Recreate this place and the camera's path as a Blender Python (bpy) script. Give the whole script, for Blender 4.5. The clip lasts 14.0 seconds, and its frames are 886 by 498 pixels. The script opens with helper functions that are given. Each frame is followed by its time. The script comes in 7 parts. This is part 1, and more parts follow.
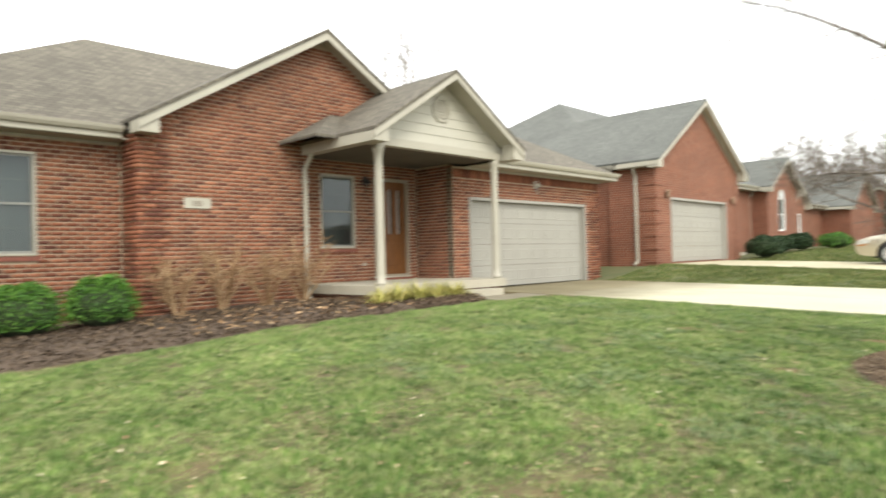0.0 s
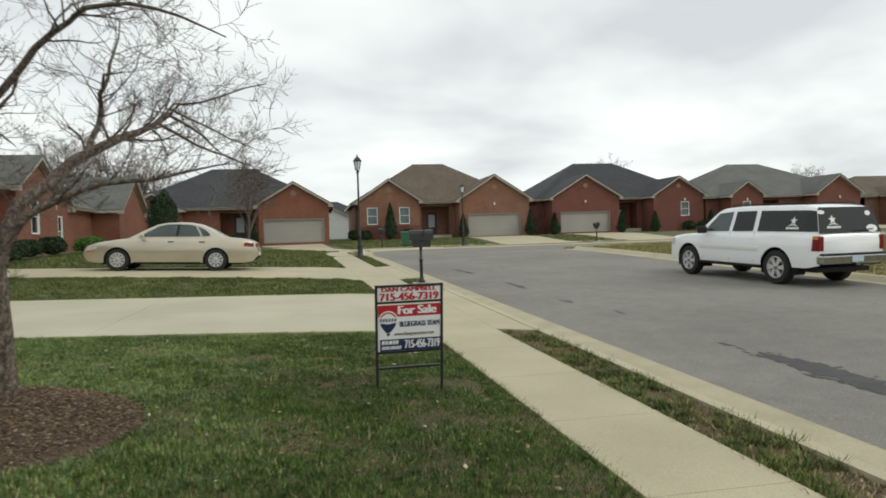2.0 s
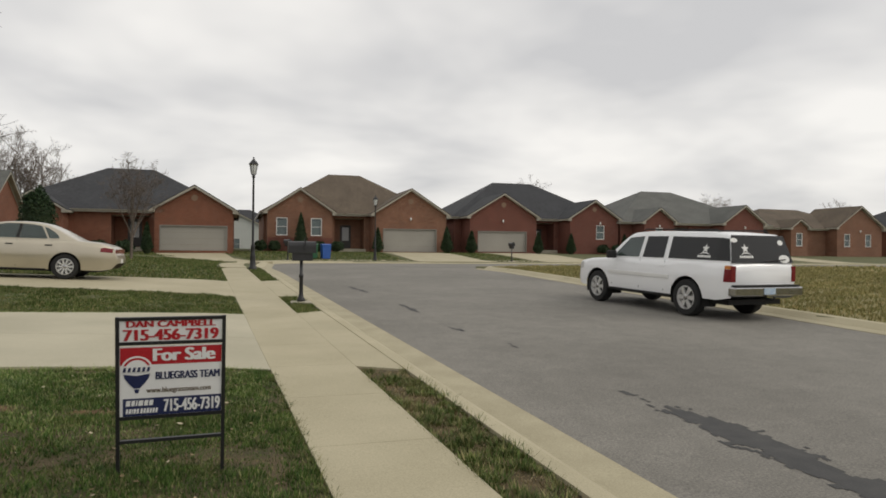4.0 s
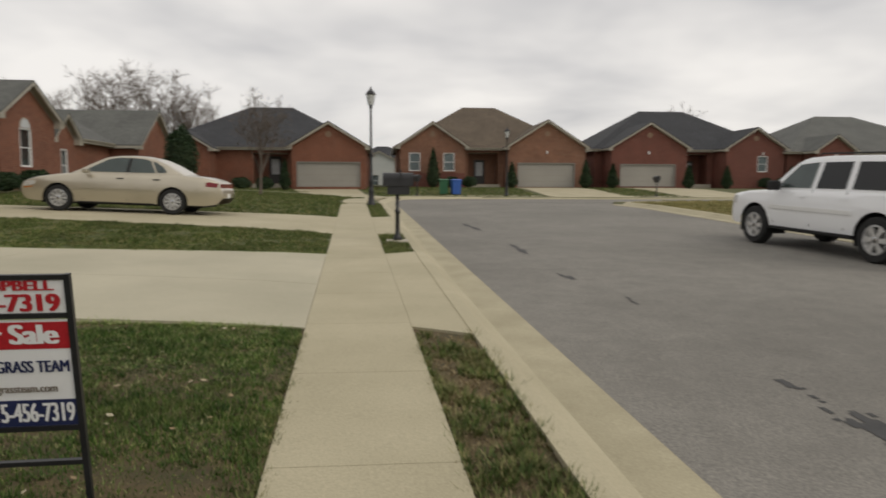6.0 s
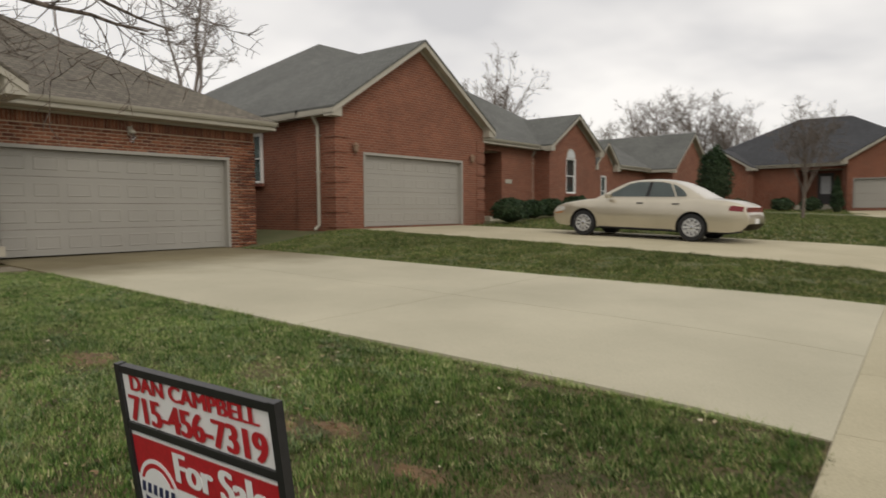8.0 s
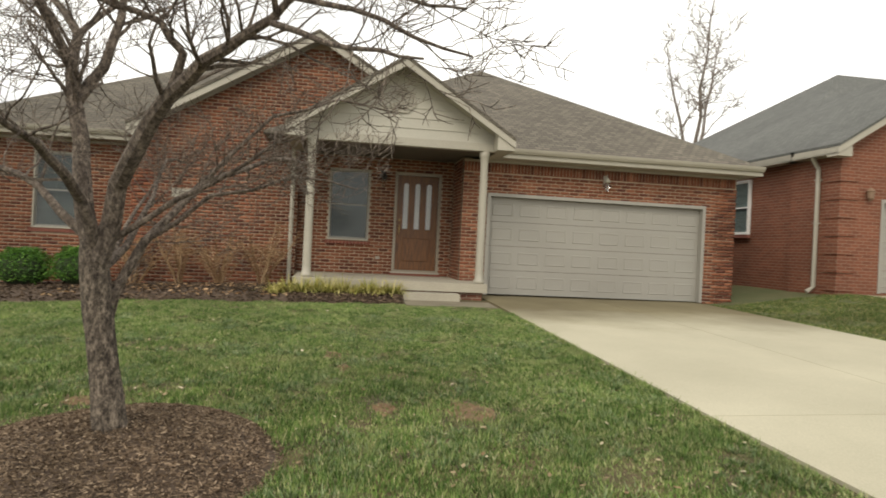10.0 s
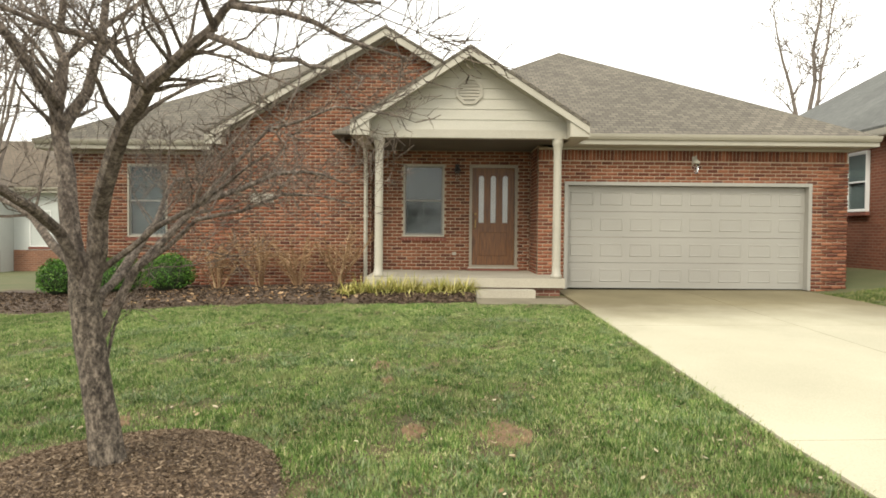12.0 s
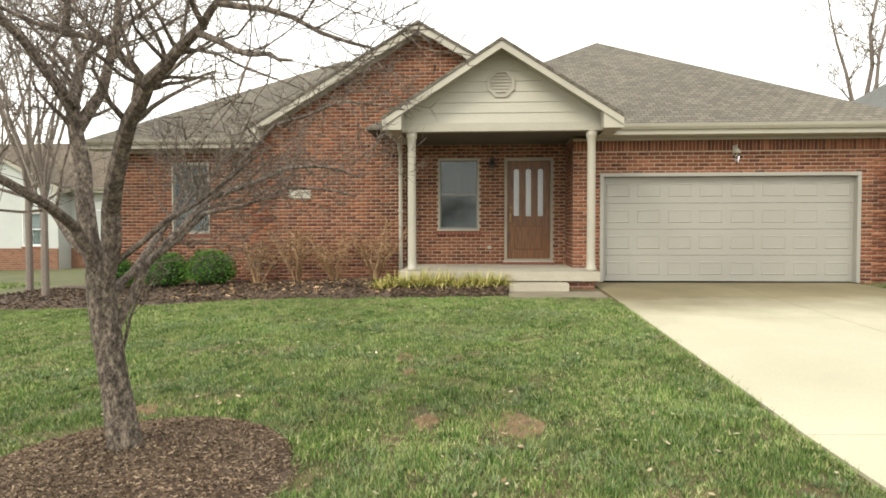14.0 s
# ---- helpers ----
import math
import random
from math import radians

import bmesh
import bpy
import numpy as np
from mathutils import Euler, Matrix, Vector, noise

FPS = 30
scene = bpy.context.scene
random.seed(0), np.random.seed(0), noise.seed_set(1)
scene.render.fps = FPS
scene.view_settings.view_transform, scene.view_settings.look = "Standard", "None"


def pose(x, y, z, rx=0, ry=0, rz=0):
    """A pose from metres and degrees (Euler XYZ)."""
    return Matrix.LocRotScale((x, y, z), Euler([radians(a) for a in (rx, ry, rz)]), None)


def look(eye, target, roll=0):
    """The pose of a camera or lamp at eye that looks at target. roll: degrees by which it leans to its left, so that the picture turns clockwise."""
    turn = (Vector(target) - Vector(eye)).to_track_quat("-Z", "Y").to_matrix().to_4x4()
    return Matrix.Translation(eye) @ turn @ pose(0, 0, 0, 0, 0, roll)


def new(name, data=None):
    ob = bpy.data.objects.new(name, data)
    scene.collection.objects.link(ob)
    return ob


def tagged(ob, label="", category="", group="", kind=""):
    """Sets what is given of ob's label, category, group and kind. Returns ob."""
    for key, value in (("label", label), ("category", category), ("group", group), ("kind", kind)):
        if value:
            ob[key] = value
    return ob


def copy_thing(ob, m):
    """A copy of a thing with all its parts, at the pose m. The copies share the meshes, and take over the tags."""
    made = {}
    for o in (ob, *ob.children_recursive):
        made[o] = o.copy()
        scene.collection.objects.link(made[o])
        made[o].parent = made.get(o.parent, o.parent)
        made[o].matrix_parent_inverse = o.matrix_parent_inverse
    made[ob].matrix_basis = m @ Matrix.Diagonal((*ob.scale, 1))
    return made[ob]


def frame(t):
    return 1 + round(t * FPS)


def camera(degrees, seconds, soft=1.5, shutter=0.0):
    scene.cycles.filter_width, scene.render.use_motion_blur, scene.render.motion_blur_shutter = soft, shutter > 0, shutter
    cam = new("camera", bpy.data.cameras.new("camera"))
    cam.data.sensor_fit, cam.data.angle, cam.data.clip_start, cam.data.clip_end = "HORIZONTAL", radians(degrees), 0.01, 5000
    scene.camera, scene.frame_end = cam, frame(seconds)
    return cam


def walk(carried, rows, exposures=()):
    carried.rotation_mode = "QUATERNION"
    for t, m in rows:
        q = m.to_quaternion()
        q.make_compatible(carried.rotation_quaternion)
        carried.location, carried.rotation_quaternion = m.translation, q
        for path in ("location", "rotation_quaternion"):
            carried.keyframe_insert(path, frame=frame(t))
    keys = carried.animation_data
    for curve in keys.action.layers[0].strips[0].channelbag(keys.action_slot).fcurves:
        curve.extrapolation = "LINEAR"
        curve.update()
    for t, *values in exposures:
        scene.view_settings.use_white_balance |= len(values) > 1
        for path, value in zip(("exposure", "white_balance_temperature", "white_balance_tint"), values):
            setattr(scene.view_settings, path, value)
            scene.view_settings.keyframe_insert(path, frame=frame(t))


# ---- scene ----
cam = camera(67.3, 14.0, soft=1.7, shutter=0.25)
PATH = [
    (0, (0.151, 0.817, 1.275), (-1.241, 2.253, 1.298), -1.5),
    (0.5, (0.699, 1.509, 1.312), (-0.167, 3.31, 1.395), -2.5),
    (1, (1.223, 2.121, 1.318), (0.812, 4.076, 1.409), -2.1),
    (1.5, (1.511, 2.493, 1.316), (1.508, 4.493, 1.359), -0.2),
    (2, (1.766, 2.886, 1.358), (2.137, 4.85, 1.325), -1.8),
    (2.5, (2.1, 3.28, 1.35), (2.551, 5.228, 1.316), 0.5),
    (3, (2.363, 3.651, 1.36), (2.958, 5.56, 1.361), 2.6),
    (3.2, (2.446, 3.833, 1.383), (3.095, 5.724, 1.419), 1.3),
    (5.3, (3.797, 5.59, 1.262), (4.236, 7.536, 1.119), 0.4),
    (5.5, (3.876, 5.786, 1.258), (4.304, 7.732, 1.083), 1.1),
    (6, (4.068, 6.286, 1.274), (4.245, 8.27, 1.093), 0.2),
    (6.5, (4.177, 6.743, 1.296), (3.84, 8.709, 1.148), 1.1),
    (7, (4.129, 7.234, 1.342), (3.61, 9.163, 1.235), -0.2),
    (7.5, (4.077, 7.664, 1.346), (3.238, 9.477, 1.256), -0.4),
    (8, (3.974, 8.08, 1.33), (2.717, 9.632, 1.217), -0.4),
    (8.5, (3.835, 8.46, 1.341), (2.411, 9.864, 1.329), 0.0),
    (9, (3.736, 8.811, 1.336), (2.121, 9.991, 1.337), -0.9),
    (9.2, (3.706, 8.914, 1.339), (1.952, 9.876, 1.344), 0.6),
    (11.3, (3.29, 9.673, 1.626), (1.291, 9.641, 1.601), -0.2),
    (11.5, (3.271, 9.731, 1.63), (1.272, 9.683, 1.616), -0.8),
    (12, (3.201, 9.86, 1.614), (1.201, 9.875, 1.564), 0.5),
    (12.5, (3.122, 9.999, 1.61), (1.122, 10.015, 1.554), 1.0),
    (13, (3.138, 10.117, 1.601), (1.14, 10.051, 1.532), 1.1),
    (13.5, (3.187, 10.158, 1.597), (1.191, 10.057, 1.514), 0.1),
    (14, (3.219, 10.119, 1.591), (1.224, 9.993, 1.526), -0.1),
]
STOPS = [(0.0, 1.25, 6800, 5), (0.5, 1.15, 6800, 5), (1.0, 0.65, 6800, 4), (1.5, 0.22, 6700, 4), (2.0, -0.17, 6600, 4), (3.2, -0.38, 6800, 8), (6.0, -0.48, 7000, 11), (7.5, -0.44, 7000, 11), (8.5, -0.14, 7050, 11), (9.2, -0.04, 7150, 10), (11.3, 0.92, 7200, 6), (14.0, 0.97, 7050, 6)]
walk(cam, [(t, look(eye, target, roll)) for t, eye, target, roll in PATH], STOPS)

# ---- world and sun ----
world = bpy.data.worlds.new("overcast_sky")
scene.world = world
world.use_nodes = True
wn, wl = world.node_tree.nodes, world.node_tree.links
wn.clear()
w_out = wn.new("ShaderNodeOutputWorld")
w_bg = wn.new("ShaderNodeBackground")
w_sky = wn.new("ShaderNodeTexSky")
w_sky.sky_type, w_sky.sun_disc = "NISHITA", False
w_sky.sun_elevation, w_sky.sun_rotation = radians(38), radians(119)
w_co = wn.new("ShaderNodeTexCoord")
w_sep = wn.new("ShaderNodeSeparateXYZ")
wl.new(w_co.outputs["Generated"], w_sep.inputs[0])
w_h = wn.new("ShaderNodeMath")
w_h.operation = "ADD"
w_h.inputs[1].default_value = 0.22
wl.new(w_sep.outputs["Z"], w_h.inputs[0])
w_hm = wn.new("ShaderNodeMath")
w_hm.operation = "MAXIMUM"
w_hm.inputs[1].default_value = 0.16
wl.new(w_h.outputs[0], w_hm.inputs[0])
w_dx, w_dy = wn.new("ShaderNodeMath"), wn.new("ShaderNodeMath")
for nd, ax in ((w_dx, "X"), (w_dy, "Y")):
    nd.operation = "DIVIDE"
    wl.new(w_sep.outputs[ax], nd.inputs[0])
    wl.new(w_hm.outputs[0], nd.inputs[1])
w_cmb = wn.new("ShaderNodeCombineXYZ")
wl.new(w_dx.outputs[0], w_cmb.inputs[0])
wl.new(w_dy.outputs[0], w_cmb.inputs[1])
w_noise = wn.new("ShaderNodeTexNoise")
w_noise.inputs["Scale"].default_value, w_noise.inputs["Detail"].default_value = 1.0, 4.0
w_noise.inputs["Roughness"].default_value, w_noise.inputs["Distortion"].default_value = 0.5, 0.15
wl.new(w_cmb.outputs[0], w_noise.inputs["Vector"])
w_ramp = wn.new("ShaderNodeValToRGB")
w_ramp.color_ramp.elements[0].position, w_ramp.color_ramp.elements[1].position = 0.36, 0.61
w_ramp.color_ramp.elements[0].color = (0.74, 0.76, 0.805, 1)
w_ramp.color_ramp.elements[1].color = (1.13, 1.14, 1.155, 1)
wl.new(w_noise.outputs["Fac"], w_ramp.inputs[0])
w_scale = wn.new("ShaderNodeMixRGB")
w_scale.blend_type = "MULTIPLY"
w_scale.inputs[0].default_value = 1.0
w_scale.inputs[2].default_value = (0.1, 0.1, 0.1, 1)
wl.new(w_sky.outputs[0], w_scale.inputs[1])
w_mix = wn.new("ShaderNodeMixRGB")
w_mix.inputs[0].default_value = 0.92
wl.new(w_scale.outputs[0], w_mix.inputs[1])
wl.new(w_ramp.outputs[0], w_mix.inputs[2])
wl.new(w_mix.outputs[0], w_bg.inputs[0])
w_bg.inputs[1].default_value = 1.12
wl.new(w_bg.outputs[0], w_out.inputs[0])
sun = new("sun", bpy.data.lights.new("sun", "SUN"))
sun.data.energy, sun.data.angle, sun.data.color = 1.0, radians(22), (1.0, 0.96, 0.9)
sun.matrix_world = look((40, -22, 36), (0, 0, 0))


# ---- materials ----
def material(name, rough=0.7, metal=0.0):
    m = bpy.data.materials.new(name)
    m.use_nodes = True
    b = m.node_tree.nodes["Principled BSDF"]
    b.inputs["Roughness"].default_value, b.inputs["Metallic"].default_value = rough, metal
    return m, m.node_tree.nodes, m.node_tree.links, b


def noise_tex(n, l, scale, detail=4.0, rough=0.55, coords="Object"):
    co = n.new("ShaderNodeTexCoord")
    tx = n.new("ShaderNodeTexNoise")
    tx.inputs["Scale"].default_value, tx.inputs["Detail"].default_value, tx.inputs["Roughness"].default_value = scale, detail, rough
    l.new(co.outputs[coords], tx.inputs["Vector"])
    return tx


def ramp(n, l, source, stops):
    r = n.new("ShaderNodeValToRGB")
    e = r.color_ramp.elements
    while len(e) < len(stops):
        e.new(0.5)
    for k, (p, c) in enumerate(stops):
        e[k].position, e[k].color = p, (*c, 1)
    l.new(source, r.inputs[0])
    return r


def mix(n, l, a, b, fac=0.5, mode="MIX"):
    """Mix two colours; each of a, b and fac is a socket or a value."""
    m = n.new("ShaderNodeMixRGB")
    m.blend_type = mode
    for k, v in ((0, fac), (1, a), (2, b)):
        if isinstance(v, (int, float)):
            m.inputs[k].default_value = v
        elif isinstance(v, tuple):
            m.inputs[k].default_value = (*v, 1)
        else:
            l.new(v, m.inputs[k])
    return m.outputs[0]


def relief(n, l, b, height, strength=0.3, distance=0.01):
    bp = n.new("ShaderNodeBump")
    bp.inputs["Strength"].default_value, bp.inputs["Distance"].default_value = strength, distance
    l.new(height, bp.inputs["Height"])
    l.new(bp.outputs[0], b.inputs["Normal"])


def speckled(name, dark, light, scale=3.0, fine=60.0, rough=0.7, bump=0.2, metal=0.0, spread=0.25, grit=0.8):
    """A surface with broad tone drift and a fine grain."""
    m, n, l, b = material(name, rough, metal)
    broad, grain = noise_tex(n, l, scale, 5.0), noise_tex(n, l, fine, 3.0, 0.7)
    c = ramp(n, l, broad.outputs["Fac"], [(0.5 - spread, dark), (0.5 + spread, light)])
    g = ramp(n, l, grain.outputs["Fac"], [(0.3, (0.75, 0.75, 0.75)), (0.7, (1.12, 1.12, 1.12))])
    l.new(mix(n, l, c.outputs[0], g.outputs[0], grit, "MULTIPLY"), b.inputs["Base Color"])
    if bump:
        relief(n, l, b, grain.outputs["Fac"], bump, 0.005)
    return m


def brick_wall(name, one, two, mortar, tone=0.5):
    m, n, l, b = material(name, 0.85)
    uv = n.new("ShaderNodeTexCoord")
    bt = n.new("ShaderNodeTexBrick")
    bt.inputs["Scale"].default_value = 1.0
    bt.inputs["Brick Width"].default_value, bt.inputs["Row Height"].default_value = 0.213, 0.0725
    bt.inputs["Mortar Size"].default_value, bt.inputs["Mortar Smooth"].default_value, bt.inputs["Bias"].default_value = 0.006, 0.2, 0.0
    bt.inputs["Color1"].default_value, bt.inputs["Color2"].default_value, bt.inputs["Mortar"].default_value = (*one, 1), (*two, 1), (*mortar, 1)
    l.new(uv.outputs["UV"], bt.inputs["Vector"])
    broad = noise_tex(n, l, 0.8, 5.0)
    g = ramp(n, l, broad.outputs["Fac"], [(0.3, (0.8, 0.8, 0.8)), (0.7, (1.1, 1.1, 1.1))])
    l.new(mix(n, l, bt.outputs["Color"], g.outputs[0], 0.8, "MULTIPLY"), b.inputs["Base Color"])
    inv = n.new("ShaderNodeMath")
    inv.operation = "SUBTRACT"
    inv.inputs[0].default_value = 1.0
    l.new(bt.outputs["Fac"], inv.inputs[1])
    relief(n, l, b, inv.outputs[0], 0.6, 0.01)
    return m


def shingles(name, one, two, gap):
    m, n, l, b = material(name, 0.92)
    uv = n.new("ShaderNodeTexCoord")
    bt = n.new("ShaderNodeTexBrick")
    bt.inputs["Scale"].default_value = 1.0
    bt.inputs["Brick Width"].default_value, bt.inputs["Row Height"].default_value = 0.17, 0.125
    bt.inputs["Mortar Size"].default_value, bt.inputs["Mortar Smooth"].default_value = 0.011, 0.5
    bt.inputs["Color1"].default_value, bt.inputs["Color2"].default_value, bt.inputs["Mortar"].default_value = (*one, 1), (*two, 1), (*gap, 1)
    l.new(uv.outputs["UV"], bt.inputs["Vector"])
    broad, grain = noise_tex(n, l, 0.5, 5.0), noise_tex(n, l, 45.0, 3.0, 0.8)
    g = ramp(n, l, broad.outputs["Fac"], [(0.3, (0.82, 0.82, 0.82)), (0.7, (1.12, 1.12, 1.12))])
    h = ramp(n, l, grain.outputs["Fac"], [(0.3, (0.8, 0.8, 0.8)), (0.7, (1.15, 1.15, 1.15))])
    c = mix(n, l, bt.outputs["Color"], g.outputs[0], 1.0, "MULTIPLY")
    l.new(mix(n, l, c, h.outputs[0], 0.8, "MULTIPLY"), b.inputs["Base Color"])
    relief(n, l, b, bt.outputs["Color"], 0.4, 0.01)
    return m


def glass(name, tint=(0.35, 0.42, 0.42), rough=0.03):
    m, n, l, b = material(name, rough)
    b.inputs["Base Color"].default_value = (*tint, 1)
    b.inputs["Transmission Weight"].default_value, b.inputs["IOR"].default_value = 1.0, 1.45
    return m


BRICK = brick_wall("red_brown_brick", (0.20, 0.075, 0.046), (0.155, 0.058, 0.037), (0.36, 0.29, 0.22))
BRICK_ORANGE = brick_wall("orange_red_brick", (0.222, 0.076, 0.040), (0.162, 0.053, 0.028), (0.28, 0.18, 0.125))
BRICK_TAN = brick_wall("tan_orange_brick", (0.245, 0.11, 0.062), (0.17, 0.072, 0.042), (0.30, 0.22, 0.16))
BRICK_RED = brick_wall("deep_red_brick", (0.175, 0.055, 0.036), (0.125, 0.038, 0.026), (0.21, 0.13, 0.10))
ROOF_BROWN = shingles("grey_brown_shingle", (0.168, 0.147, 0.114), (0.105, 0.091, 0.071), (0.06, 0.052, 0.042))
ROOF_GREY = shingles("grey_shingle", (0.14, 0.143, 0.13), (0.108, 0.11, 0.102), (0.075, 0.076, 0.07))
ROOF_DARK = shingles("charcoal_shingle", (0.055, 0.057, 0.062), (0.035, 0.037, 0.042), (0.02, 0.02, 0.02))
ROOF_TAN = shingles("weathered_brown_shingle", (0.15, 0.115, 0.08), (0.105, 0.08, 0.056), (0.05, 0.04, 0.03))
TRIM = speckled("beige_painted_trim", (0.355, 0.33, 0.27), (0.43, 0.40, 0.33), 1.5, 40, 0.5, 0.03, grit=0.3)
# Porch shade is put into this near-black colour; the boards are likely beige.
PORCH_SHADE_BOARD = speckled("shade_dark_porch_ceiling", (0.075, 0.062, 0.048), (0.11, 0.095, 0.072), 1.5, 40, 0.7, 0.05, grit=0.3)
SASH = speckled("grey_window_sash", (0.20, 0.195, 0.175), (0.25, 0.24, 0.215), 2, 40, 0.5, 0.03, grit=0.3)
SIGN_WHITE = speckled("sign_white", (0.72, 0.72, 0.71), (0.76, 0.76, 0.75), 4, 30, 0.4, 0, grit=0.08)
SIDING = speckled("beige_lap_siding", (0.42, 0.40, 0.335), (0.48, 0.455, 0.385), 1.2, 50, 0.55, 0.05, grit=0.35)
DOOR_PAINT = speckled("sandstone_door_paint", (0.295, 0.28, 0.247), (0.335, 0.32, 0.283), 0.7, 90, 0.45, 0.04, grit=0.35)
CONCRETE = speckled("pale_concrete", (0.38, 0.338, 0.222), (0.495, 0.443, 0.305), 0.75, 70, 0.85, 0.15)
CONCRETE_GREY = speckled("grey_concrete", (0.36, 0.325, 0.26), (0.47, 0.43, 0.34), 1.0, 60, 0.85, 0.15)
def asphalt():
    """Worn asphalt: broad grey drift, tyre-polished lanes and visible stone."""
    m, n, l, b = material("worn_asphalt", 0.9)
    broad, mid, stone = noise_tex(n, l, 0.3, 6.0), noise_tex(n, l, 3.0, 5.0), noise_tex(n, l, 55.0, 2.0, 0.8)
    c = ramp(n, l, broad.outputs["Fac"], [(0.3, (0.163, 0.154, 0.135)), (0.7, (0.222, 0.21, 0.185))])
    d = ramp(n, l, mid.outputs["Fac"], [(0.3, (0.9, 0.9, 0.9)), (0.7, (1.08, 1.08, 1.08))])
    e = ramp(n, l, stone.outputs["Fac"], [(0.34, (0.66, 0.66, 0.66)), (0.5, (1.0, 1.0, 1.0)), (0.66, (1.36, 1.35, 1.32))])
    l.new(mix(n, l, mix(n, l, c.outputs[0], d.outputs[0], 1.0, "MULTIPLY"), e.outputs[0], 0.9, "MULTIPLY"), b.inputs["Base Color"])
    relief(n, l, b, stone.outputs["Fac"], 0.7, 0.006)
    return m


ASPHALT = asphalt()
PATCH = speckled("dark_asphalt_sealer", (0.03, 0.03, 0.03), (0.06, 0.058, 0.055), 5.0, 60, 0.7, 0.3)
SOIL = speckled("lawn_soil", (0.07, 0.095, 0.03), (0.135, 0.12, 0.055), 0.9, 30, 0.95, 0.6)
BARE_SOIL = speckled("bare_brown_soil", (0.042, 0.04, 0.016), (0.14, 0.094, 0.045), 2.2, 45, 0.95, 0.9)
FIELD_SOIL = speckled("dormant_field_soil", (0.17, 0.155, 0.062), (0.28, 0.235, 0.105), 0.5, 25, 0.95, 0.6)
MULCH = speckled("dark_bark_mulch", (0.06, 0.041, 0.028), (0.13, 0.09, 0.063), 9, 40, 0.95, 1.0)


def bark(name, dark, light):
    m, n, l, b = material(name, 0.92)
    co = n.new("ShaderNodeTexCoord")
    mp = n.new("ShaderNodeMapping")
    mp.inputs["Scale"].default_value = (1, 1, 0.6)
    l.new(co.outputs["Object"], mp.inputs[0])
    big, fine = n.new("ShaderNodeTexNoise"), n.new("ShaderNodeTexVoronoi")
    big.inputs["Scale"].default_value, big.inputs["Detail"].default_value, big.inputs["Roughness"].default_value = 34.0, 9.0, 0.78
    fine.inputs["Scale"].default_value = 62.0
    l.new(mp.outputs[0], big.inputs["Vector"])
    l.new(mp.outputs[0], fine.inputs["Vector"])
    c = ramp(n, l, big.outputs["Fac"], [(0.40, dark), (0.51, tuple(0.5 * (p + q) for p, q in zip(dark, light))), (0.61, tuple(1.3 * p for p in light))])
    d = ramp(n, l, fine.outputs["Distance"], [(0.08, (0.35, 0.35, 0.35)), (0.5, (1.15, 1.15, 1.15))])
    l.new(mix(n, l, c.outputs[0], d.outputs[0], 0.8, "MULTIPLY"), b.inputs["Base Color"])
    relief(n, l, b, big.outputs["Fac"], 0.9, 0.02)
    return m


BARK = bark("flaking_bark", (0.032, 0.023, 0.017), (0.22, 0.178, 0.138))
BLACK_METAL = speckled("black_painted_metal", (0.012, 0.012, 0.013), (0.022, 0.022, 0.024), 5, 80, 0.4, 0.03)
WHITE = speckled("white_paint", (0.74, 0.74, 0.72), (0.80, 0.80, 0.78), 2, 60, 0.45, 0.03, grit=0.3)
GLASS = glass("window_glass")
# Flat sheet colour that holds the dimness of the unseen rooms.
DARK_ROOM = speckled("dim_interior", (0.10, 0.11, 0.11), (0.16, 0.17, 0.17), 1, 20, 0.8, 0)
BLIND = speckled("white_blind", (0.50, 0.52, 0.52), (0.58, 0.60, 0.60), 1, 20, 0.7, 0)


# ---- mesh helpers ----
def box(bm, x0, x1, y0, y1, z0, z1):
    v = [bm.verts.new(p) for p in ((x0, y0, z0), (x1, y0, z0), (x1, y1, z0), (x0, y1, z0), (x0, y0, z1), (x1, y0, z1), (x1, y1, z1), (x0, y1, z1))]
    for f in ((0, 3, 2, 1), (4, 5, 6, 7), (0, 1, 5, 4), (1, 2, 6, 5), (2, 3, 7, 6), (3, 0, 4, 7)):
        bm.faces.new([v[k] for k in f])


def prism(bm, poly, off):
    """A polygon swept along the vector off."""
    off = Vector(off)
    a = [bm.verts.new(p) for p in poly]
    b = [bm.verts.new(Vector(p) + off) for p in poly]
    bm.faces.new(a)
    bm.faces.new(b[::-1])
    for k in range(len(a)):
        j = (k + 1) % len(a)
        bm.faces.new((a[k], b[k], b[j], a[j]))


def tube(bm, path, radii, sides=8, caps=True):
    path = [Vector(p) for p in path]
    rings = []
    side = None
    for k, p in enumerate(path):
        d = (path[min(k + 1, len(path) - 1)] - path[max(k - 1, 0)]).normalized()
        if side is None:
            side = d.orthogonal().normalized()
        side = (side - d * side.dot(d)).normalized()
        up = d.cross(side)
        r = radii[k] if isinstance(radii, (list, tuple)) else radii
        rings.append([bm.verts.new(p + r * (math.cos(a) * side + math.sin(a) * up)) for a in (2 * math.pi * j / sides for j in range(sides))])
    for a, b in zip(rings, rings[1:]):
        for j in range(sides):
            bm.faces.new((a[j], a[(j + 1) % sides], b[(j + 1) % sides], b[j]))
    if caps:
        bm.faces.new(rings[0][::-1])
        bm.faces.new(rings[-1])


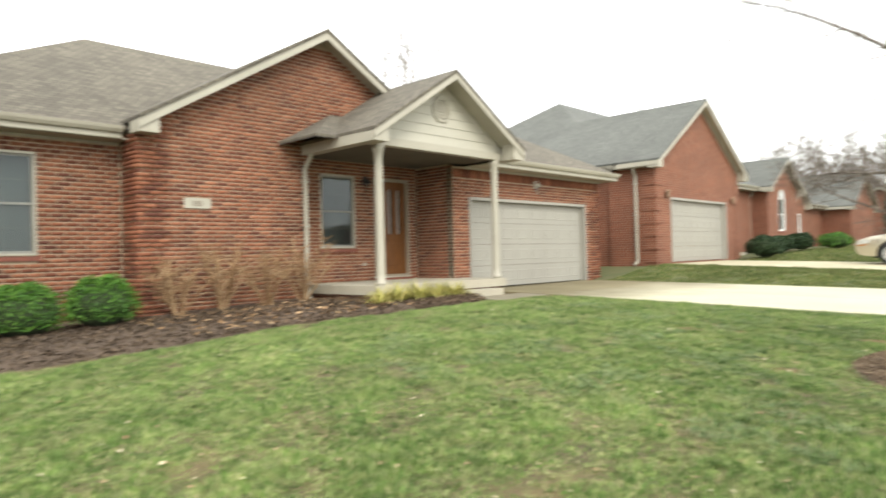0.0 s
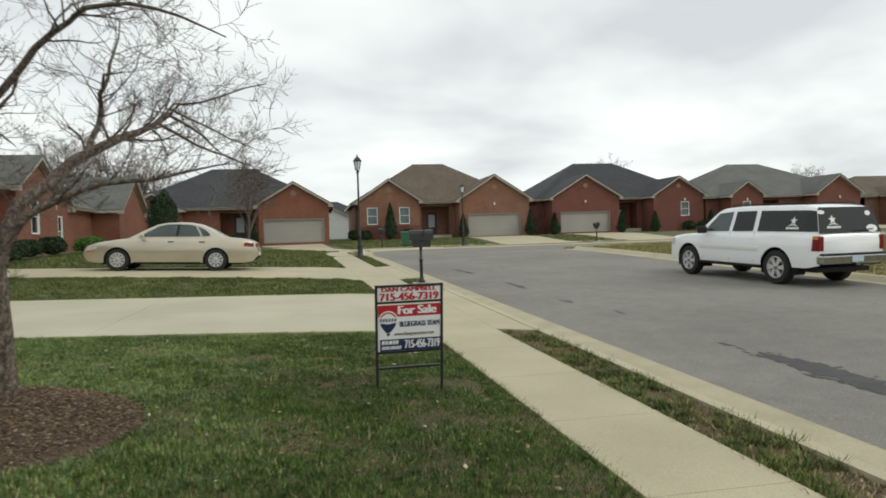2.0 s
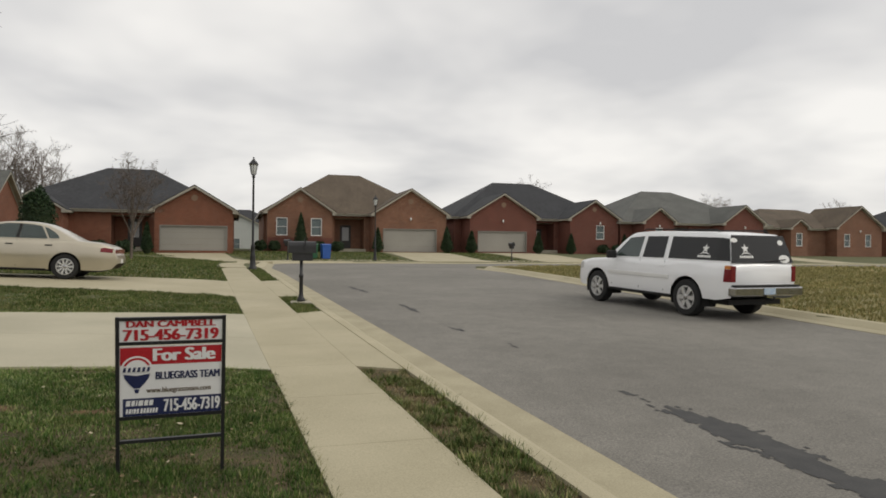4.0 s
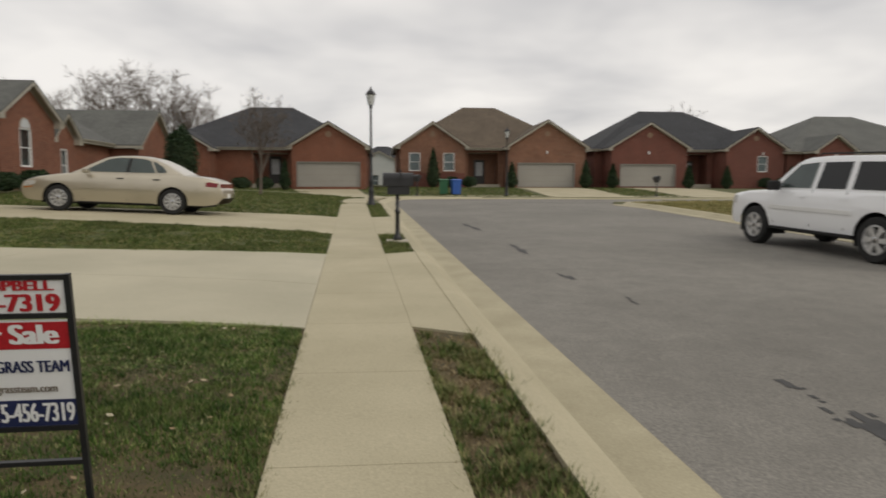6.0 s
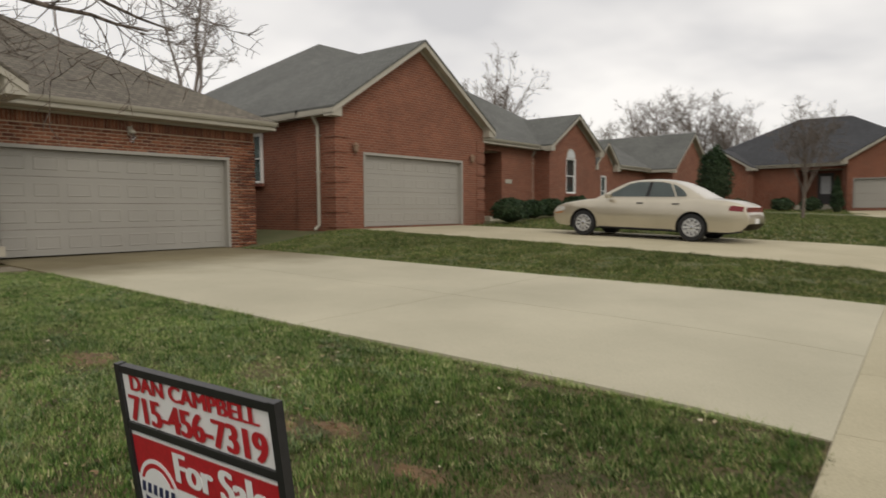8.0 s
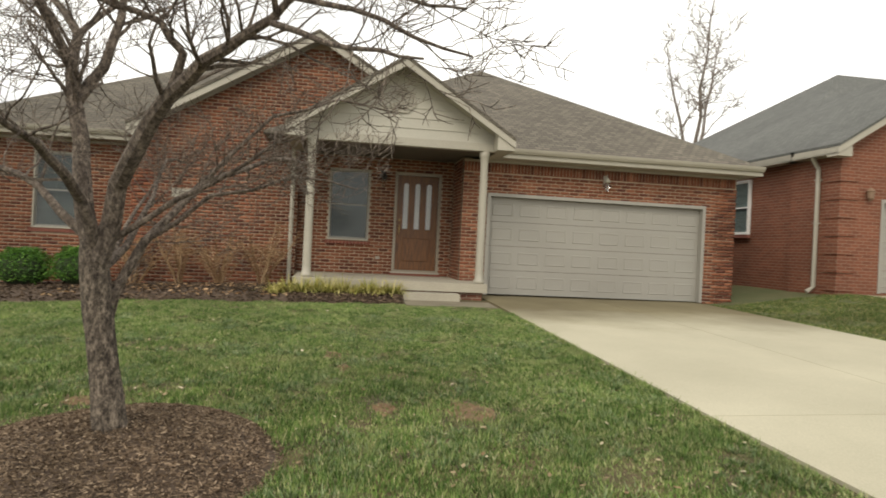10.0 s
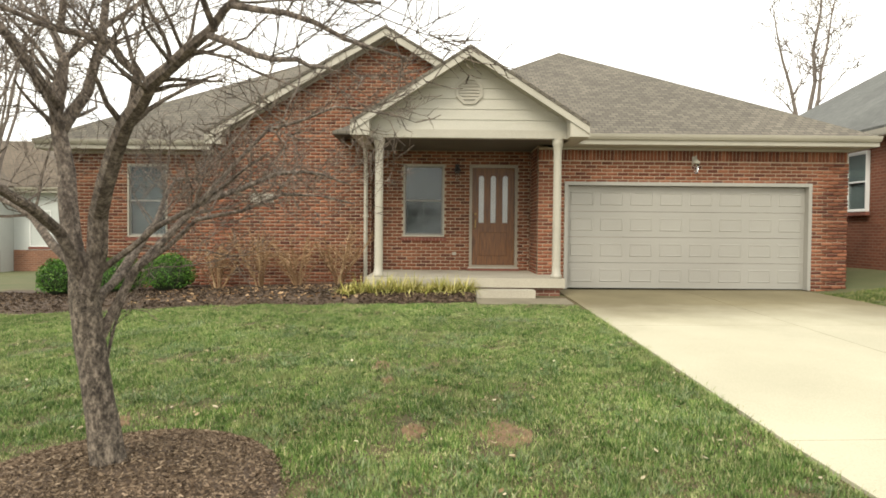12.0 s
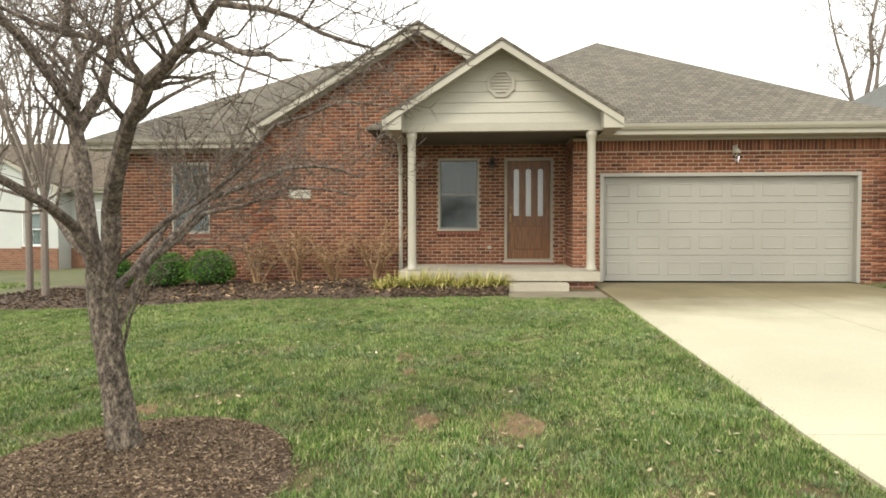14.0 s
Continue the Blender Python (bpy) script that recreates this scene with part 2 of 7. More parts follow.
def lathe(bm, profile, sides=16, at=(0, 0, 0)):
    rings = [[bm.verts.new((at[0] + r * math.cos(a), at[1] + r * math.sin(a), at[2] + z)) for a in (2 * math.pi * j / sides for j in range(sides))] for r, z in profile]
    for a, b in zip(rings, rings[1:]):
        for j in range(sides):
            bm.faces.new((a[j], a[(j + 1) % sides], b[(j + 1) % sides], b[j]))
    bm.faces.new(rings[0][::-1])
    bm.faces.new(rings[-1])


def lay_uv(bm):
    """Metre-true coordinates on every face, level courses along it."""
    layer = bm.loops.layers.uv.verify()
    bm.normal_update()
    for f in bm.faces:
        n = f.normal
        t = Vector((0, 0, 1)).cross(n)
        t = Vector((1, 0, 0)) if t.length < 1e-4 else t.normalized()
        u = n.cross(t)
        for lp in f.loops:
            lp[layer].uv = (lp.vert.co.dot(t), lp.vert.co.dot(u))


def part(name, bm, mat, parent, label="", smooth=False):
    bmesh.ops.recalc_face_normals(bm, faces=bm.faces)
    lay_uv(bm)
    me = bpy.data.meshes.new(name)
    bm.to_mesh(me)
    bm.free()
    for m in mat if isinstance(mat, (list, tuple)) else (mat,):
        me.materials.append(m)
    if smooth:
        for p in me.polygons:
            p.use_smooth = True
    ob = new(name, me)
    ob.parent = parent
    if label:
        ob["label"] = label
    return ob


def thing(name, m, label, category, group="", kind=""):
    ob = new(name)
    ob.empty_display_size = 0.2
    ob.matrix_world = m
    return tagged(ob, label, category, group, kind)


def bevel(bm, width, segments=2):
    bmesh.ops.bevel(bm, geom=list(bm.edges), offset=width, segments=segments, affect="EDGES", profile=0.6)


# ---- lie of the land ----
def along(y, table):
    return float(np.interp(y, [a for a, _ in table], [b for _, b in table]))


STREET = [(-80, -0.9), (-20, -0.75), (0, -0.44), (12.5, -0.03), (32, 0.613), (38, 0.69), (47, 0.735), (50, 0.79), (57, 1.24), (62, 1.36), (90, 1.8), (400, 2.0)]
LOTS = [(-80, -0.2), (-10, -0.05), (2, 0.17), (4.5, 0.29), (7, 0.41), (10, 0.45), (17.6, 0.48), (20.2, 0.84), (26, 0.85), (33, 1.15), (44, 1.3), (56, 1.38), (90, 1.8), (400, 2.0)]


def walk_x(y):
    """The house-side edge of the pavement."""
    return 3.34 - 0.046 * (y - 12.5) if y < 33 else 2.397


def kerb_x(y):
    """The asphalt's edge on the house side."""
    return 5.54 - 0.044 * (y - 12.5)


ROAD_R, CROSS_Y0, CROSS_Y1 = 14.35, 37.6, 47.0


def level(x, y):
    """Lawn height."""
    s = along(y, STREET)
    if y > 50 or x >= walk_x(y):
        return s
    h = along(y, LOTS)
    u = min(1.0, (walk_x(y) - x) / (walk_x(y) + 9.3))
    return s + (h - s) * u ** 0.7


def level_np(x, y):
    s = np.interp(y, [a for a, _ in STREET], [b for _, b in STREET])
    h = np.interp(y, [a for a, _ in LOTS], [b for _, b in LOTS])
    wx = np.where(y < 33, 3.34 - 0.046 * (y - 12.5), 2.397)
    u = np.clip((wx - x) / (wx + 9.3), 0, 1)
    return np.where((y > 50) | (x >= wx), s, s + (h - s) * u ** 0.7)


def in_road(x, y, edge=0.3):
    main = kerb_x(y) - edge < x < ROAD_R + edge and y < CROSS_Y1 + edge
    cross = x > kerb_x(min(y, 40)) - edge and CROSS_Y0 - edge < y < CROSS_Y1 + edge
    return main or cross


# ---- ground ----
def ground():
    def steps(*runs):
        out = []
        for a, b, d in runs:
            out += list(np.arange(a, b, d))
        return out
    xs = sorted(steps((-400, -60, 40), (-60, -14, 2), (-14, 16, 0.25), (16, 60, 2), (60, 420, 40)) + [5.54 - 0.705, 5.54 - 0.68])
    ys = steps((-400, -40, 40), (-40, -6, 2), (-6, 52, 0.25), (52, 80, 2), (80, 440, 40))
    verts, faces = [], []
    for y in ys:
        lean = -0.044 * (min(max(y, -78), 47) - 12.5)
        for x in xs:
            if -78 <= y <= 52:
                x += lean
            z = level(x, y)
            if in_road(x, y, 0.69 if x < 10 else 0.5):
                z -= 0.28
            elif abs(x) < 60 and -40 < y < 80:
                z += 0.012 * noise.noise((x * 0.9, y * 0.9, 0.3))
            verts.append((x, y, z))
    w = len(xs)
    for j in range(len(ys) - 1):
        for i in range(w - 1):
            faces.append((j * w + i, j * w + i + 1, (j + 1) * w + i + 1, (j + 1) * w + i))
    me = bpy.data.meshes.new("ground")
    me.from_pydata(verts, [], faces)
    for m in (SOIL, BARE_SOIL, FIELD_SOIL):
        me.materials.append(m)
    for p in me.polygons:
        p.use_smooth = True
        c = p.center
        if -9 < c.x < 6.2 and 0 < c.y < 12.6:
            p.material_index = 1
        elif c.x > 15 and c.y < 38.2:
            p.material_index = 2
    return tagged(new("ground", me), "green lawn ground sloping gently up from the street to the houses", "ground", kind="structure")


ground()


def flat_polygon(bm, outline, drop, depth, cuts=()):
    """A slab that follows the land: outline in plan, its top drop above the lawn."""
    vs = [bm.verts.new((x, y, 0)) for x, y in outline]
    f = bm.faces.new(vs)
    for y in list(cuts) + [a for a, _ in STREET]:
        g = list(bm.verts) + list(bm.edges) + list(bm.faces)
        bmesh.ops.bisect_plane(bm, geom=g, plane_co=(0, y, 0), plane_no=(0, 1, 0))
    bmesh.ops.triangulate(bm, faces=list(bm.faces))
    for v in bm.verts:
        v.co.z = along(v.co.y, STREET) + drop
    r = bmesh.ops.extrude_face_region(bm, geom=list(bm.faces))
    for v in r["geom"]:
        if isinstance(v, bmesh.types.BMVert):
            v.co.z -= depth


def road():
    out = [(kerb_x(y), y) for y in (-78, -20, 0, 12.5, 36)]
    out += [(kerb_x(36) + 0.1 * k - 0.02, 36 + 1.35 * k) for k in range(1, 6)]
    cx, cy = kerb_x(36) + 4.5, CROSS_Y1 - 4.2
    out += [(cx - 4.2 * math.cos(a), cy + 4.2 * math.sin(a)) for a in (radians(10 * k) for k in range(1, 10))]
    out += [(110, CROSS_Y1), (110, CROSS_Y0)]
    r = 2.6
    out += [(ROAD_R + r - r * math.sin(a), CROSS_Y0 - r + r * math.cos(a)) for a in (radians(10 * k) for k in range(0, 10))]
    out += [(ROAD_R, y) for y in (12.5, 0, -20, -78)]
    bm = bmesh.new()
    flat_polygon(bm, out, -0.10, 0.12)
    ob = part("road", bm, ASPHALT, None)
    return tagged(ob, "worn grey asphalt residential street with dark tar patches", "road", kind="structure"), out


road_ob, ROAD_OUTLINE = road()


GUTTER = speckled("darker_gutter_concrete", (0.33, 0.292, 0.19), (0.46, 0.411, 0.28), 1.6, 60, 0.85, 0.15)


def kerb(line, side, name, label):
    """Rolled concrete kerb and gutter beside the asphalt's edge."""
    profile = [(-0.03, -0.25), (-0.03, -0.090), (0.36, -0.086), (0.48, -0.02), (0.56, 0.024), (0.70, 0.032), (0.70, -0.25)]
    bm = bmesh.new()
    rings = []
    for k, (x, y) in enumerate(line):
        a, b = Vector(line[max(k - 1, 0)]), Vector(line[min(k + 1, len(line) - 1)])
        d = (b - a).normalized()
        n = Vector((-d.y, d.x)) * side
        rings.append([bm.verts.new((x + n.x * o, y + n.y * o, along(y, STREET) + z)) for o, z in profile])
    for a, b in zip(rings, rings[1:]):
        for j in range(len(profile) - 1):
            bm.faces.new((a[j], a[j + 1], b[j + 1], b[j]))
    ob = part(name, bm, (CONCRETE, GUTTER), None)
    for p in ob.data.polygons:
        k = p.index % (len(profile) - 1)
        p.material_index = 1 if k in (0, 1) else 0
    return tagged(ob, label, "kerb", kind="structure")


def dense(line, step=1.5):
    out = []
    for (x0, y0), (x1, y1) in zip(line, line[1:]):
        n = max(1, int(math.hypot(x1 - x0, y1 - y0) / step))
        out += [(x0 + (x1 - x0) * k / n, y0 + (y1 - y0) * k / n) for k in range(n)]
    return out + [line[-1]]


split = next(k for k, p in enumerate(ROAD_OUTLINE) if p[0] > 100)
kerb(dense(ROAD_OUTLINE[:split + 1]), 1, "kerb", "pale rolled concrete kerb and gutter beside the asphalt")
kerb(dense(ROAD_OUTLINE[split + 1:]), 1, "kerb", "pale rolled concrete kerb and gutter beside the field")


def slab(bm, corners, rise=0.025, depth=0.14, n=1, m=1):
    """A concrete panel over four plan corners, its top just above the lawn."""
    a, b, c, d = (Vector(p) for p in corners)
    top = {}
    for i in range(n + 1):
        for j in range(m + 1):
            p = a.lerp(b, i / n).lerp(d.lerp(c, i / n), j / m)
            top[i, j] = bm.verts.new((p.x, p.y, level(p.x, p.y) + rise))
    low = {k: bm.verts.new(v.co - Vector((0, 0, depth))) for k, v in top.items()}
    for i in range(n):
        for j in range(m):
            bm.faces.new((top[i, j], top[i + 1, j], top[i + 1, j + 1], top[i, j + 1]))
    for i in range(n):
        for j in (0, m):
            bm.faces.new((top[i, j], top[i + 1, j], low[i + 1, j], low[i, j]))
    for j in range(m):
        for i in (0, n):
            bm.faces.new((top[i, j], top[i, j + 1], low[i, j + 1], low[i, j]))


def pavement():
    base = thing("pavement", pose(0, 0, 0), "pale concrete pavement slabs with tooled joints", "pavement", kind="structure")
    y = -30.0
    while y < 33:
        y1 = y + 1.52
        bm = bmesh.new()
        g = 0.003
        slab(bm, [(walk_x(y), y + g), (walk_x(y) + 0.98, y + g), (walk_x(y1) + 0.98, y1 - g), (walk_x(y1), y1 - g)], n=2, m=2)
        part("slab", bm, CONCRETE, base)
        y = y1
    return base


pavement()


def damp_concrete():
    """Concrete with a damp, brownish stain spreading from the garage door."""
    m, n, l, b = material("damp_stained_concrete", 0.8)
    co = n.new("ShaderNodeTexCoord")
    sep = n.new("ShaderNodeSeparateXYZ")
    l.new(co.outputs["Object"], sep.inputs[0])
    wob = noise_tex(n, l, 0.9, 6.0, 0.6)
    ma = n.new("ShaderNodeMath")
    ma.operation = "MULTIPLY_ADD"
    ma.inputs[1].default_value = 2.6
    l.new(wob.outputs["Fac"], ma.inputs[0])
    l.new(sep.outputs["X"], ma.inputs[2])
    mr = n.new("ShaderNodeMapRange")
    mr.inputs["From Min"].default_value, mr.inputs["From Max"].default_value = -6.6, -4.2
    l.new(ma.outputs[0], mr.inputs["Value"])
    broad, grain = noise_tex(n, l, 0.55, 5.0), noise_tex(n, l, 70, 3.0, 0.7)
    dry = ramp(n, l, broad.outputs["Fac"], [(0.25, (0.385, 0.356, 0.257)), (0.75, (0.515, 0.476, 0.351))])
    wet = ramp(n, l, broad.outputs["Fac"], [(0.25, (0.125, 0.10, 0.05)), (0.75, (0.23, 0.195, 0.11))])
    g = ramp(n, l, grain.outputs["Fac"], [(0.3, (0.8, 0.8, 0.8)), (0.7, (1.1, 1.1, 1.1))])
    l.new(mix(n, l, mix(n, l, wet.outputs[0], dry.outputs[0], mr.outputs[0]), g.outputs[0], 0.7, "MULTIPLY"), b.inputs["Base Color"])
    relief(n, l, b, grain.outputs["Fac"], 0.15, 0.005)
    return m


def drive(y0, y1, x_back, label, flare=(0.0, 0.0), cols=3, mat=CONCRETE):
    """A drive from the garage to the pavement, with its apron to the kerb; flare widens it towards the street."""
    base = thing("driveway", pose(0, 0, 0), label, "driveway", kind="structure")
    xs = list(np.linspace(x_back, walk_x(0.5 * (y0 + y1)), cols + 1))
    def side(x, k):
        w = max(0.0, (x + 1.0) / (xs[-1] + 1.0))
        return y0 - flare[0] * w * w if k == 0 else y1 + flare[1] * w * w if k == 2 else 0.5 * (y0 + y1)
    for a, b in zip(xs, xs[1:]):
        for k in (0, 1):
            bm = bmesh.new()
            q = []
            for x, j in ((a, k), (b, k), (b, k + 1), (a, k + 1)):
                y = side(x, j)
                q.append((walk_x(y) - 0.004 if x == xs[-1] else x + (0.005 if x == a else -0.005), y + (0.005 if j == k else -0.005)))
            slab(bm, q, n=6, m=4)
            part("slab", bm, mat, base)
    c, d = side(xs[-1], 0), side(xs[-1], 2)
    bm = bmesh.new()
    slab(bm, [(walk_x(c) + 0.983, c), (kerb_x(c) - 0.69, c - 0.3), (kerb_x(d) - 0.69, d + 0.3), (walk_x(d) + 0.983, d)], n=3, m=6)
    part("apron", bm, CONCRETE, base)
    return base


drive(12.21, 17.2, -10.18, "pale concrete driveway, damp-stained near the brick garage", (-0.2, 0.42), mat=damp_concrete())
drive(20.75, 25.4, -9.3, "pale concrete driveway with the gold sedan parked on it", (-0.3, 0.4))


def far_drive(x0, x1, y0, label):
    """A drive across the lawn of a house on the cross street."""
    base = thing("driveway", pose(0, 0, 0), label, "driveway", kind="structure")
    for a, b in ((CROSS_Y1 + 0.6, 0.5 * (CROSS_Y1 + y0)), (0.5 * (CROSS_Y1 + y0), y0)):
        bm = bmesh.new()
        slab(bm, [(x0, a + 0.01), (x1, a + 0.01), (x1, b - 0.01), (x0, b - 0.01)], 0.03, n=2, m=8)
        part("slab", bm, CONCRETE, base)


far_drive(15.0, 20.4, 61.4, "pale concrete driveway of the tan brick house")
far_drive(24.4, 29.5, 62.4, "pale concrete driveway of the red brick house")
far_drive(50.9, 54.8, 60.4, "pale concrete driveway of the distant brick house")


DAMP = speckled("damp_grey_concrete", (0.17, 0.146, 0.098), (0.25, 0.218, 0.155), 2.0, 60, 0.8, 0.15)


def strip_path(name, line, width, label, rise=0.025, mat=CONCRETE):
    """A concrete path along a line in plan."""
    base = thing(name, pose(0, 0, 0), label, "path", kind="structure")
    for (x0, y0), (x1, y1) in zip(line, line[1:]):
        d = Vector((x1 - x0, y1 - y0)).normalized()
        n = Vector((-d.y, d.x)) * width / 2
        e = d * 0.006
        bm = bmesh.new()
        slab(bm, [(x0 + e.x - n.x, y0 + e.y - n.y), (x1 - e.x - n.x, y1 - e.y - n.y), (x1 - e.x + n.x, y1 - e.y + n.y), (x0 + e.x + n.x, y0 + e.y + n.y)], rise, n=3, m=2)
        part("slab", bm, mat, base)


strip_path("pavement", [(2.9, 34.2), (2.75, 37.5), (2.9, 41.0), (3.6, 45.0), (5.5, 48.3), (8.5, 49.6)], 1.06, "curved concrete pavement past the lamp post to the corner")
strip_path("pavement", [(8.5, 49.6), (14.5, 49.6)], 1.06, "concrete pavement along the cross street")
strip_path("pavement", [(20.1, 49.6), (24.3, 49.6)], 1.06, "concrete pavement along the cross street")
strip_path("driveway", [(2.9, 44.0), (0.6, 50.0), (-0.1, 55.9)], 4.6, "pale concrete driveway of the charcoal-roofed house", 0.03)
strip_path("path", [(-8.2, 10.52), (-8.2, 12.14)], 0.74, "short concrete path from the porch step to the driveway", mat=DAMP)
strip_path("path", [(-6.6, -0.9), (-8.4, 0.7), (-10.4, 1.15), (-16.0, 1.1)], 0.8, "narrow concrete path across the side lawn")


def tar(points, width, label, cell=0.04):
    """A blotchy tar streak lying on the asphalt, ragged at its rims."""
    bm = bmesh.new()
    y0, y1 = points[-1][1], points[0][1]
    ys, xs = [p[1] for p in points[::-1]], [p[0] for p in points[::-1]]
    grid = {}
    def vert(a, b):
        if (a, b) not in grid:
            y = b * cell
            wob = 0.4 * cell * noise.noise((a * 1.7, b * 1.3, 2.0))
            grid[a, b] = bm.verts.new((a * cell + wob, y + 0.4 * cell * noise.noise((a * 1.1, b * 1.9, 5.0)), along(y, STREET) - 0.096))
        return grid[a, b]
    for b in range(int(y0 / cell), int(y1 / cell)):
        y = (b + 0.5) * cell
        mid = float(np.interp(y, ys, xs))
        ends = min(1.0, (y - y0) / 0.4, (y1 - y) / 0.9)
        reach = int(width / cell) + 2
        for a in range(int(mid / cell) - reach, int(mid / cell) + reach + 1):
            x = (a + 0.5) * cell
            v = 1 - 2 * abs(x - mid) / width + 0.75 * noise.noise((x * 4, y * 2, 0)) + 0.6 * noise.noise((x * 15, y * 9, 3)) - 0.6 * (1 - max(0.0, ends))
            if v > 0.2:
                bm.faces.new((vert(a, b), vert(a + 1, b), vert(a + 1, b + 1), vert(a, b + 1)))
    tagged(part("tar_patch", bm, PATCH, None), label, "patch", kind="structure")


tar([(7.06, 11.05), (7.13, 10.4)], 0.22, "dark tar streak on the asphalt")
tar([(7.16, 10.45), (7.2, 9.3), (7.16, 8.3), (7.3, 7.1), (7.36, 3.7), (7.56, -2.3)], 0.5, "long dark tar streak on the asphalt")
tar([(6.3, 25.0), (6.5, 23.0)], 0.2, "dark patched crack in the asphalt")
tar([(6.7, 20.0), (6.72, 18.4)], 0.18, "dark patched crack in the asphalt")
tar([(6.66, 16.4), (6.8, 15.6)], 0.16, "thin dark crack in the asphalt", 0.03)
tar([(7.09, 14.3), (7.05, 13.6)], 0.16, "thin dark crack in the asphalt", 0.03)
# ---- houses ----
def roof_slab(bm, pts, t=0.06):
    """A roof plane with its thickness."""
    prism(bm, pts, (0, 0, -t))


def sheathe(base, mat, bm, label=""):
    bmesh.ops.remove_doubles(bm, verts=bm.verts, dist=0.001)
    return part("roof", bm, mat, base, label)


def gable_roof(bm, u0, u1, v0, v1, eave, pitch):
    um = 0.5 * (u0 + u1)
    top = eave + pitch * (um - u0)
    roof_slab(bm, [(u0, v0, eave), (um, v0, top), (um, v1, top), (u0, v1, eave)])
    roof_slab(bm, [(um, v0, top), (u1, v0, eave), (u1, v1, eave), (um, v1, top)])
    return um, top


def hip_roof(bm, u0, u1, v0, v1, eave, pitch):
    w, d = u1 - u0, v1 - v0
    if w <= d:
        r = w / 2
        a, b = (u0 + r, v0 + r, eave + pitch * r), (u0 + r, v1 - r, eave + pitch * r)
        faces = [[(u0, v0, eave), (u1, v0, eave), a], [(u1, v0, eave), (u1, v1, eave), b, a], [(u1, v1, eave), (u0, v1, eave), b], [(u0, v1, eave), (u0, v0, eave), a, b]]
    else:
        r = d / 2
        a, b = (u0 + r, v0 + r, eave + pitch * r), (u1 - r, v0 + r, eave + pitch * r)
        faces = [[(u0, v0, eave), (u1, v0, eave), b, a], [(u1, v0, eave), (u1, v1, eave), b], [(u1, v1, eave), (u0, v1, eave), a, b], [(u0, v1, eave), (u0, v0, eave), a]]
    for f in faces:
        roof_slab(bm, f)


def rake_boards(base, u0, u1, v, eave, pitch, depth=0.15, thick=0.03):
    """Barge boards on a gable's two slopes, with boxed eave ends."""
    um = 0.5 * (u0 + u1)
    top = eave + pitch * (um - u0)
    z = -0.062
    for a in (u0, u1):
        bm = bmesh.new()
        prism(bm, [(a, v, eave + z), (um, v, top + z), (um, v, top + z - depth), (a, v, eave + z - depth)], (0, -thick, 0))
        part("rake_board", bm, TRIM, base)
        i = 1 if a == u0 else -1
        bm = bmesh.new()
        prism(bm, [(a, v + 0.002, eave + z - 0.01), (a + i * 0.34, v + 0.002, eave + z - 0.01 + pitch * 0.33), (a + i * 0.34, v + 0.002, eave + z - depth - 0.05), (a, v + 0.002, eave + z - depth - 0.05)], (0, 0.34, 0))
        part("eave_return", bm, TRIM, base)


def gutter(base, u0, u1, v, z):
    """A K-style gutter with a fascia board behind it."""
    bm = bmesh.new()
    prism(bm, [(u0, v, z), (u0, v - 0.10, z), (u0, v - 0.085, z - 0.05), (u0, v - 0.05, z - 0.10), (u0, v, z - 0.11)], (u1 - u0, 0, 0))
    part("gutter", bm, TRIM, base)
    bm = bmesh.new()
    box(bm, u0, u1, v + 0.002, v + 0.03, z - 0.19, z + 0.005)
    part("fascia", bm, TRIM, base)


def board(base, name, mat, *args, label=""):
    bm = bmesh.new()
    box(bm, *args)
    return part(name, bm, mat, base, label)


def downspout(base, u, v, z1, z0=-0.1, elbow=0.3, top=None):
    """A rectangular downpipe with an elbow up to the gutter."""
    bm = bmesh.new()
    path = [(u, v - elbow, z1), (u, v - elbow, z1 - 0.12), (u, v - 0.06, z1 - 0.34), (u, v - 0.06, z0 + 0.15), (u, v - 0.22, z0 + 0.03)]
    tube(bm, path, 0.048, 6)
    for z in (z1 - 0.6, (z1 + z0) / 2):
        box(bm, u - 0.06, u + 0.06, v - 0.11, v - 0.002, z, z + 0.03)
    return part("downspout", bm, TRIM, base)


def quoins(base, mat, u, v, z0, z1, side, depth=0.0):
    """Proud brick blocks up a corner; side: +1 when the wall runs towards greater u."""
    z = z0
    k = 0
    while z + 0.36 < z1:
        a, b = sorted((u - side * 0.028, u + side * (0.42 if k % 2 else 0.42)))
        board(base, "quoin", mat, a, b, v - 0.028, v + 0.40, z, z + 0.33)
        z += 0.40
        k += 1


def soffit(base, u0, u1, v0, v1, z):
    board(base, "soffit", TRIM, u0, u1, v0, v1, z, z + 0.02)


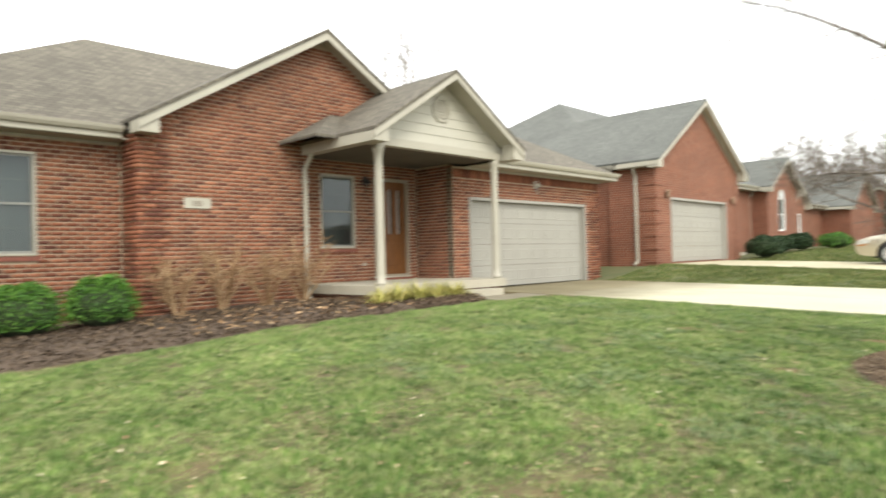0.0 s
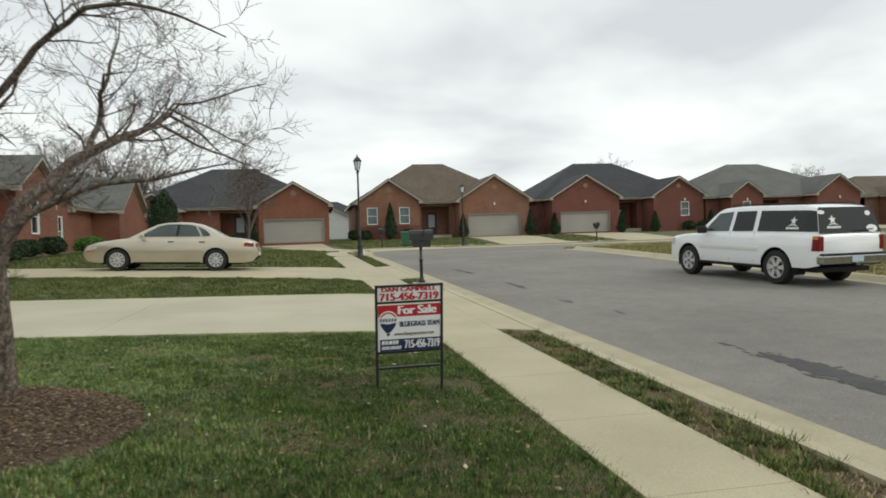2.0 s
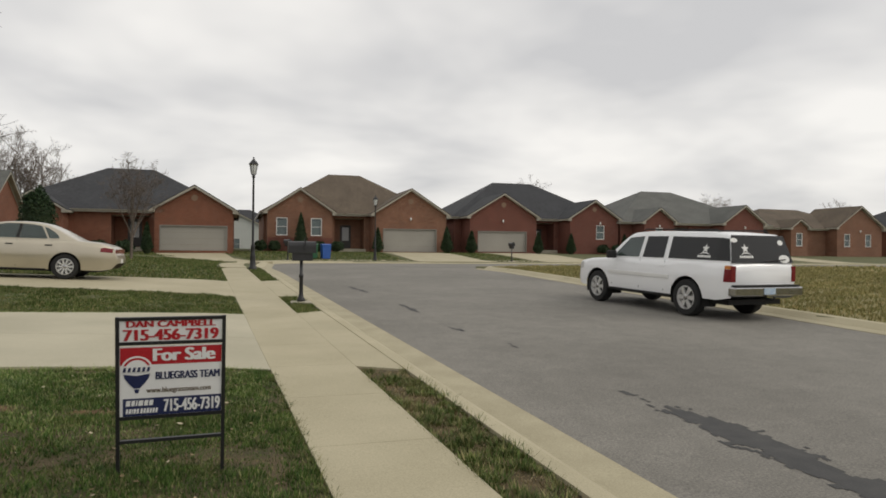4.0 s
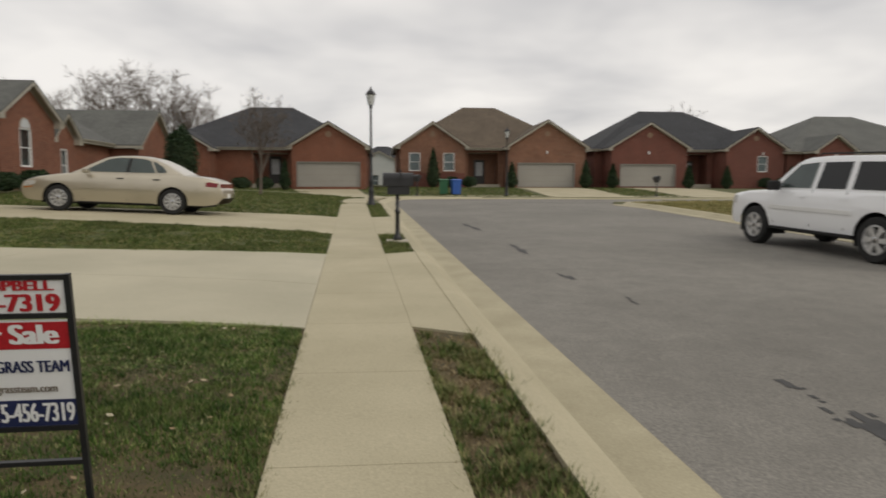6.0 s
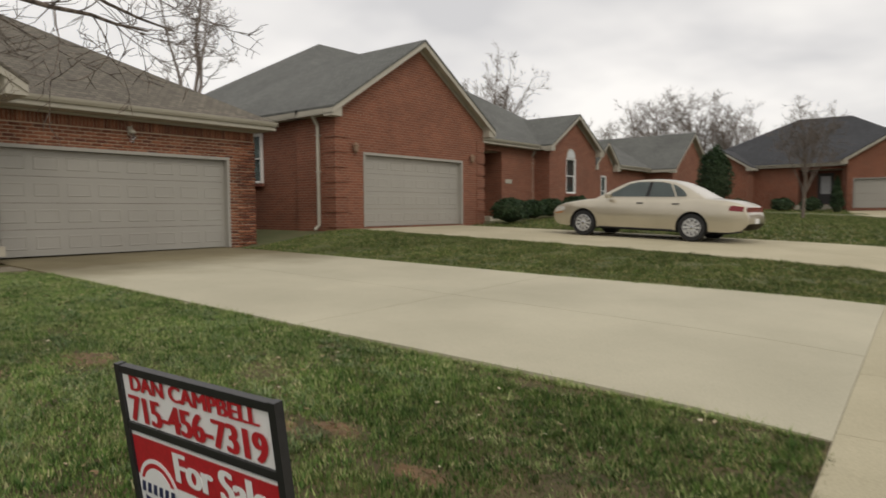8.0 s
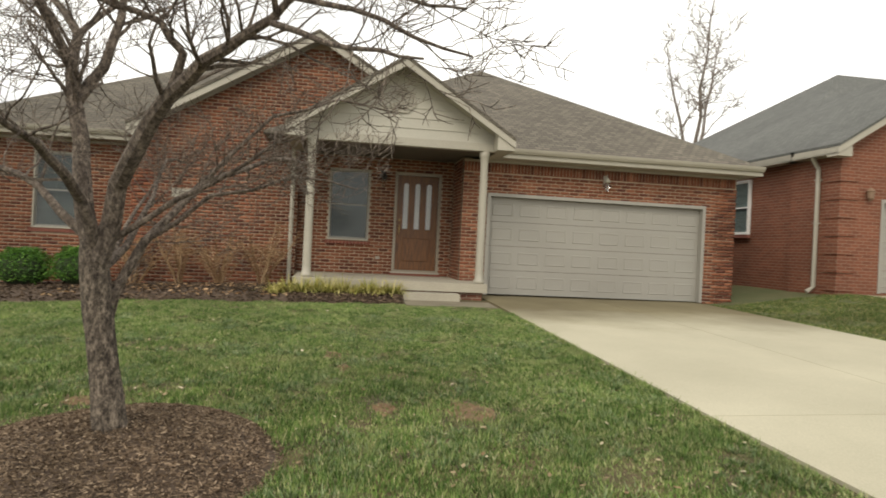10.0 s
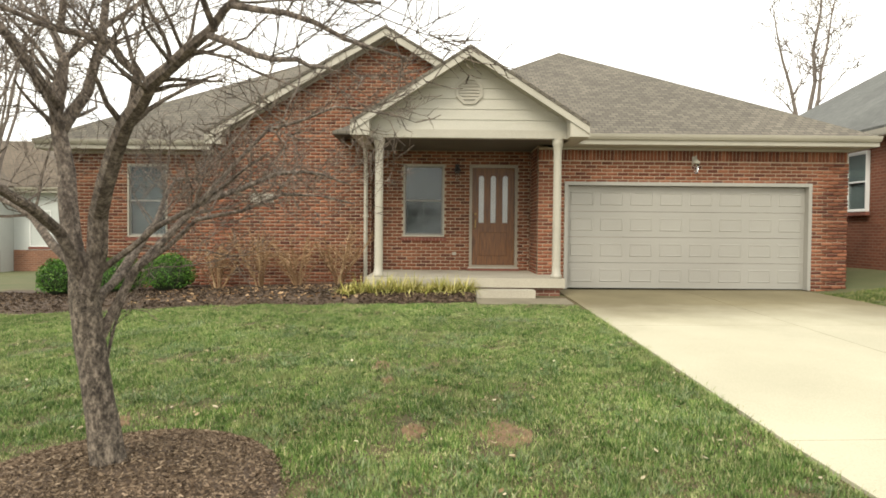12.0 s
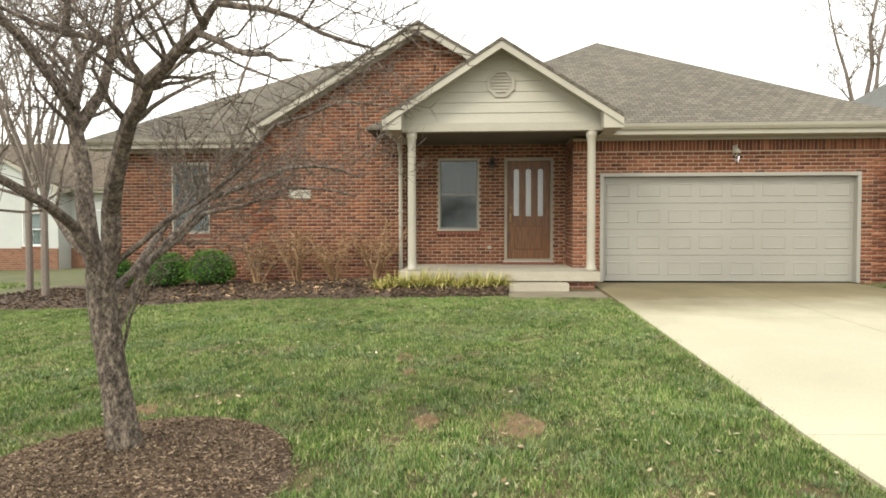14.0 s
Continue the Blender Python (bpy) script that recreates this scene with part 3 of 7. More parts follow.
def cells(bm, u0, u1, v0, v1, z0, z1, holes=()):
    """A wall between u0 and u1 with openings (a, b, low, high) through it, as one welded shell."""
    us = sorted({u0, u1, *(h[0] for h in holes), *(h[1] for h in holes)})
    zs = sorted({z0, z1, *(h[2] for h in holes), *(h[3] for h in holes)})
    solid = {}
    for i in range(len(us) - 1):
        for j in range(len(zs) - 1):
            um, zm = (us[i] + us[i + 1]) / 2, (zs[j] + zs[j + 1]) / 2
            solid[i, j] = not any(h[0] < um < h[1] and h[2] < zm < h[3] for h in holes)
    vert = {}
    def at(i, j, v):
        if (i, j, v) not in vert:
            vert[i, j, v] = bm.verts.new((us[i], v, zs[j]))
        return vert[i, j, v]
    for (i, j), full in solid.items():
        if not full:
            continue
        for v in (v0, v1):
            bm.faces.new((at(i, j, v), at(i + 1, j, v), at(i + 1, j + 1, v), at(i, j + 1, v)))
        for di, dj, p, q in ((-1, 0, (i, j), (i, j + 1)), (1, 0, (i + 1, j), (i + 1, j + 1)), (0, -1, (i, j), (i + 1, j)), (0, 1, (i, j + 1), (i + 1, j + 1))):
            if not solid.get((i + di, j + dj), False):
                bm.faces.new((at(*p, v0), at(*q, v0), at(*q, v1), at(*p, v1)))


def wall_part(base, mat, *args, label=""):
    bm = bmesh.new()
    cells(bm, *args)
    return part("wall", bm, mat, base, label)


def window(base, u0, u1, z0, z1, v, pane=GLASS, behind=DARK_ROOM, frame_mat=TRIM, grid=(2, 3), sill=True):
    """A double-hung window set in a wall whose face is at v."""
    win = new("window")
    win.parent = base
    win.empty_display_size = 0.1
    bm = bmesh.new()
    for a, b, c, d in ((u0, u0 + 0.032, z0, z1), (u1 - 0.032, u1, z0, z1), (u0 + 0.032, u1 - 0.032, z1 - 0.035, z1), (u0 + 0.032, u1 - 0.032, z0, z0 + 0.032)):
        box(bm, a, b, v - 0.012, v + 0.08, c, d)
    part("window_frame", bm, frame_mat, win)
    zm = (z0 + z1) / 2
    for k, (c, d, o) in enumerate(((zm - 0.02, z1 - 0.037, 0.03), (z0 + 0.034, zm + 0.02, 0.05))):
        bm = bmesh.new()
        a, b = u0 + 0.034, u1 - 0.034
        for e, f, g, h in ((a, a + 0.03, c, d), (b - 0.03, b, c, d), (a + 0.03, b - 0.03, c, c + 0.035), (a + 0.03, b - 0.03, d - 0.035, d)):
            box(bm, e, f, v + o, v + o + 0.03, g, h)
        if grid:
            for i in range(1, grid[0]):
                x = a + (b - a) * i / grid[0]
                box(bm, x - 0.011, x + 0.011, v + o + 0.018, v + o + 0.026, c + 0.035, d - 0.035)
            for i in range(1, grid[1] - 1):
                z = c + (d - c) * i / (grid[1] - 1)
                box(bm, a + 0.03, b - 0.03, v + o + 0.016, v + o + 0.024, z - 0.011, z + 0.011)
        part("sash", bm, SASH if frame_mat is TRIM else frame_mat, win)
        bm = bmesh.new()
        box(bm, a + 0.03, b - 0.03, v + o + 0.010, v + o + 0.014, c + 0.035, d - 0.035)
        part("pane", bm, pane, win).visible_shadow = False
    # A white blind, or with DARK_ROOM a sheet with room shade in its colour.
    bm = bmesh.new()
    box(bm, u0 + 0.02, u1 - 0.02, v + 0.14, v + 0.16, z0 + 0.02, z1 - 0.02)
    part("blind_or_dim_sheet", bm, behind, win)
    if sill:
        bm = bmesh.new()
        n = max(3, round((u1 - u0 + 0.1) / 0.075))
        for k in range(n):
            a = u0 - 0.05 + (u1 - u0 + 0.1) * k / n
            prism(bm, [(a + 0.004, v - 0.03, z0 - 0.09), (a + 0.004, v - 0.03, z0 - 0.025), (a + 0.004, v + 0.06, z0), (a + 0.004, v + 0.06, z0 - 0.09)], ((u1 - u0 + 0.1) / n - 0.008, 0, 0))
        part("window_sill", bm, BRICK_PLAIN, win)
    return win


def garage_door(base, u0, u1, z0, z1, v, rows=4, cols=8, mat=DOOR_PAINT, panels=True):
    """A sectional door of embossed panels in a deep painted frame."""
    door = new("garage_door")
    door.parent = base
    door.empty_display_size = 0.1
    bm = bmesh.new()
    box(bm, u0, u0 + 0.07, v - 0.015, v + 0.19, z0, z1)
    box(bm, u1 - 0.07, u1, v - 0.015, v + 0.19, z0, z1)
    box(bm, u0 + 0.07, u1 - 0.07, v - 0.015, v + 0.19, z1 - 0.07, z1)
    part("door_frame", bm, mat if panels else SASH, door)
    a, b, c, d = u0 + 0.072, u1 - 0.072, z0 + 0.012, z1 - 0.072
    h = (d - c) / rows
    for r in range(rows):
        bm = bmesh.new()
        lo, hi = c + r * h, c + (r + 1) * h - 0.006
        box(bm, a, b, v + 0.13, v + 0.17, lo, hi)
        if panels:
            w = (b - a) / cols
            for k in range(cols):
                p, q, s, t = a + k * w + 0.075, a + (k + 1) * w - 0.075, lo + 0.125, hi - 0.125
                e = 0.016
                out = [(p, v + 0.1298, s), (q, v + 0.1298, s), (q, v + 0.1298, t), (p, v + 0.1298, t)]
                ridge = [(p + e, v + 0.1195, s + e), (q - e, v + 0.1195, s + e), (q - e, v + 0.1195, t - e), (p + e, v + 0.1195, t - e)]
                core = [(p + 2 * e, v + 0.126, s + 2 * e), (q - 2 * e, v + 0.126, s + 2 * e), (q - 2 * e, v + 0.126, t - 2 * e), (p + 2 * e, v + 0.126, t - 2 * e)]
                o, g, m = ([bm.verts.new(x) for x in ring] for ring in (out, ridge, core))
                for i in range(4):
                    j = (i + 1) % 4
                    bm.faces.new((o[i], o[j], g[j], g[i]))
                    bm.faces.new((g[i], g[j], m[j], m[i]))
                bm.faces.new(m)
        part("panel", bm, mat, door)
    return door


BRICK_PLAIN = speckled("plain_brick", (0.17, 0.06, 0.042), (0.25, 0.088, 0.058), 6, 80, 0.85, 0.4)


def front_gable(base, brick, roof, u0, u1, v0, v1, wall_top, pitch, holes=(), over=0.32, lap=0.32, back=None):
    """A projecting block under its own gable; u0 and u1 are its walls."""
    eave = wall_top + 0.16
    rb = bmesh.new()
    um, top = gable_roof(rb, u0 - over, u1 + over, v0 - lap, v1, eave, pitch)
    sheathe(base, roof, rb)
    rake_boards(base, u0 - over, u1 + over, v0 - lap + 0.05, eave, pitch)
    peak = wall_top + pitch * (um - u0) - 0.02
    bm = bmesh.new()
    cells(bm, u0, u1, v0, v0 + 0.2, -0.4, wall_top, holes)
    prism(bm, [(u0, v0, wall_top), (u1, v0, wall_top), (u1, v0, wall_top + 0.24), (um, v0, peak + 0.26), (u0, v0, wall_top + 0.24)], (0, 0.2, 0))
    bmesh.ops.remove_doubles(bm, verts=bm.verts, dist=0.001)
    part("wall", bm, brick, base)
    back = v1 if back is None else back
    wall_part(base, brick, u0, u0 + 0.2, v0 + 0.202, back, -0.4, wall_top)
    wall_part(base, brick, u1 - 0.2, u1, v0 + 0.202, back, -0.4, wall_top)
    for a in (u0 - over + 0.01, u1 + over - 0.01):
        bm = bmesh.new()
        rise = pitch * (um - u0 + over - 0.01)
        prism(bm, [(a, v0 - lap + 0.06, eave - 0.09), (um, v0 - lap + 0.06, eave - 0.09 + rise), (um, v0 - 0.004, eave - 0.09 + rise), (a, v0 - 0.004, eave - 0.09)], (0, 0, -0.02))
        part("soffit", bm, TRIM, base)
    for a in (u0 - 0.03, u1 + 0.03):
        bm = bmesh.new()
        prism(bm, [(a, v0 - 0.003, wall_top + 0.22), (um, v0 - 0.003, peak + 0.25), (um, v0 - 0.003, peak + 0.13), (a, v0 - 0.003, wall_top + 0.10)], (0, -0.02, 0))
        part("frieze_board", bm, TRIM, base)
    for a, b in ((u0 - over, u0), (u1, u1 + over)):
        soffit(base, a, b, v0 - lap + 0.05, v1, eave - 0.21)
        board(base, "fascia", TRIM, a if a < u0 else b - 0.03, a + 0.03 if a < u0 else b, v0 - lap + 0.40, v1, eave - 0.2, eave - 0.062)
    return um, top


def far_house(m, label, brick, roof, blocks, body, pitch=0.6, recess=None):
    """A brick house. blocks: front gables, each dict(u0, u1, v0, top, garage, windows); body: u0, u1, v0, v1, top of the main hip."""
    base = thing("house", m, label, "house", "brick houses along the street")
    u0, u1, v0, v1, top = body
    rb = bmesh.new()
    hip_roof(rb, u0 - 0.4, u1 + 0.4, v0 - 0.4, v1 + 0.4, top + 0.16, pitch)
    sheathe(base, roof, rb)
    gutter(base, u0 - 0.4, u1 + 0.4, v0 - 0.4, top + 0.14)
    soffit(base, u0 - 0.4, u1 + 0.4, v0 - 0.36, v0, top - 0.05)
    for a in (u0 - 0.4, u1 + 0.36):
        board(base, "fascia", TRIM, a, a + 0.04, v0 - 0.36, v1 + 0.4, top - 0.06, top + 0.1)
    holes = []
    if recess:
        a, b, c, d, deep = (*recess, 1.6)[:5]
        holes = [(a, b, -0.4, top - 0.25)]
    wall_part(base, brick, u0, u1, v0, v0 + 0.2, -0.4, top, holes)
    for e in (u0, u1 - 0.2):
        wall_part(base, brick, e, e + 0.2, v0 + 0.202, v1 - 0.202, -0.4, top)
    wall_part(base, brick, u0, u1, v1 - 0.2, v1, -0.4, top)
    if recess:
        wall_part(base, brick, a - 0.2, b + 0.2, v0 + deep, v0 + deep + 0.2, -0.4, top, [(c, d, 0.3, 2.4)])
        wall_part(base, brick, a - 0.2, a, v0 + 0.202, v0 + deep - 0.002, -0.4, top)
        wall_part(base, brick, b, b + 0.2, v0 + 0.202, v0 + deep - 0.002, -0.4, top)
        board(base, "porch_ceiling", TRIM, a, b, v0 + 0.2, v0 + deep, top - 0.27, top - 0.2)
        door = board(base, "door", DOOR_DARK, c, d, v0 + deep + 0.03, v0 + deep + 0.08, 0.3, 2.4, label="dark front door in the recessed entry")
        board(door, "pane", BLIND, c + 0.2, d - 0.2, v0 + deep + 0.018, v0 + deep + 0.028, 1.0, 2.2)
        board(base, "porch_step", CONCRETE_GREY, a - 0.05, b + 0.05, v0 - 0.7, v0 + deep, -0.4, 0.25)
    for k in blocks:
        hs = [k["garage"]] if k.get("garage") else []
        wt = k.get("top", top)
        ws = k.get("windows", ())
        um, peak = front_gable(base, brick, roof, k["u0"], k["u1"], k["v0"], v0 + 4.5, wt, k.get("pitch", pitch), hs + [tuple(w) for w in ws], back=v0 - 0.003)
        for g in hs:
            garage_door(base, *g, k["v0"], panels=k.get("panels", False))
        for w in ws:
            window(base, *w, k["v0"], behind=k.get("behind", BLIND), frame_mat=WHITE, grid=None)
        if k.get("vent", True):
            bm = bmesh.new()
            z = wt + (peak - wt) * 0.52
            prism(bm, [(um + 0.24 * math.cos(radians(45 * j + 22.5)), k["v0"] - 0.002, z + 0.24 * math.sin(radians(45 * j + 22.5))) for j in range(8)], (0, -0.03, 0))
            part("gable_vent", bm, VENT_TAN, base)
        if k.get("lamp"):
            bm = bmesh.new()
            lathe(bm, [(0.03, 0), (0.07, 0.05), (0.08, 0.2), (0.02, 0.28)], 8, (k["lamp"], k["v0"] - 0.1, wt - 0.42))
            part("wall_lantern", bm, WHITE, base)
        if k.get("quoin"):
            quoins(base, brick, k["u0"], k["v0"], 0.05, wt - 0.2, 1)
            quoins(base, brick, k["u1"], k["v0"], 0.05, wt - 0.2, -1)
        if k.get("pipe") is not None:
            downspout(base, k["pipe"], k.get("pipe_v", k["v0"]), wt + 0.0, -0.05, 0.2)
    return base


VENT_TAN = speckled("tan_gable_vent", (0.20, 0.125, 0.08), (0.26, 0.17, 0.11), 3, 40, 0.7, 0.05, grit=0.4)
DOOR_DARK = speckled("dark_door_paint", (0.03, 0.028, 0.026), (0.05, 0.045, 0.04), 3, 40, 0.5, 0.1)


def house_one():
    base = thing("house", pose(-10.2, 0, 0.5, 0, 0, 90), "red-brown brick ranch house, beige trim, gabled porch, closed garage", "house", "brick houses along the street")
    P = 0.592
    # roofs: the garage hip, the side body's hip, the brick gable, the porch gable
    for k, args in enumerate(((7.8, 18.4, -0.5, 16.5, 3.05, 0.562), (1.2, 15.0, 0.95, 10.55, 3.05, P))):
        rb = bmesh.new()
        hip_roof(rb, *args)
        sheathe(base, ROOF_BROWN, rb, "grey-brown asphalt shingle roof")
    for args in ((5.04, 12.44, 0.32, 8.0, 3.16, P), (8.28, 12.54, -1.58, 3.2, 3.08, 0.64)):
        rb = bmesh.new()
        gable_roof(rb, *args)
        sheathe(base, ROOF_BROWN, rb, "grey-brown asphalt shingle roof")
    # trim
    gutter(base, 12.545, 18.42, -0.5, 3.04)
    gutter(base, 1.2, 5.0, 0.95, 3.04)
    soffit(base, 12.3, 18.4, -0.47, 0.0, 2.84)
    soffit(base, 1.2, 5.1, 0.98, 1.4, 2.84)
    board(base, "fascia", TRIM, 18.36, 18.4, -0.47, 16.5, 2.84, 3.0)
    soffit(base, 18.12, 18.355, 0.0, 16.5, 2.83)
    board(base, "frieze_board", TRIM, 12.3, 18.14, -0.035, -0.008, 2.80, 2.838)
    board(base, "frieze_board", TRIM, 1.6, 5.1, 1.365, 1.392, 2.80, 2.838)
    rake_boards(base, 5.04, 12.44, 0.38, 3.16, P)
    bm = bmesh.new()
    prism(bm, [(5.1, 0.685, 3.10), (8.74, 0.685, 3.10 + P * 3.64), (8.74, 0.685, 2.97 + P * 3.64), (5.1, 0.685, 2.97)], (0, -0.022, 0))
    part("frieze_board", bm, TRIM, base)
    for a, b in ((5.06, 8.74), (12.42, 8.74)):
        bm = bmesh.new()
        prism(bm, [(a, 0.385, 3.075), (b, 0.385, 3.075 + P * 3.68), (b, 0.71, 3.075 + P * 3.68), (a, 0.71, 3.075)], (0, 0, -0.02))
        part("soffit", bm, TRIM, base)
    # walls: mortar behind the brick courses
    wall_part(base, MORTAR, 11.87, 18.12, 0.012, 0.21, -0.3, 2.84, [(12.40, 17.40, -0.3, 2.16)])
    wall_part(base, MORTAR, 11.882, 12.08, 0.212, 1.4, -0.3, 2.9)
    wall_part(base, BRICK, 17.91, 18.108, 0.212, 15.7, -0.3, 2.84)
    wall_part(base, MORTAR, 8.4, 11.88, 1.232, 1.43, -0.3, 2.95, [(9.09, 9.99, 1.02, 2.6), (10.54, 11.60, 0.36, 2.6)])
    bm = bmesh.new()
    cells(bm, 5.142, 8.43, 0.722, 0.92, -0.3, 3.0)
    prism(bm, [(5.142, 0.722, 3.0), (12.338, 0.722, 3.0), (12.338, 0.722, 3.12), (8.74, 0.722, 3.14 + P * 3.598), (5.142, 0.722, 3.12)], (0, 0.198, 0))
    bmesh.ops.remove_doubles(bm, verts=bm.verts, dist=0.001)
    part("wall", bm, MORTAR, base)
    wall_part(base, MORTAR, 8.24, 8.418, 0.922, 1.4, -0.3, 3.0)
    wall_part(base, MORTAR, 5.142, 5.34, 0.922, 1.6, -0.3, 3.0)
    wall_part(base, MORTAR, 1.6, 5.142, 1.412, 1.61, -0.3, 2.84, [(2.98, 3.86, 0.96, 2.57)])
    wall_part(base, BRICK, 1.612, 1.8, 1.612, 10.0, -0.3, 2.84)
    wall_part(base, BRICK, 1.8, 18.0, 15.702, 15.9, -0.3, 2.84)
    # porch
    # Ceiling and side beam carry the shade under the porch roof in their colour.
    board(base, "porch_ceiling", PORCH_SHADE_BOARD, 8.42, 12.4, -1.02, 1.22, 2.90, 2.93)
    for a, b, c in ((8.31, 8.53, 0.70), (12.29, 12.51, -0.002)):
        soffit(base, a, b, -1.18, c, 2.845)
    board(base, "fascia", TRIM, 8.283, 8.309, -1.18, 0.70, 2.84, 3.03)
    board(base, "fascia", TRIM, 12.511, 12.537, -1.18, -0.505, 2.84, 3.03)
    board(base, "beam", TRIM, 8.5, 12.32, -1.16, -0.99, 2.85, 3.0)
    board(base, "beam", PORCH_SHADE_BOARD, 8.54, 8.68, -0.99, 0.70, 2.85, 2.898)
    rake_boards(base, 8.28, 12.54, -1.53, 3.08, 0.64, 0.13)
    u, h, step = 10.41, 3.0, 0.19
    while h < 4.28:
        w = 2.08 - (h - 3.0) / 0.64
        w2 = max(0.03, 2.08 - (h + step - 3.0) / 0.64)
        bm = bmesh.new()
        prism(bm, [(u - w, -1.10, h), (u + w, -1.10, h), (u + w2, -1.085, h + step), (u - w2, -1.085, h + step)], (0, 0.03, 0))
        part("lap_siding", bm, SIDING, base)
        h += step + 0.002
    for a in (8.30, 12.52):
        bm = bmesh.new()
        prism(bm, [(a, -1.525, 2.985), (10.41, -1.525, 2.985 + 0.64 * 2.11), (10.41, -1.06, 2.985 + 0.64 * 2.11), (a, -1.06, 2.985)], (0, 0, -0.02))
        part("soffit", bm, TRIM, base)
    vent = new("gable_vent")
    vent.parent = base
    bm = bmesh.new()
    for j in range(8):
        a, b = radians(45 * j + 22.5), radians(45 * j + 67.5)
        prism(bm, [(10.41 + 0.27 * math.cos(a), -1.13, 3.72 + 0.27 * math.sin(a)), (10.41 + 0.27 * math.cos(b), -1.13, 3.72 + 0.27 * math.sin(b)), (10.41 + 0.21 * math.cos(b), -1.13, 3.72 + 0.21 * math.sin(b)), (10.41 + 0.21 * math.cos(a), -1.13, 3.72 + 0.21 * math.sin(a))], (0, 0.05, 0))
    bmesh.ops.remove_doubles(bm, verts=bm.verts, dist=0.001)
    part("vent_frame", bm, TRIM, vent)
    for j in range(6):
        z = 3.56 + 0.058 * j
        w = min(0.2, 0.25 - abs(z + 0.02 - 3.72) * 0.5)
        bm = bmesh.new()
        prism(bm, [(10.41 - w, -1.125, z), (10.41 - w, -1.12, z), (10.41 - w, -1.105, z + 0.045), (10.41 - w, -1.11, z + 0.045)], (2 * w, 0, 0))
        part("slat", bm, TRIM, vent)
    for u in (8.76, 12.06):
        bm = bmesh.new()
        lathe(bm, [(0.105, 0.28), (0.105, 0.34), (0.085, 0.36), (0.08, 0.5), (0.075, 2.6), (0.085, 2.72), (0.10, 2.75), (0.105, 2.85)], 20, (u, -1.06, 0))
        part("porch_post", bm, TRIM, base, "round beige porch column", True)
    board(base, "porch_slab", CONCRETE_GREY, 8.52, 12.2, -1.22, 1.23, 0.11, 0.28)
    board(base, "porch_base", BRICK, 8.6, 12.12, -1.12, 1.23, -0.35, 0.108)
    board(base, "step", CONCRETE_GREY, 10.55, 11.6, -1.62, -1.24, -0.2, 0.09)
    downspout(base, 8.33, 0.71, 2.9, -0.05, 0.25)
    # plaque with the house number
    plaque = board(base, "number_plaque", TRIM, 5.9, 6.38, 0.685, 0.708, 1.72, 1.90, label="pale stone plaque with carved house number")
    lettering(plaque, "105", 0.13, STONE_DARK, (6.03, 0.683, 1.76), 90)
    board(base, "outlet_box", TRIM, 10.17, 10.26, 1.185, 1.218, 0.62, 0.68)
    bm = bmesh.new()
    for k in range(13):
        box(bm, 10.50 + 0.088 * k, 10.58 + 0.088 * k, 1.13, 1.218, 0.283, 0.325)
    part("door_sill", bm, BRICK_PLAIN, base)
    return base


def lettering(parent, text, size, mat, at, rx=90, rz=0, squeeze=1.0, align="LEFT", heavy=0.036):
    """Built-in lettering as a thin mesh."""
    cu = bpy.data.curves.new("lettering", "FONT")
    cu.body, cu.size, cu.extrude, cu.align_x = text, size, 0.0004, align
    tmp = bpy.data.objects.new("lettering", cu)
    scene.collection.objects.link(tmp)
    dg = bpy.context.evaluated_depsgraph_get()
    me = bpy.data.meshes.new_from_object(tmp.evaluated_get(dg))
    bpy.data.objects.remove(tmp)
    # struck several times side by side for a heavy face
    bm = bmesh.new()
    for k in (-2, -1, 0, 1, 2):
        old = set(bm.verts)
        bm.from_mesh(me)
        bmesh.ops.translate(bm, verts=[v for v in bm.verts if v not in old], vec=(k * size * 0.5 * heavy, 0, k * 0.0002))
    bm.to_mesh(me)
    bm.free()
    me.materials.clear()
    me.materials.append(mat)
    ob = new("lettering", me)
    ob.parent = parent
    ob.matrix_basis = pose(*at, rx, 0, rz) @ Matrix.Diagonal((squeeze, 1, 1, 1))
    return ob


STONE_DARK = speckled("dark_carving", (0.16, 0.13, 0.10), (0.22, 0.18, 0.14), 6, 50, 0.9, 0)
MORTAR = speckled("light_mortar", (0.38, 0.29, 0.205), (0.48, 0.38, 0.28), 4, 60, 0.95, 0.3)
HOUSE = house_one()
garage_door(HOUSE, 12.40, 17.40, 0.0, 2.16, 0.0)
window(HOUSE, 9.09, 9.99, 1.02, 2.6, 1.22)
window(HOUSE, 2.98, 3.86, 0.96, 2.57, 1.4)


# neighbours
HOUSE_TWO = far_house(pose(-9.35, 0, 0.88, 0, 0, 90), "orange-red brick house with grey roof, quoined corners and closed garage", BRICK_ORANGE, ROOF_GREY,
          [dict(u0=20.04, u1=26.76, v0=0.0, top=3.05, pitch=0.637, garage=(21.06, 25.58, 0.03, 2.1), panels=True, vent=False, quoin=True),
           dict(u0=32.8, u1=37.1, v0=0.9, top=3.05, pitch=0.60, windows=[(34.25, 35.10, 1.2, 2.75)], behind=DARK_ROOM, vent=False, pipe=32.6, pipe_v=1.7)],
          (20.12, 37.5, 1.6, 12.9, 3.05), 0.64, (28.5, 30.25, 28.9, 29.9, 4.0))
side_window = window(HOUSE_TWO, -0.42, 0.42, 1.3, 2.75, 0.0, behind=BLIND, frame_mat=WHITE, grid=None)
side_window.matrix_basis = pose(20.02, 3.63, 0.02, 0, 0, -90)
board(side_window, "roller_blind", BLIND, -0.385, 0.385, 0.086, 0.096, 1.335, 2.715)
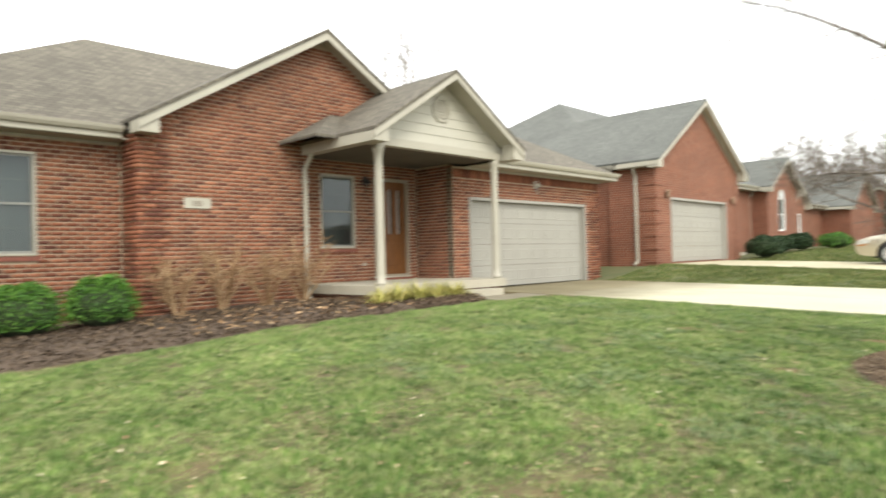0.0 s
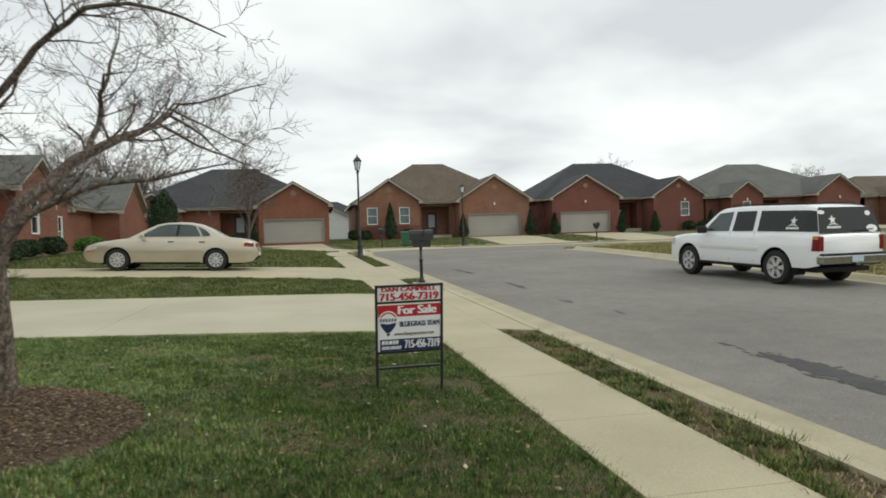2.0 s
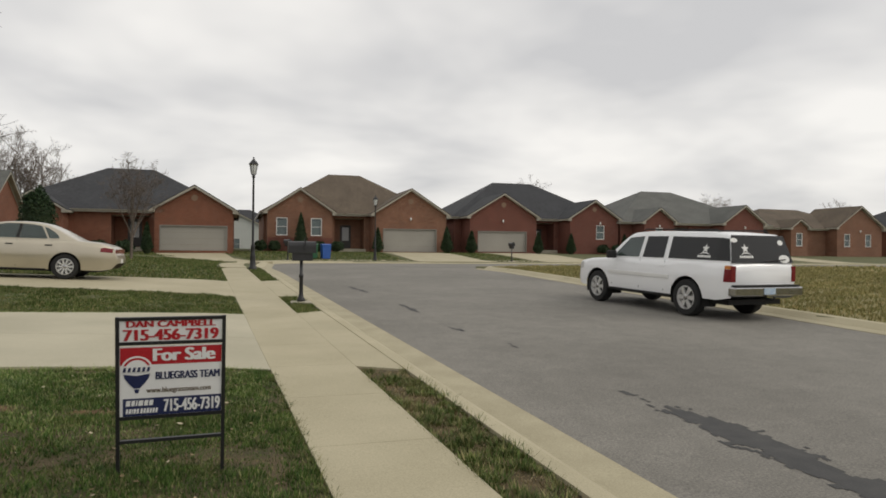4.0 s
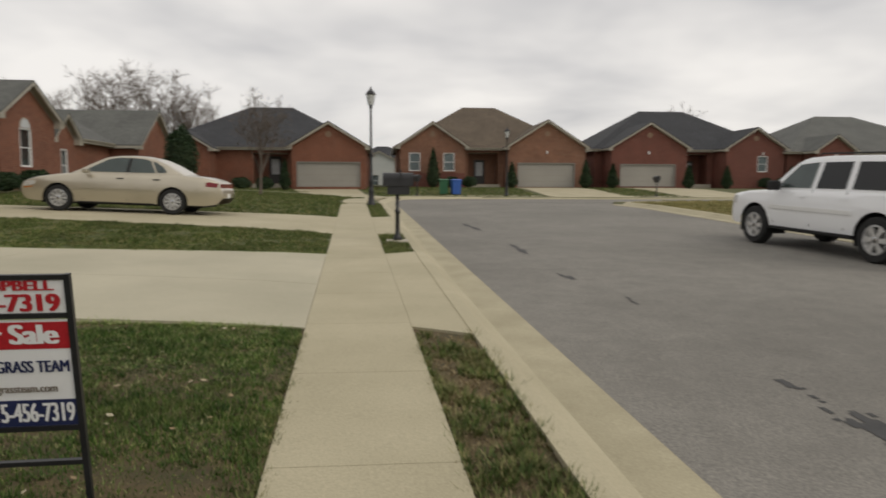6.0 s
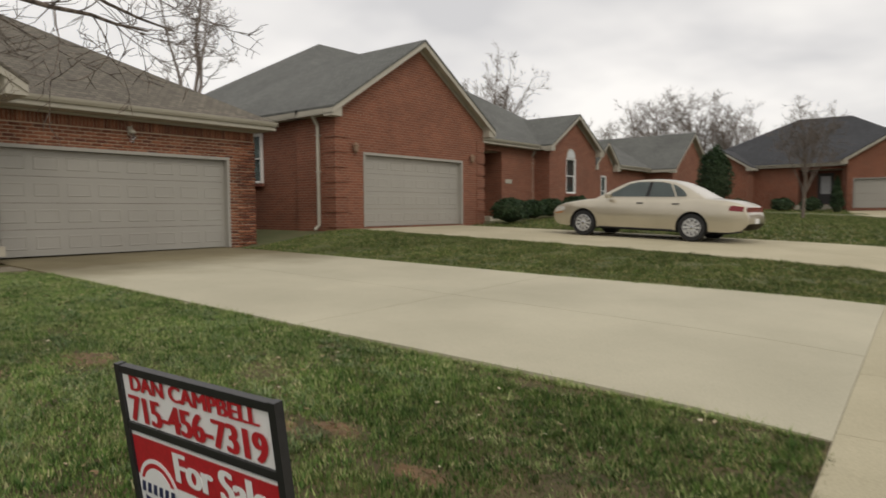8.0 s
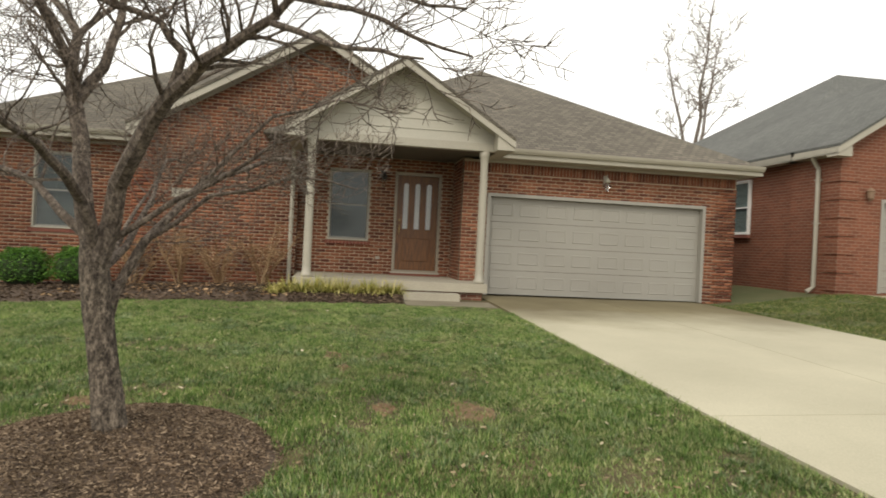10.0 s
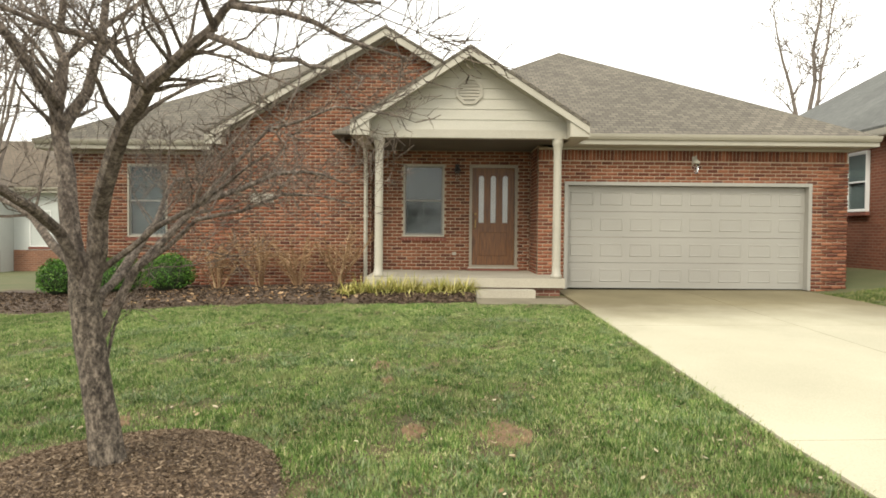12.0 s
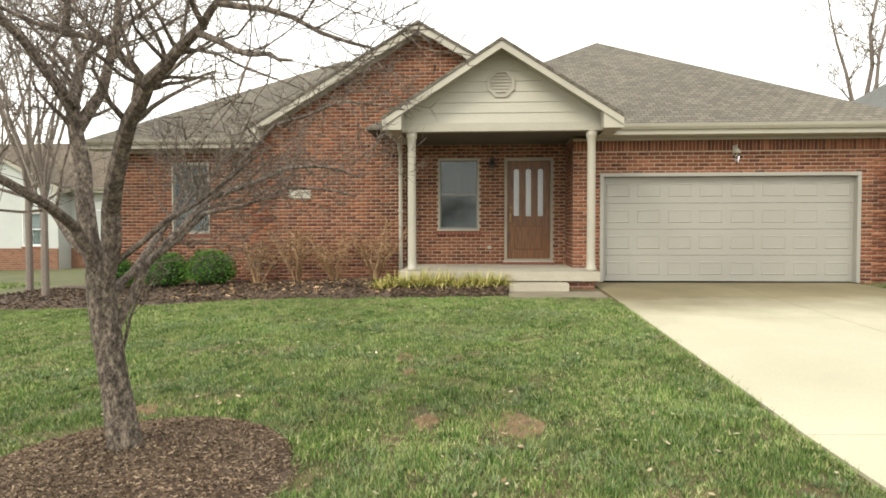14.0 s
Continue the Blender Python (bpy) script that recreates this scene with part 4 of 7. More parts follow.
pipe = downspout(HOUSE_TWO, 0.0, 0.0, 3.1, -0.05, 0.22)
pipe.matrix_basis = pose(20.04, 0.62, 0, 0, 0, -90)
# Inner half-disc in blind white: the reflection in the glass is painted on.
for r, mat, v in ((0.40, TRIM, 0.885), (0.34, BLIND, 0.875)):
    bm = bmesh.new()
    prism(bm, [(34.675 + r * math.cos(radians(15 * k)), v, 2.77 + r * math.sin(radians(15 * k))) for k in range(13)], (0, 0.014, 0))
    part("arched_transom", bm, mat, HOUSE_TWO)
for u in (20.70, 26.0):
    bm = bmesh.new()
    lathe(bm, [(0.03, 0), (0.07, 0.05), (0.075, 0.18), (0.09, 0.2), (0.02, 0.28)], 8, (u, -0.1, 2.05))
    part("wall_lantern", bm, VENT_TAN, HOUSE_TWO)
plaque = board(HOUSE_TWO, "number_plaque", TRIM, 30.5, 30.95, 1.575, 1.598, 1.55, 1.72)
far_house(pose(-10.0, 0, 1.15, 0, 0, 90), "orange brick house with a long grey roof and small entry gable", BRICK_ORANGE, ROOF_GREY,
          [dict(u0=38.0, u1=40.2, v0=0.8, top=2.25, pitch=0.85, windows=[(38.8, 39.4, 0.4, 1.9)], vent=False),
           dict(u0=46.4, u1=52.4, v0=0.0, top=2.40, pitch=0.69, vent=False)],
          (37.8, 52.0, 1.6, 9.0, 2.45), 0.5)
far_house(pose(0, 56.0, 1.34), "brick house with charcoal hip roof, gabled garage and closed pale door", BRICK_ORANGE, ROOF_DARK,
          [dict(u0=-2.6, u1=2.75, v0=0.0, top=2.85, pitch=0.60, garage=(-2.27, 2.37, 0.02, 1.86), lamp=0.0),
           dict(u0=-12.2, u1=-8.58, v0=0.6, top=2.70, pitch=0.63, vent=False)],
          (-13.5, 2.8, 2.4, 15.2, 2.85), 0.55, (-5.8, -3.2, -4.9, -3.9))
HOUSE_TAN = far_house(pose(0, 61.5, 1.40), "tan-orange brick house with brown hip roof and two front gables", BRICK_TAN, ROOF_TAN,
          [dict(u0=5.43, u1=10.8, v0=0.0, top=3.2, pitch=0.67, windows=[(6.16, 7.08, 1.31, 2.8), (9.01, 9.92, 1.31, 2.8)]),
           dict(u0=14.45, u1=21.0, v0=0.0, top=3.2, pitch=0.63, garage=(15.23, 20.12, 0.02, 2.05), lamp=17.7)],
          (5.23, 20.9, 2.0, 14.6, 3.2), 0.62, (11.3, 13.9, 12.0, 13.0))
board(HOUSE_TAN, "brick_base", BRICK_RED, 5.43, 10.8, -0.03, -0.004, -0.4, 1.15)
far_house(pose(0, 62.5, 1.48), "deep red brick house with charcoal hip roof and two front gables", BRICK_RED, ROOF_DARK,
          [dict(u0=23.6, u1=30.35, v0=0.0, top=3.2, pitch=0.6, garage=(24.4, 29.35, 0.02, 1.96), lamp=26.9),
           dict(u0=33.93, u1=39.25, v0=0.0, top=3.2, pitch=0.63, windows=[(36.8, 37.69, 1.33, 2.72)], lamp=37.2)],
          (22.9, 40.2, 2.4, 15.2, 3.2), 0.607, (31.0, 33.4, 31.9, 32.8))
far_house(pose(0, 60.5, 1.5), "red brick house with grey-green hip roof and small gables", BRICK_RED, ROOF_GREY,
          [dict(u0=40.9, u1=44.3, v0=0.0, top=2.95, pitch=0.7, vent=False, windows=[(42.2, 43.0, 1.1, 2.5)], lamp=42.6),
           dict(u0=50.3, u1=55.2, v0=0.0, top=3.0, pitch=0.68, vent=False, garage=(50.9, 54.7, 0.02, 2.05), lamp=52.8)],
          (39.5, 57.6, 2.0, 16.2, 2.95), 0.52, (45.6, 47.6, 46.2, 47.1))
far_house(pose(57.0, 61.0, 1.5), "tan brick house with a long low brown roof and two gables", BRICK_TAN, ROOF_TAN,
          [dict(u0=2.3, u1=4.5, v0=0.0, top=2.75, pitch=0.65, vent=False, windows=[(3.0, 3.8, 0.9, 2.3)]),
           dict(u0=8.6, u1=15.0, v0=0.0, top=2.9, pitch=0.68, vent=False, windows=[(9.6, 10.4, 0.9, 2.3), (12.6, 13.4, 0.9, 2.3)], lamp=11.8)],
          (-0.9, 15.0, 1.5, 12.0, 2.75), 0.43)
far_house(pose(74.6, 59.0, 1.5), "distant brick house with a charcoal hip roof", BRICK_ORANGE, ROOF_DARK,
          [dict(u0=2.0, u1=5.5, v0=0.0, top=2.8, vent=False, windows=[(3.2, 4.2, 0.9, 2.3)]),
           dict(u0=9.5, u1=14.5, v0=0.0, top=2.8, vent=False, windows=[(11.0, 12.2, 0.9, 2.3)])],
          (0.0, 15.0, 1.5, 11.0, 2.8), 0.55)


# ---- front door and lamps of the brick house ----
def wood_material():
    m, n, l, b = material("stained_oak", 0.42)
    co = n.new("ShaderNodeTexCoord")
    mp = n.new("ShaderNodeMapping")
    mp.inputs["Scale"].default_value = (14, 14, 1.2)
    tx = n.new("ShaderNodeTexNoise")
    tx.inputs["Scale"].default_value, tx.inputs["Detail"].default_value = 3.0, 6.0
    l.new(co.outputs["Object"], mp.inputs[0])
    l.new(mp.outputs[0], tx.inputs["Vector"])
    c = ramp(n, l, tx.outputs["Fac"], [(0.3, (0.07, 0.026, 0.007)), (0.7, (0.185, 0.073, 0.019))])
    l.new(c.outputs[0], b.inputs["Base Color"])
    relief(n, l, b, tx.outputs["Fac"], 0.15, 0.003)
    return m


WOOD = wood_material()
BRASS = speckled("aged_brass", (0.30, 0.20, 0.08), (0.45, 0.32, 0.14), 8, 60, 0.35, 0.05, 1.0)
LIGHT_GLASS = glass("pale_leaded_glass", (0.95, 0.96, 0.96), 0.12)


DOOR_TRIM = speckled("brown_door_trim", (0.25, 0.215, 0.165), (0.31, 0.27, 0.21), 3, 40, 0.5, 0.05, grit=0.3)


def front_door(base, u0, u1, z0, z1, v):
    door = new("front_door")
    door.parent = base
    bm = bmesh.new()
    cells(bm, u0, u1, v - 0.015, v + 0.17, z0, z1, [(u0 + 0.06, u1 - 0.06, z0 + 0.04, z1 - 0.06)])
    part("door_frame", bm, DOOR_TRIM, door)
    a, b, c, d = u0 + 0.063, u1 - 0.063, z0 + 0.043, z1 - 0.063
    w = b - a
    lights = [(a + w * k + 0.0, a + w * k + 0.115, c + 0.93, d - 0.17) for k in (0.155, 0.435, 0.715)]
    bm = bmesh.new()
    cells(bm, a, b, v + 0.05, v + 0.095, c, d, lights)
    part("leaf", bm, WOOD, door, "brown stained wooden door leaf")
    for p, q, s, t in lights:
        bm = bmesh.new()
        box(bm, p, q, v + 0.068, v + 0.076, s, t)
        part("pane", bm, LIGHT_GLASS, door).visible_shadow = False
        bm = bmesh.new()
        arc = [((p + q) / 2 + (q - p) / 2 * math.cos(radians(20 * k)), v + 0.045, t - (q - p) / 2 + (q - p) / 2 * math.sin(radians(20 * k))) for k in range(10)]
        prism(bm, [(q, v + 0.045, t + 0.004)] + arc + [(p, v + 0.045, t + 0.004)], (0, 0.012, 0))
        part("arched_head", bm, WOOD, door)
    bm = bmesh.new()
    box(bm, a + 0.16, b - 0.16, v + 0.036, v + 0.05, c + 0.2, c + 0.72)
    bevel(bm, 0.008, 1)
    part("raised_panel", bm, WOOD, door)
    bm = bmesh.new()
    box(bm, a - 0.09, b + 0.09, v - 0.03, v + 0.17, z0 - 0.03, z0 - 0.002)
    part("threshold", bm, TRIM, door)
    bm = bmesh.new()
    lathe(bm, [(0.028, 0), (0.03, 0.02), (0.018, 0.05)], 12)
    bmesh.ops.rotate(bm, verts=bm.verts, matrix=Matrix.Rotation(radians(90), 3, "X"))
    bmesh.ops.translate(bm, verts=bm.verts, vec=(a + 0.07, v + 0.05, c + 1.12))
    part("deadbolt", bm, BRASS, door)
    bm = bmesh.new()
    tube(bm, [(a + 0.07, v + 0.045, c + 0.8), (a + 0.07, v - 0.01, c + 0.83), (a + 0.07, v - 0.01, c + 0.98), (a + 0.07, v + 0.045, c + 1.02)], 0.012, 8)
    part("handle", bm, BRASS, door)
    # White sheet added behind the panes to imitate light coming through the house.
    bm = bmesh.new()
    box(bm, a, b, v + 0.14, v + 0.16, c, d)
    part("pane_light_backing", bm, WHITE, door)


front_door(HOUSE, 10.54, 11.60, 0.36, 2.6, 1.22)


def wall_lantern(base, u, v, z, mat, s=1.0):
    lamp = new("wall_lantern")
    lamp.parent = base
    bm = bmesh.new()
    box(bm, u - 0.045 * s, u + 0.045 * s, v - 0.02, v, z - 0.02, z + 0.16 * s)
    tube(bm, [(u, v - 0.02, z + 0.12 * s), (u, v - 0.10 * s, z + 0.17 * s), (u, v - 0.12 * s, z + 0.10 * s)], 0.01, 6)
    part("bracket", bm, mat, lamp)
    bm = bmesh.new()
    lathe(bm, [(0.02, 0.10), (0.075, 0.04), (0.08, 0.02), (0.06, 0.0)], 6, (u, v - 0.12 * s, z))
    part("cap", bm, mat, lamp)
    bm = bmesh.new()
    lathe(bm, [(0.058, 0.0), (0.04, -0.17), (0.02, -0.2)], 6, (u, v - 0.12 * s, z))
    part("globe", bm, LIGHT_GLASS, lamp)


wall_lantern(HOUSE, 15.0, -0.002, 2.52, TRIM, 1.0)
wall_lantern(HOUSE, 10.27, 1.215, 2.44, BLACK_METAL)


# ---- sign ----
def sign_board():
    s = thing("yard_sign", pose(2.255, 8.985, 0.04, 7.5, 0, 2.5), "white, red and blue for-sale sign in a black frame", "sign")
    red, navy = speckled("sign_red", (0.40, 0.012, 0.02), (0.46, 0.016, 0.025), 3, 90, 0.45, 0), speckled("sign_navy", (0.012, 0.018, 0.07), (0.018, 0.026, 0.09), 3, 90, 0.45, 0)
    w, top = 0.628, 0.918
    for x in (0.0, w - 0.022):
        bm = bmesh.new()
        box(bm, x, x + 0.022, -0.011, 0.011, -0.12, top)
        part("post", bm, BLACK_METAL, s)
    for z in (top - 0.022, 0.13, 0.745, 0.28):
        bm = bmesh.new()
        box(bm, 0.022, w - 0.022, -0.010, 0.010, z, z + 0.02)
        part("rail", bm, BLACK_METAL, s)
    bm = bmesh.new()
    box(bm, 0.023, w - 0.023, -0.004, 0.004, 0.766, top - 0.023)
    part("rider_panel", bm, SIGN_WHITE, s)
    bm = bmesh.new()
    box(bm, 0.023, w - 0.023, -0.004, 0.004, 0.301, 0.737)
    face = part("panel", bm, SIGN_WHITE, s)
    f = -0.0055
    def plate(name, pts, mat, y=f, t=0.001):
        bm = bmesh.new()
        prism(bm, [(x, y, z) for x, z in pts], (0, t, 0))
        return part(name, bm, mat, face)
    plate("band", [(0.026, 0.622), (w - 0.024, 0.622), (w - 0.024, 0.730), (0.026, 0.730)], red)
    plate("band", [(0.040, 0.302), (w - 0.024, 0.302), (w - 0.024, 0.412), (0.040, 0.412)], navy)
    # balloon emblem as plain shapes
    cx, cz = 0.118, 0.588
    disc = lambda r, a0, a1, n=18: [(cx + r * math.cos(radians(a0 + (a1 - a0) * k / n)), cz + r * math.sin(radians(a0 + (a1 - a0) * k / n))) for k in range(n + 1)]
    plate("emblem", disc(0.090, -8, 188), SIGN_WHITE, f - 0.0012)
    plate("emblem", disc(0.079, 22, 158), red, f - 0.0022)
    plate("emblem", disc(0.066, 0, 180), SIGN_WHITE, f - 0.0032)
    plate("emblem", [(cx - 0.074, cz - 0.022), (cx, cz - 0.034), (cx + 0.074, cz - 0.022), (cx + 0.066, cz - 0.05), (cx + 0.045, cz - 0.08), (cx + 0.016, cz - 0.112), (cx - 0.016, cz - 0.112), (cx - 0.045, cz - 0.08), (cx - 0.066, cz - 0.05)], navy, f - 0.001)
    plate("emblem", [(cx - 0.014, cz - 0.118), (cx + 0.014, cz - 0.118), (cx + 0.009, cz - 0.142), (cx - 0.009, cz - 0.142)], navy, f - 0.001)
    for k in range(6):
        u = cx - 0.078 + 0.0265 * k
        plate("mark", [(u, cz - 0.008), (u + 0.015, cz - 0.008), (u + 0.021, cz + 0.020), (u + 0.006, cz + 0.020)], navy, f - 0.0042)
    def bars(x, z, h, widths, mat, gap=0.006):
        for v in widths:
            if v:
                plate("mark", [(x, z), (x + v, z), (x + v + h * 0.15, z + h), (x + h * 0.15, z + h)], mat, f - 0.002)
            x += v + gap
    bars(0.055, 0.366, 0.034, [0.024, 0.02, 0.008, 0.026, 0.022, 0.022], SIGN_WHITE)
    bars(0.055, 0.318, 0.030, [0.012, 0.012, 0.006, 0.012, 0.012, 0.0, 0.013, 0.012, 0.014, 0.011, 0.012, 0.012], SIGN_WHITE, 0.0045)
    lettering(face, "For Sale", 0.112, SIGN_WHITE, (0.205, f - 0.002, 0.644), squeeze=0.98, heavy=0.062)
    lettering(face, "BLUEGRASS TEAM", 0.068, navy, (0.222, f - 0.002, 0.528), squeeze=0.685, heavy=0.05)
    lettering(face, "www.bluegrassteam.com", 0.046, STONE_DARK, (0.172, f - 0.002, 0.446), squeeze=0.80, heavy=0.036)
    lettering(face, "715-456-7319", 0.112, SIGN_WHITE, (0.268, f - 0.002, 0.322), squeeze=0.52, heavy=0.055)
    lettering(face, "715-456-7319", 0.098, red, (0.042, f - 0.002, 0.774), squeeze=0.98, heavy=0.06)
    lettering(face, "DAN CAMPBELL", 0.056, red, (0.058, f - 0.002, 0.856), squeeze=1.26, heavy=0.055)
    return s


sign_board()


# ---- letter boxes and lamp posts ----
def mailbox(m, label):
    b = thing("mailbox", m, label, "mailbox", "letter boxes on posts")
    bm = bmesh.new()
    box(bm, -0.22, 0.22, -0.22, 0.22, -0.1, 0.03)
    bevel(bm, 0.02, 1)
    part("footing", bm, CONCRETE_GREY, b, "square concrete footing")
    bm = bmesh.new()
    lathe(bm, [(0.09, 0.03), (0.09, 0.07), (0.06, 0.12), (0.045, 0.2), (0.04, 0.55), (0.052, 0.57), (0.052, 0.62), (0.036, 0.64), (0.036, 0.95)], 14)
    part("post", bm, BLACK_METAL, b, smooth=True)
    bm = bmesh.new()
    arc = [(-0.13, 1.1), (-0.13, 1.25)] + [(-0.13 * math.cos(radians(18 * k)), 1.25 + 0.11 * math.sin(radians(18 * k))) for k in range(1, 10)] + [(0.13, 1.25), (0.13, 1.1)]
    prism(bm, [(-0.29, y, z) for y, z in arc], (0.58, 0, 0))
    part("letter_box", bm, BLACK_METAL, b)
    bm = bmesh.new()
    prism(bm, [(0.292, y * 1.04, 1.1 + (z - 1.1) * 1.03) for y, z in arc], (0.02, 0, 0))
    part("lid", bm, BLACK_METAL, b)
    bm = bmesh.new()
    box(bm, -0.2, 0.24, -0.09, 0.09, 0.93, 1.098)
    part("paper_box", bm, BLACK_METAL, b)
    bm = bmesh.new()
    box(bm, 0.05, 0.08, -0.16, -0.132, 1.18, 1.42)
    part("flag", bm, BLACK_METAL, b)
    return b


mb = mailbox(pose(4.34, 19.55, level(4.34, 19.55) + 0.02), "black post-mounted mailbox on a square concrete footing")
for x, y, r in ((21.6, 48.0, 90), (6.2, 48.9, 120)):
    copy_thing(mb, pose(x, y, along(y, STREET) + 0.02, 0, 0, r))

FROST = speckled("frosted_lantern_glass", (0.62, 0.64, 0.62), (0.72, 0.74, 0.71), 6, 40, 0.35, 0.02, grit=0.2)


def lamp_post(m, label, h=4.3):
    b = thing("street_lamp", m, label, "street lamp", "street lamps")
    bm = bmesh.new()
    lathe(bm, [(0.16, -0.1), (0.16, 0.08), (0.12, 0.14), (0.10, 0.5), (0.11, 0.55), (0.085, 0.62), (0.075, 0.9), (0.085, 0.93), (0.05, 1.0), (0.037, h - 0.65), (0.07, h - 0.6), (0.05, h - 0.55), (0.09, h - 0.5)], 16)
    part("pole", bm, BLACK_METAL, b, smooth=True)
    bm = bmesh.new()
    lathe(bm, [(0.09, h - 0.5), (0.155, h - 0.12)], 8)
    part("lantern_glass", bm, FROST, b)
    for k in range(8):
        a = radians(45 * k)
        bm = bmesh.new()
        tube(bm, [(0.093 * math.cos(a), 0.093 * math.sin(a), h - 0.5), (0.16 * math.cos(a), 0.16 * math.sin(a), h - 0.12)], 0.009, 5)
        part("rib", bm, BLACK_METAL, b)
    bm = bmesh.new()
    lathe(bm, [(0.185, h - 0.12), (0.19, h - 0.09), (0.11, h + 0.02), (0.06, h + 0.06), (0.05, h + 0.1), (0.02, h + 0.12), (0.03, h + 0.16), (0.005, h + 0.2)], 12)
    part("cap", bm, BLACK_METAL, b)
    return b


lp = lamp_post(pose(3.6, 32.0, level(3.6, 32.0)), "black street lamp with a glass lantern on a grass strip")
copy_thing(lp, pose(12.05, 49.3, along(49.3, STREET)))


# ---- bins ----
def wheelie_bin(m, label, mat):
    b = thing("wheeled_bin", m, label, "bin", "kerbside bins")
    bm = bmesh.new()
    prism(bm, [(-0.25, -0.25, 0.05), (0.25, -0.25, 0.05), (0.30, -0.3, 0.95), (-0.30, -0.3, 0.95)], (0, 0.58, 0))
    part("tub", bm, mat, b)
    bm = bmesh.new()
    prism(bm, [(-0.32, -0.34, 0.953), (-0.32, 0.3, 0.953), (-0.32, 0.32, 1.0), (-0.32, 0.0, 1.06), (-0.32, -0.34, 1.0)], (0.64, 0, 0))
    part("lid", bm, mat, b)
    for x in (-0.28, 0.24):
        bm = bmesh.new()
        lathe(bm, [(0.1, -0.02), (0.1, 0.02)], 12)
        bmesh.ops.rotate(bm, verts=bm.verts, matrix=Matrix.Rotation(radians(90), 3, "Y"))
        bmesh.ops.translate(bm, verts=bm.verts, vec=(x + 0.02, 0.32, 0.1))
        part("wheel", bm, BLACK_METAL, b)


wheelie_bin(pose(8.9, 50.9, along(50.9, STREET), 0, 0, 10), "blue plastic wheeled bin standing on the lawn", speckled("blue_plastic", (0.02, 0.09, 0.36), (0.03, 0.12, 0.44), 3, 40, 0.5, 0))
wheelie_bin(pose(8.1, 51.1, along(51.1, STREET), 0, 0, -5), "green plastic wheeled bin standing on the lawn", speckled("green_plastic", (0.02, 0.11, 0.05), (0.03, 0.15, 0.07), 3, 40, 0.5, 0))


# ---- vehicles ----
RUBBER = speckled("tyre_rubber", (0.012, 0.012, 0.012), (0.022, 0.022, 0.022), 6, 60, 0.85, 0.1)
ALLOY = speckled("alloy_wheel", (0.62, 0.62, 0.61), (0.72, 0.72, 0.71), 5, 60, 0.35, 0.02, 0.5)
TINT = glass("dark_tinted_glass", (0.02, 0.022, 0.025), 0.03)
CAR_GLASS = glass("car_glass", (0.6, 0.68, 0.66), 0.02)
# Colour of the added window linings; the opaque cabin's inner shade is painted in.
CABIN = speckled("dim_cabin", (0.13, 0.14, 0.138), (0.21, 0.22, 0.215), 3, 30, 0.8, 0)
SEAM = speckled("dark_gap", (0.012, 0.012, 0.012), (0.02, 0.02, 0.02), 5, 50, 0.8, 0)
CHROME = speckled("worn_chrome", (0.32, 0.32, 0.32), (0.5, 0.5, 0.5), 6, 60, 0.2, 0.02, 1.0)
TAIL = speckled("red_lens", (0.15, 0.008, 0.012), (0.20, 0.012, 0.016), 8, 60, 0.2, 0)
AMBER = speckled("amber_lens", (0.5, 0.16, 0.02), (0.58, 0.2, 0.03), 8, 60, 0.2, 0)
LENS = speckled("clear_lens", (0.6, 0.6, 0.58), (0.7, 0.7, 0.68), 8, 60, 0.15, 0)


def car_paint(name, low, high, metal):
    m, n, l, b = material(name, 0.3, metal)
    tx = noise_tex(n, l, 1.2, 3)
    c = ramp(n, l, tx.outputs["Fac"], [(0.3, low), (0.7, high)])
    l.new(c.outputs[0], b.inputs["Base Color"])
    b.inputs["Coat Weight"].default_value, b.inputs["Coat Roughness"].default_value = 0.6, 0.08
    return m


def arch(cx, r, z, n=9):
    """Points of a wheel arch, rear to front along the sill."""
    a0 = math.asin(max(-1, min(1, (z - r[1]) / r[0])))
    return [(cx + r[0] * math.cos(a), r[1] + r[0] * math.sin(a)) for a in (a0 + (math.pi - 2 * a0) * k / n for k in range(n + 1))]


def inset(poly, d):
    n = len(poly)
    area = sum(poly[k][0] * poly[(k + 1) % n][1] - poly[(k + 1) % n][0] * poly[k][1] for k in range(n))
    s = 1 if area > 0 else -1
    out = []
    for k in range(n):
        (x0, z0), (x1, z1), (x2, z2) = poly[k - 1], poly[k], poly[(k + 1) % n]
        a, b = Vector((x1 - x0, z1 - z0)).normalized(), Vector((x2 - x1, z2 - z1)).normalized()
        m = Vector((-(a.y + b.y), a.x + b.x))
        m = m.normalized() if m.length > 1e-6 else Vector((-a.y, a.x))
        out.append((x1 + s * m.x * d, z1 + s * m.y * d))
    return out


def shell(bm, poly, half, edges=((1.0, 0.05), (0.965, 0.018), (0.90, 0.0))):
    """A body swept across the car, its side edges rounded off. half(x, z): half width."""
    rings = []
    fr = [(-f, d) for f, d in edges] + [(f, d) for f, d in reversed(edges)]
    for f, d in fr:
        rings.append([bm.verts.new((x, f * half(x, z), z)) for x, z in (inset(poly, d) if d else poly)])
    n = len(poly)
    for a, b in zip(rings, rings[1:]):
        for k in range(n):
            bm.faces.new((a[k], a[(k + 1) % n], b[(k + 1) % n], b[k]))
    caps = [bm.faces.new(rings[0]), bm.faces.new(rings[-1][::-1])]
    bmesh.ops.triangulate(bm, faces=caps)


def span(points):
    xs, zs = [a for a, _ in points], [b for _, b in points]
    return lambda x: float(np.interp(x, xs, zs))


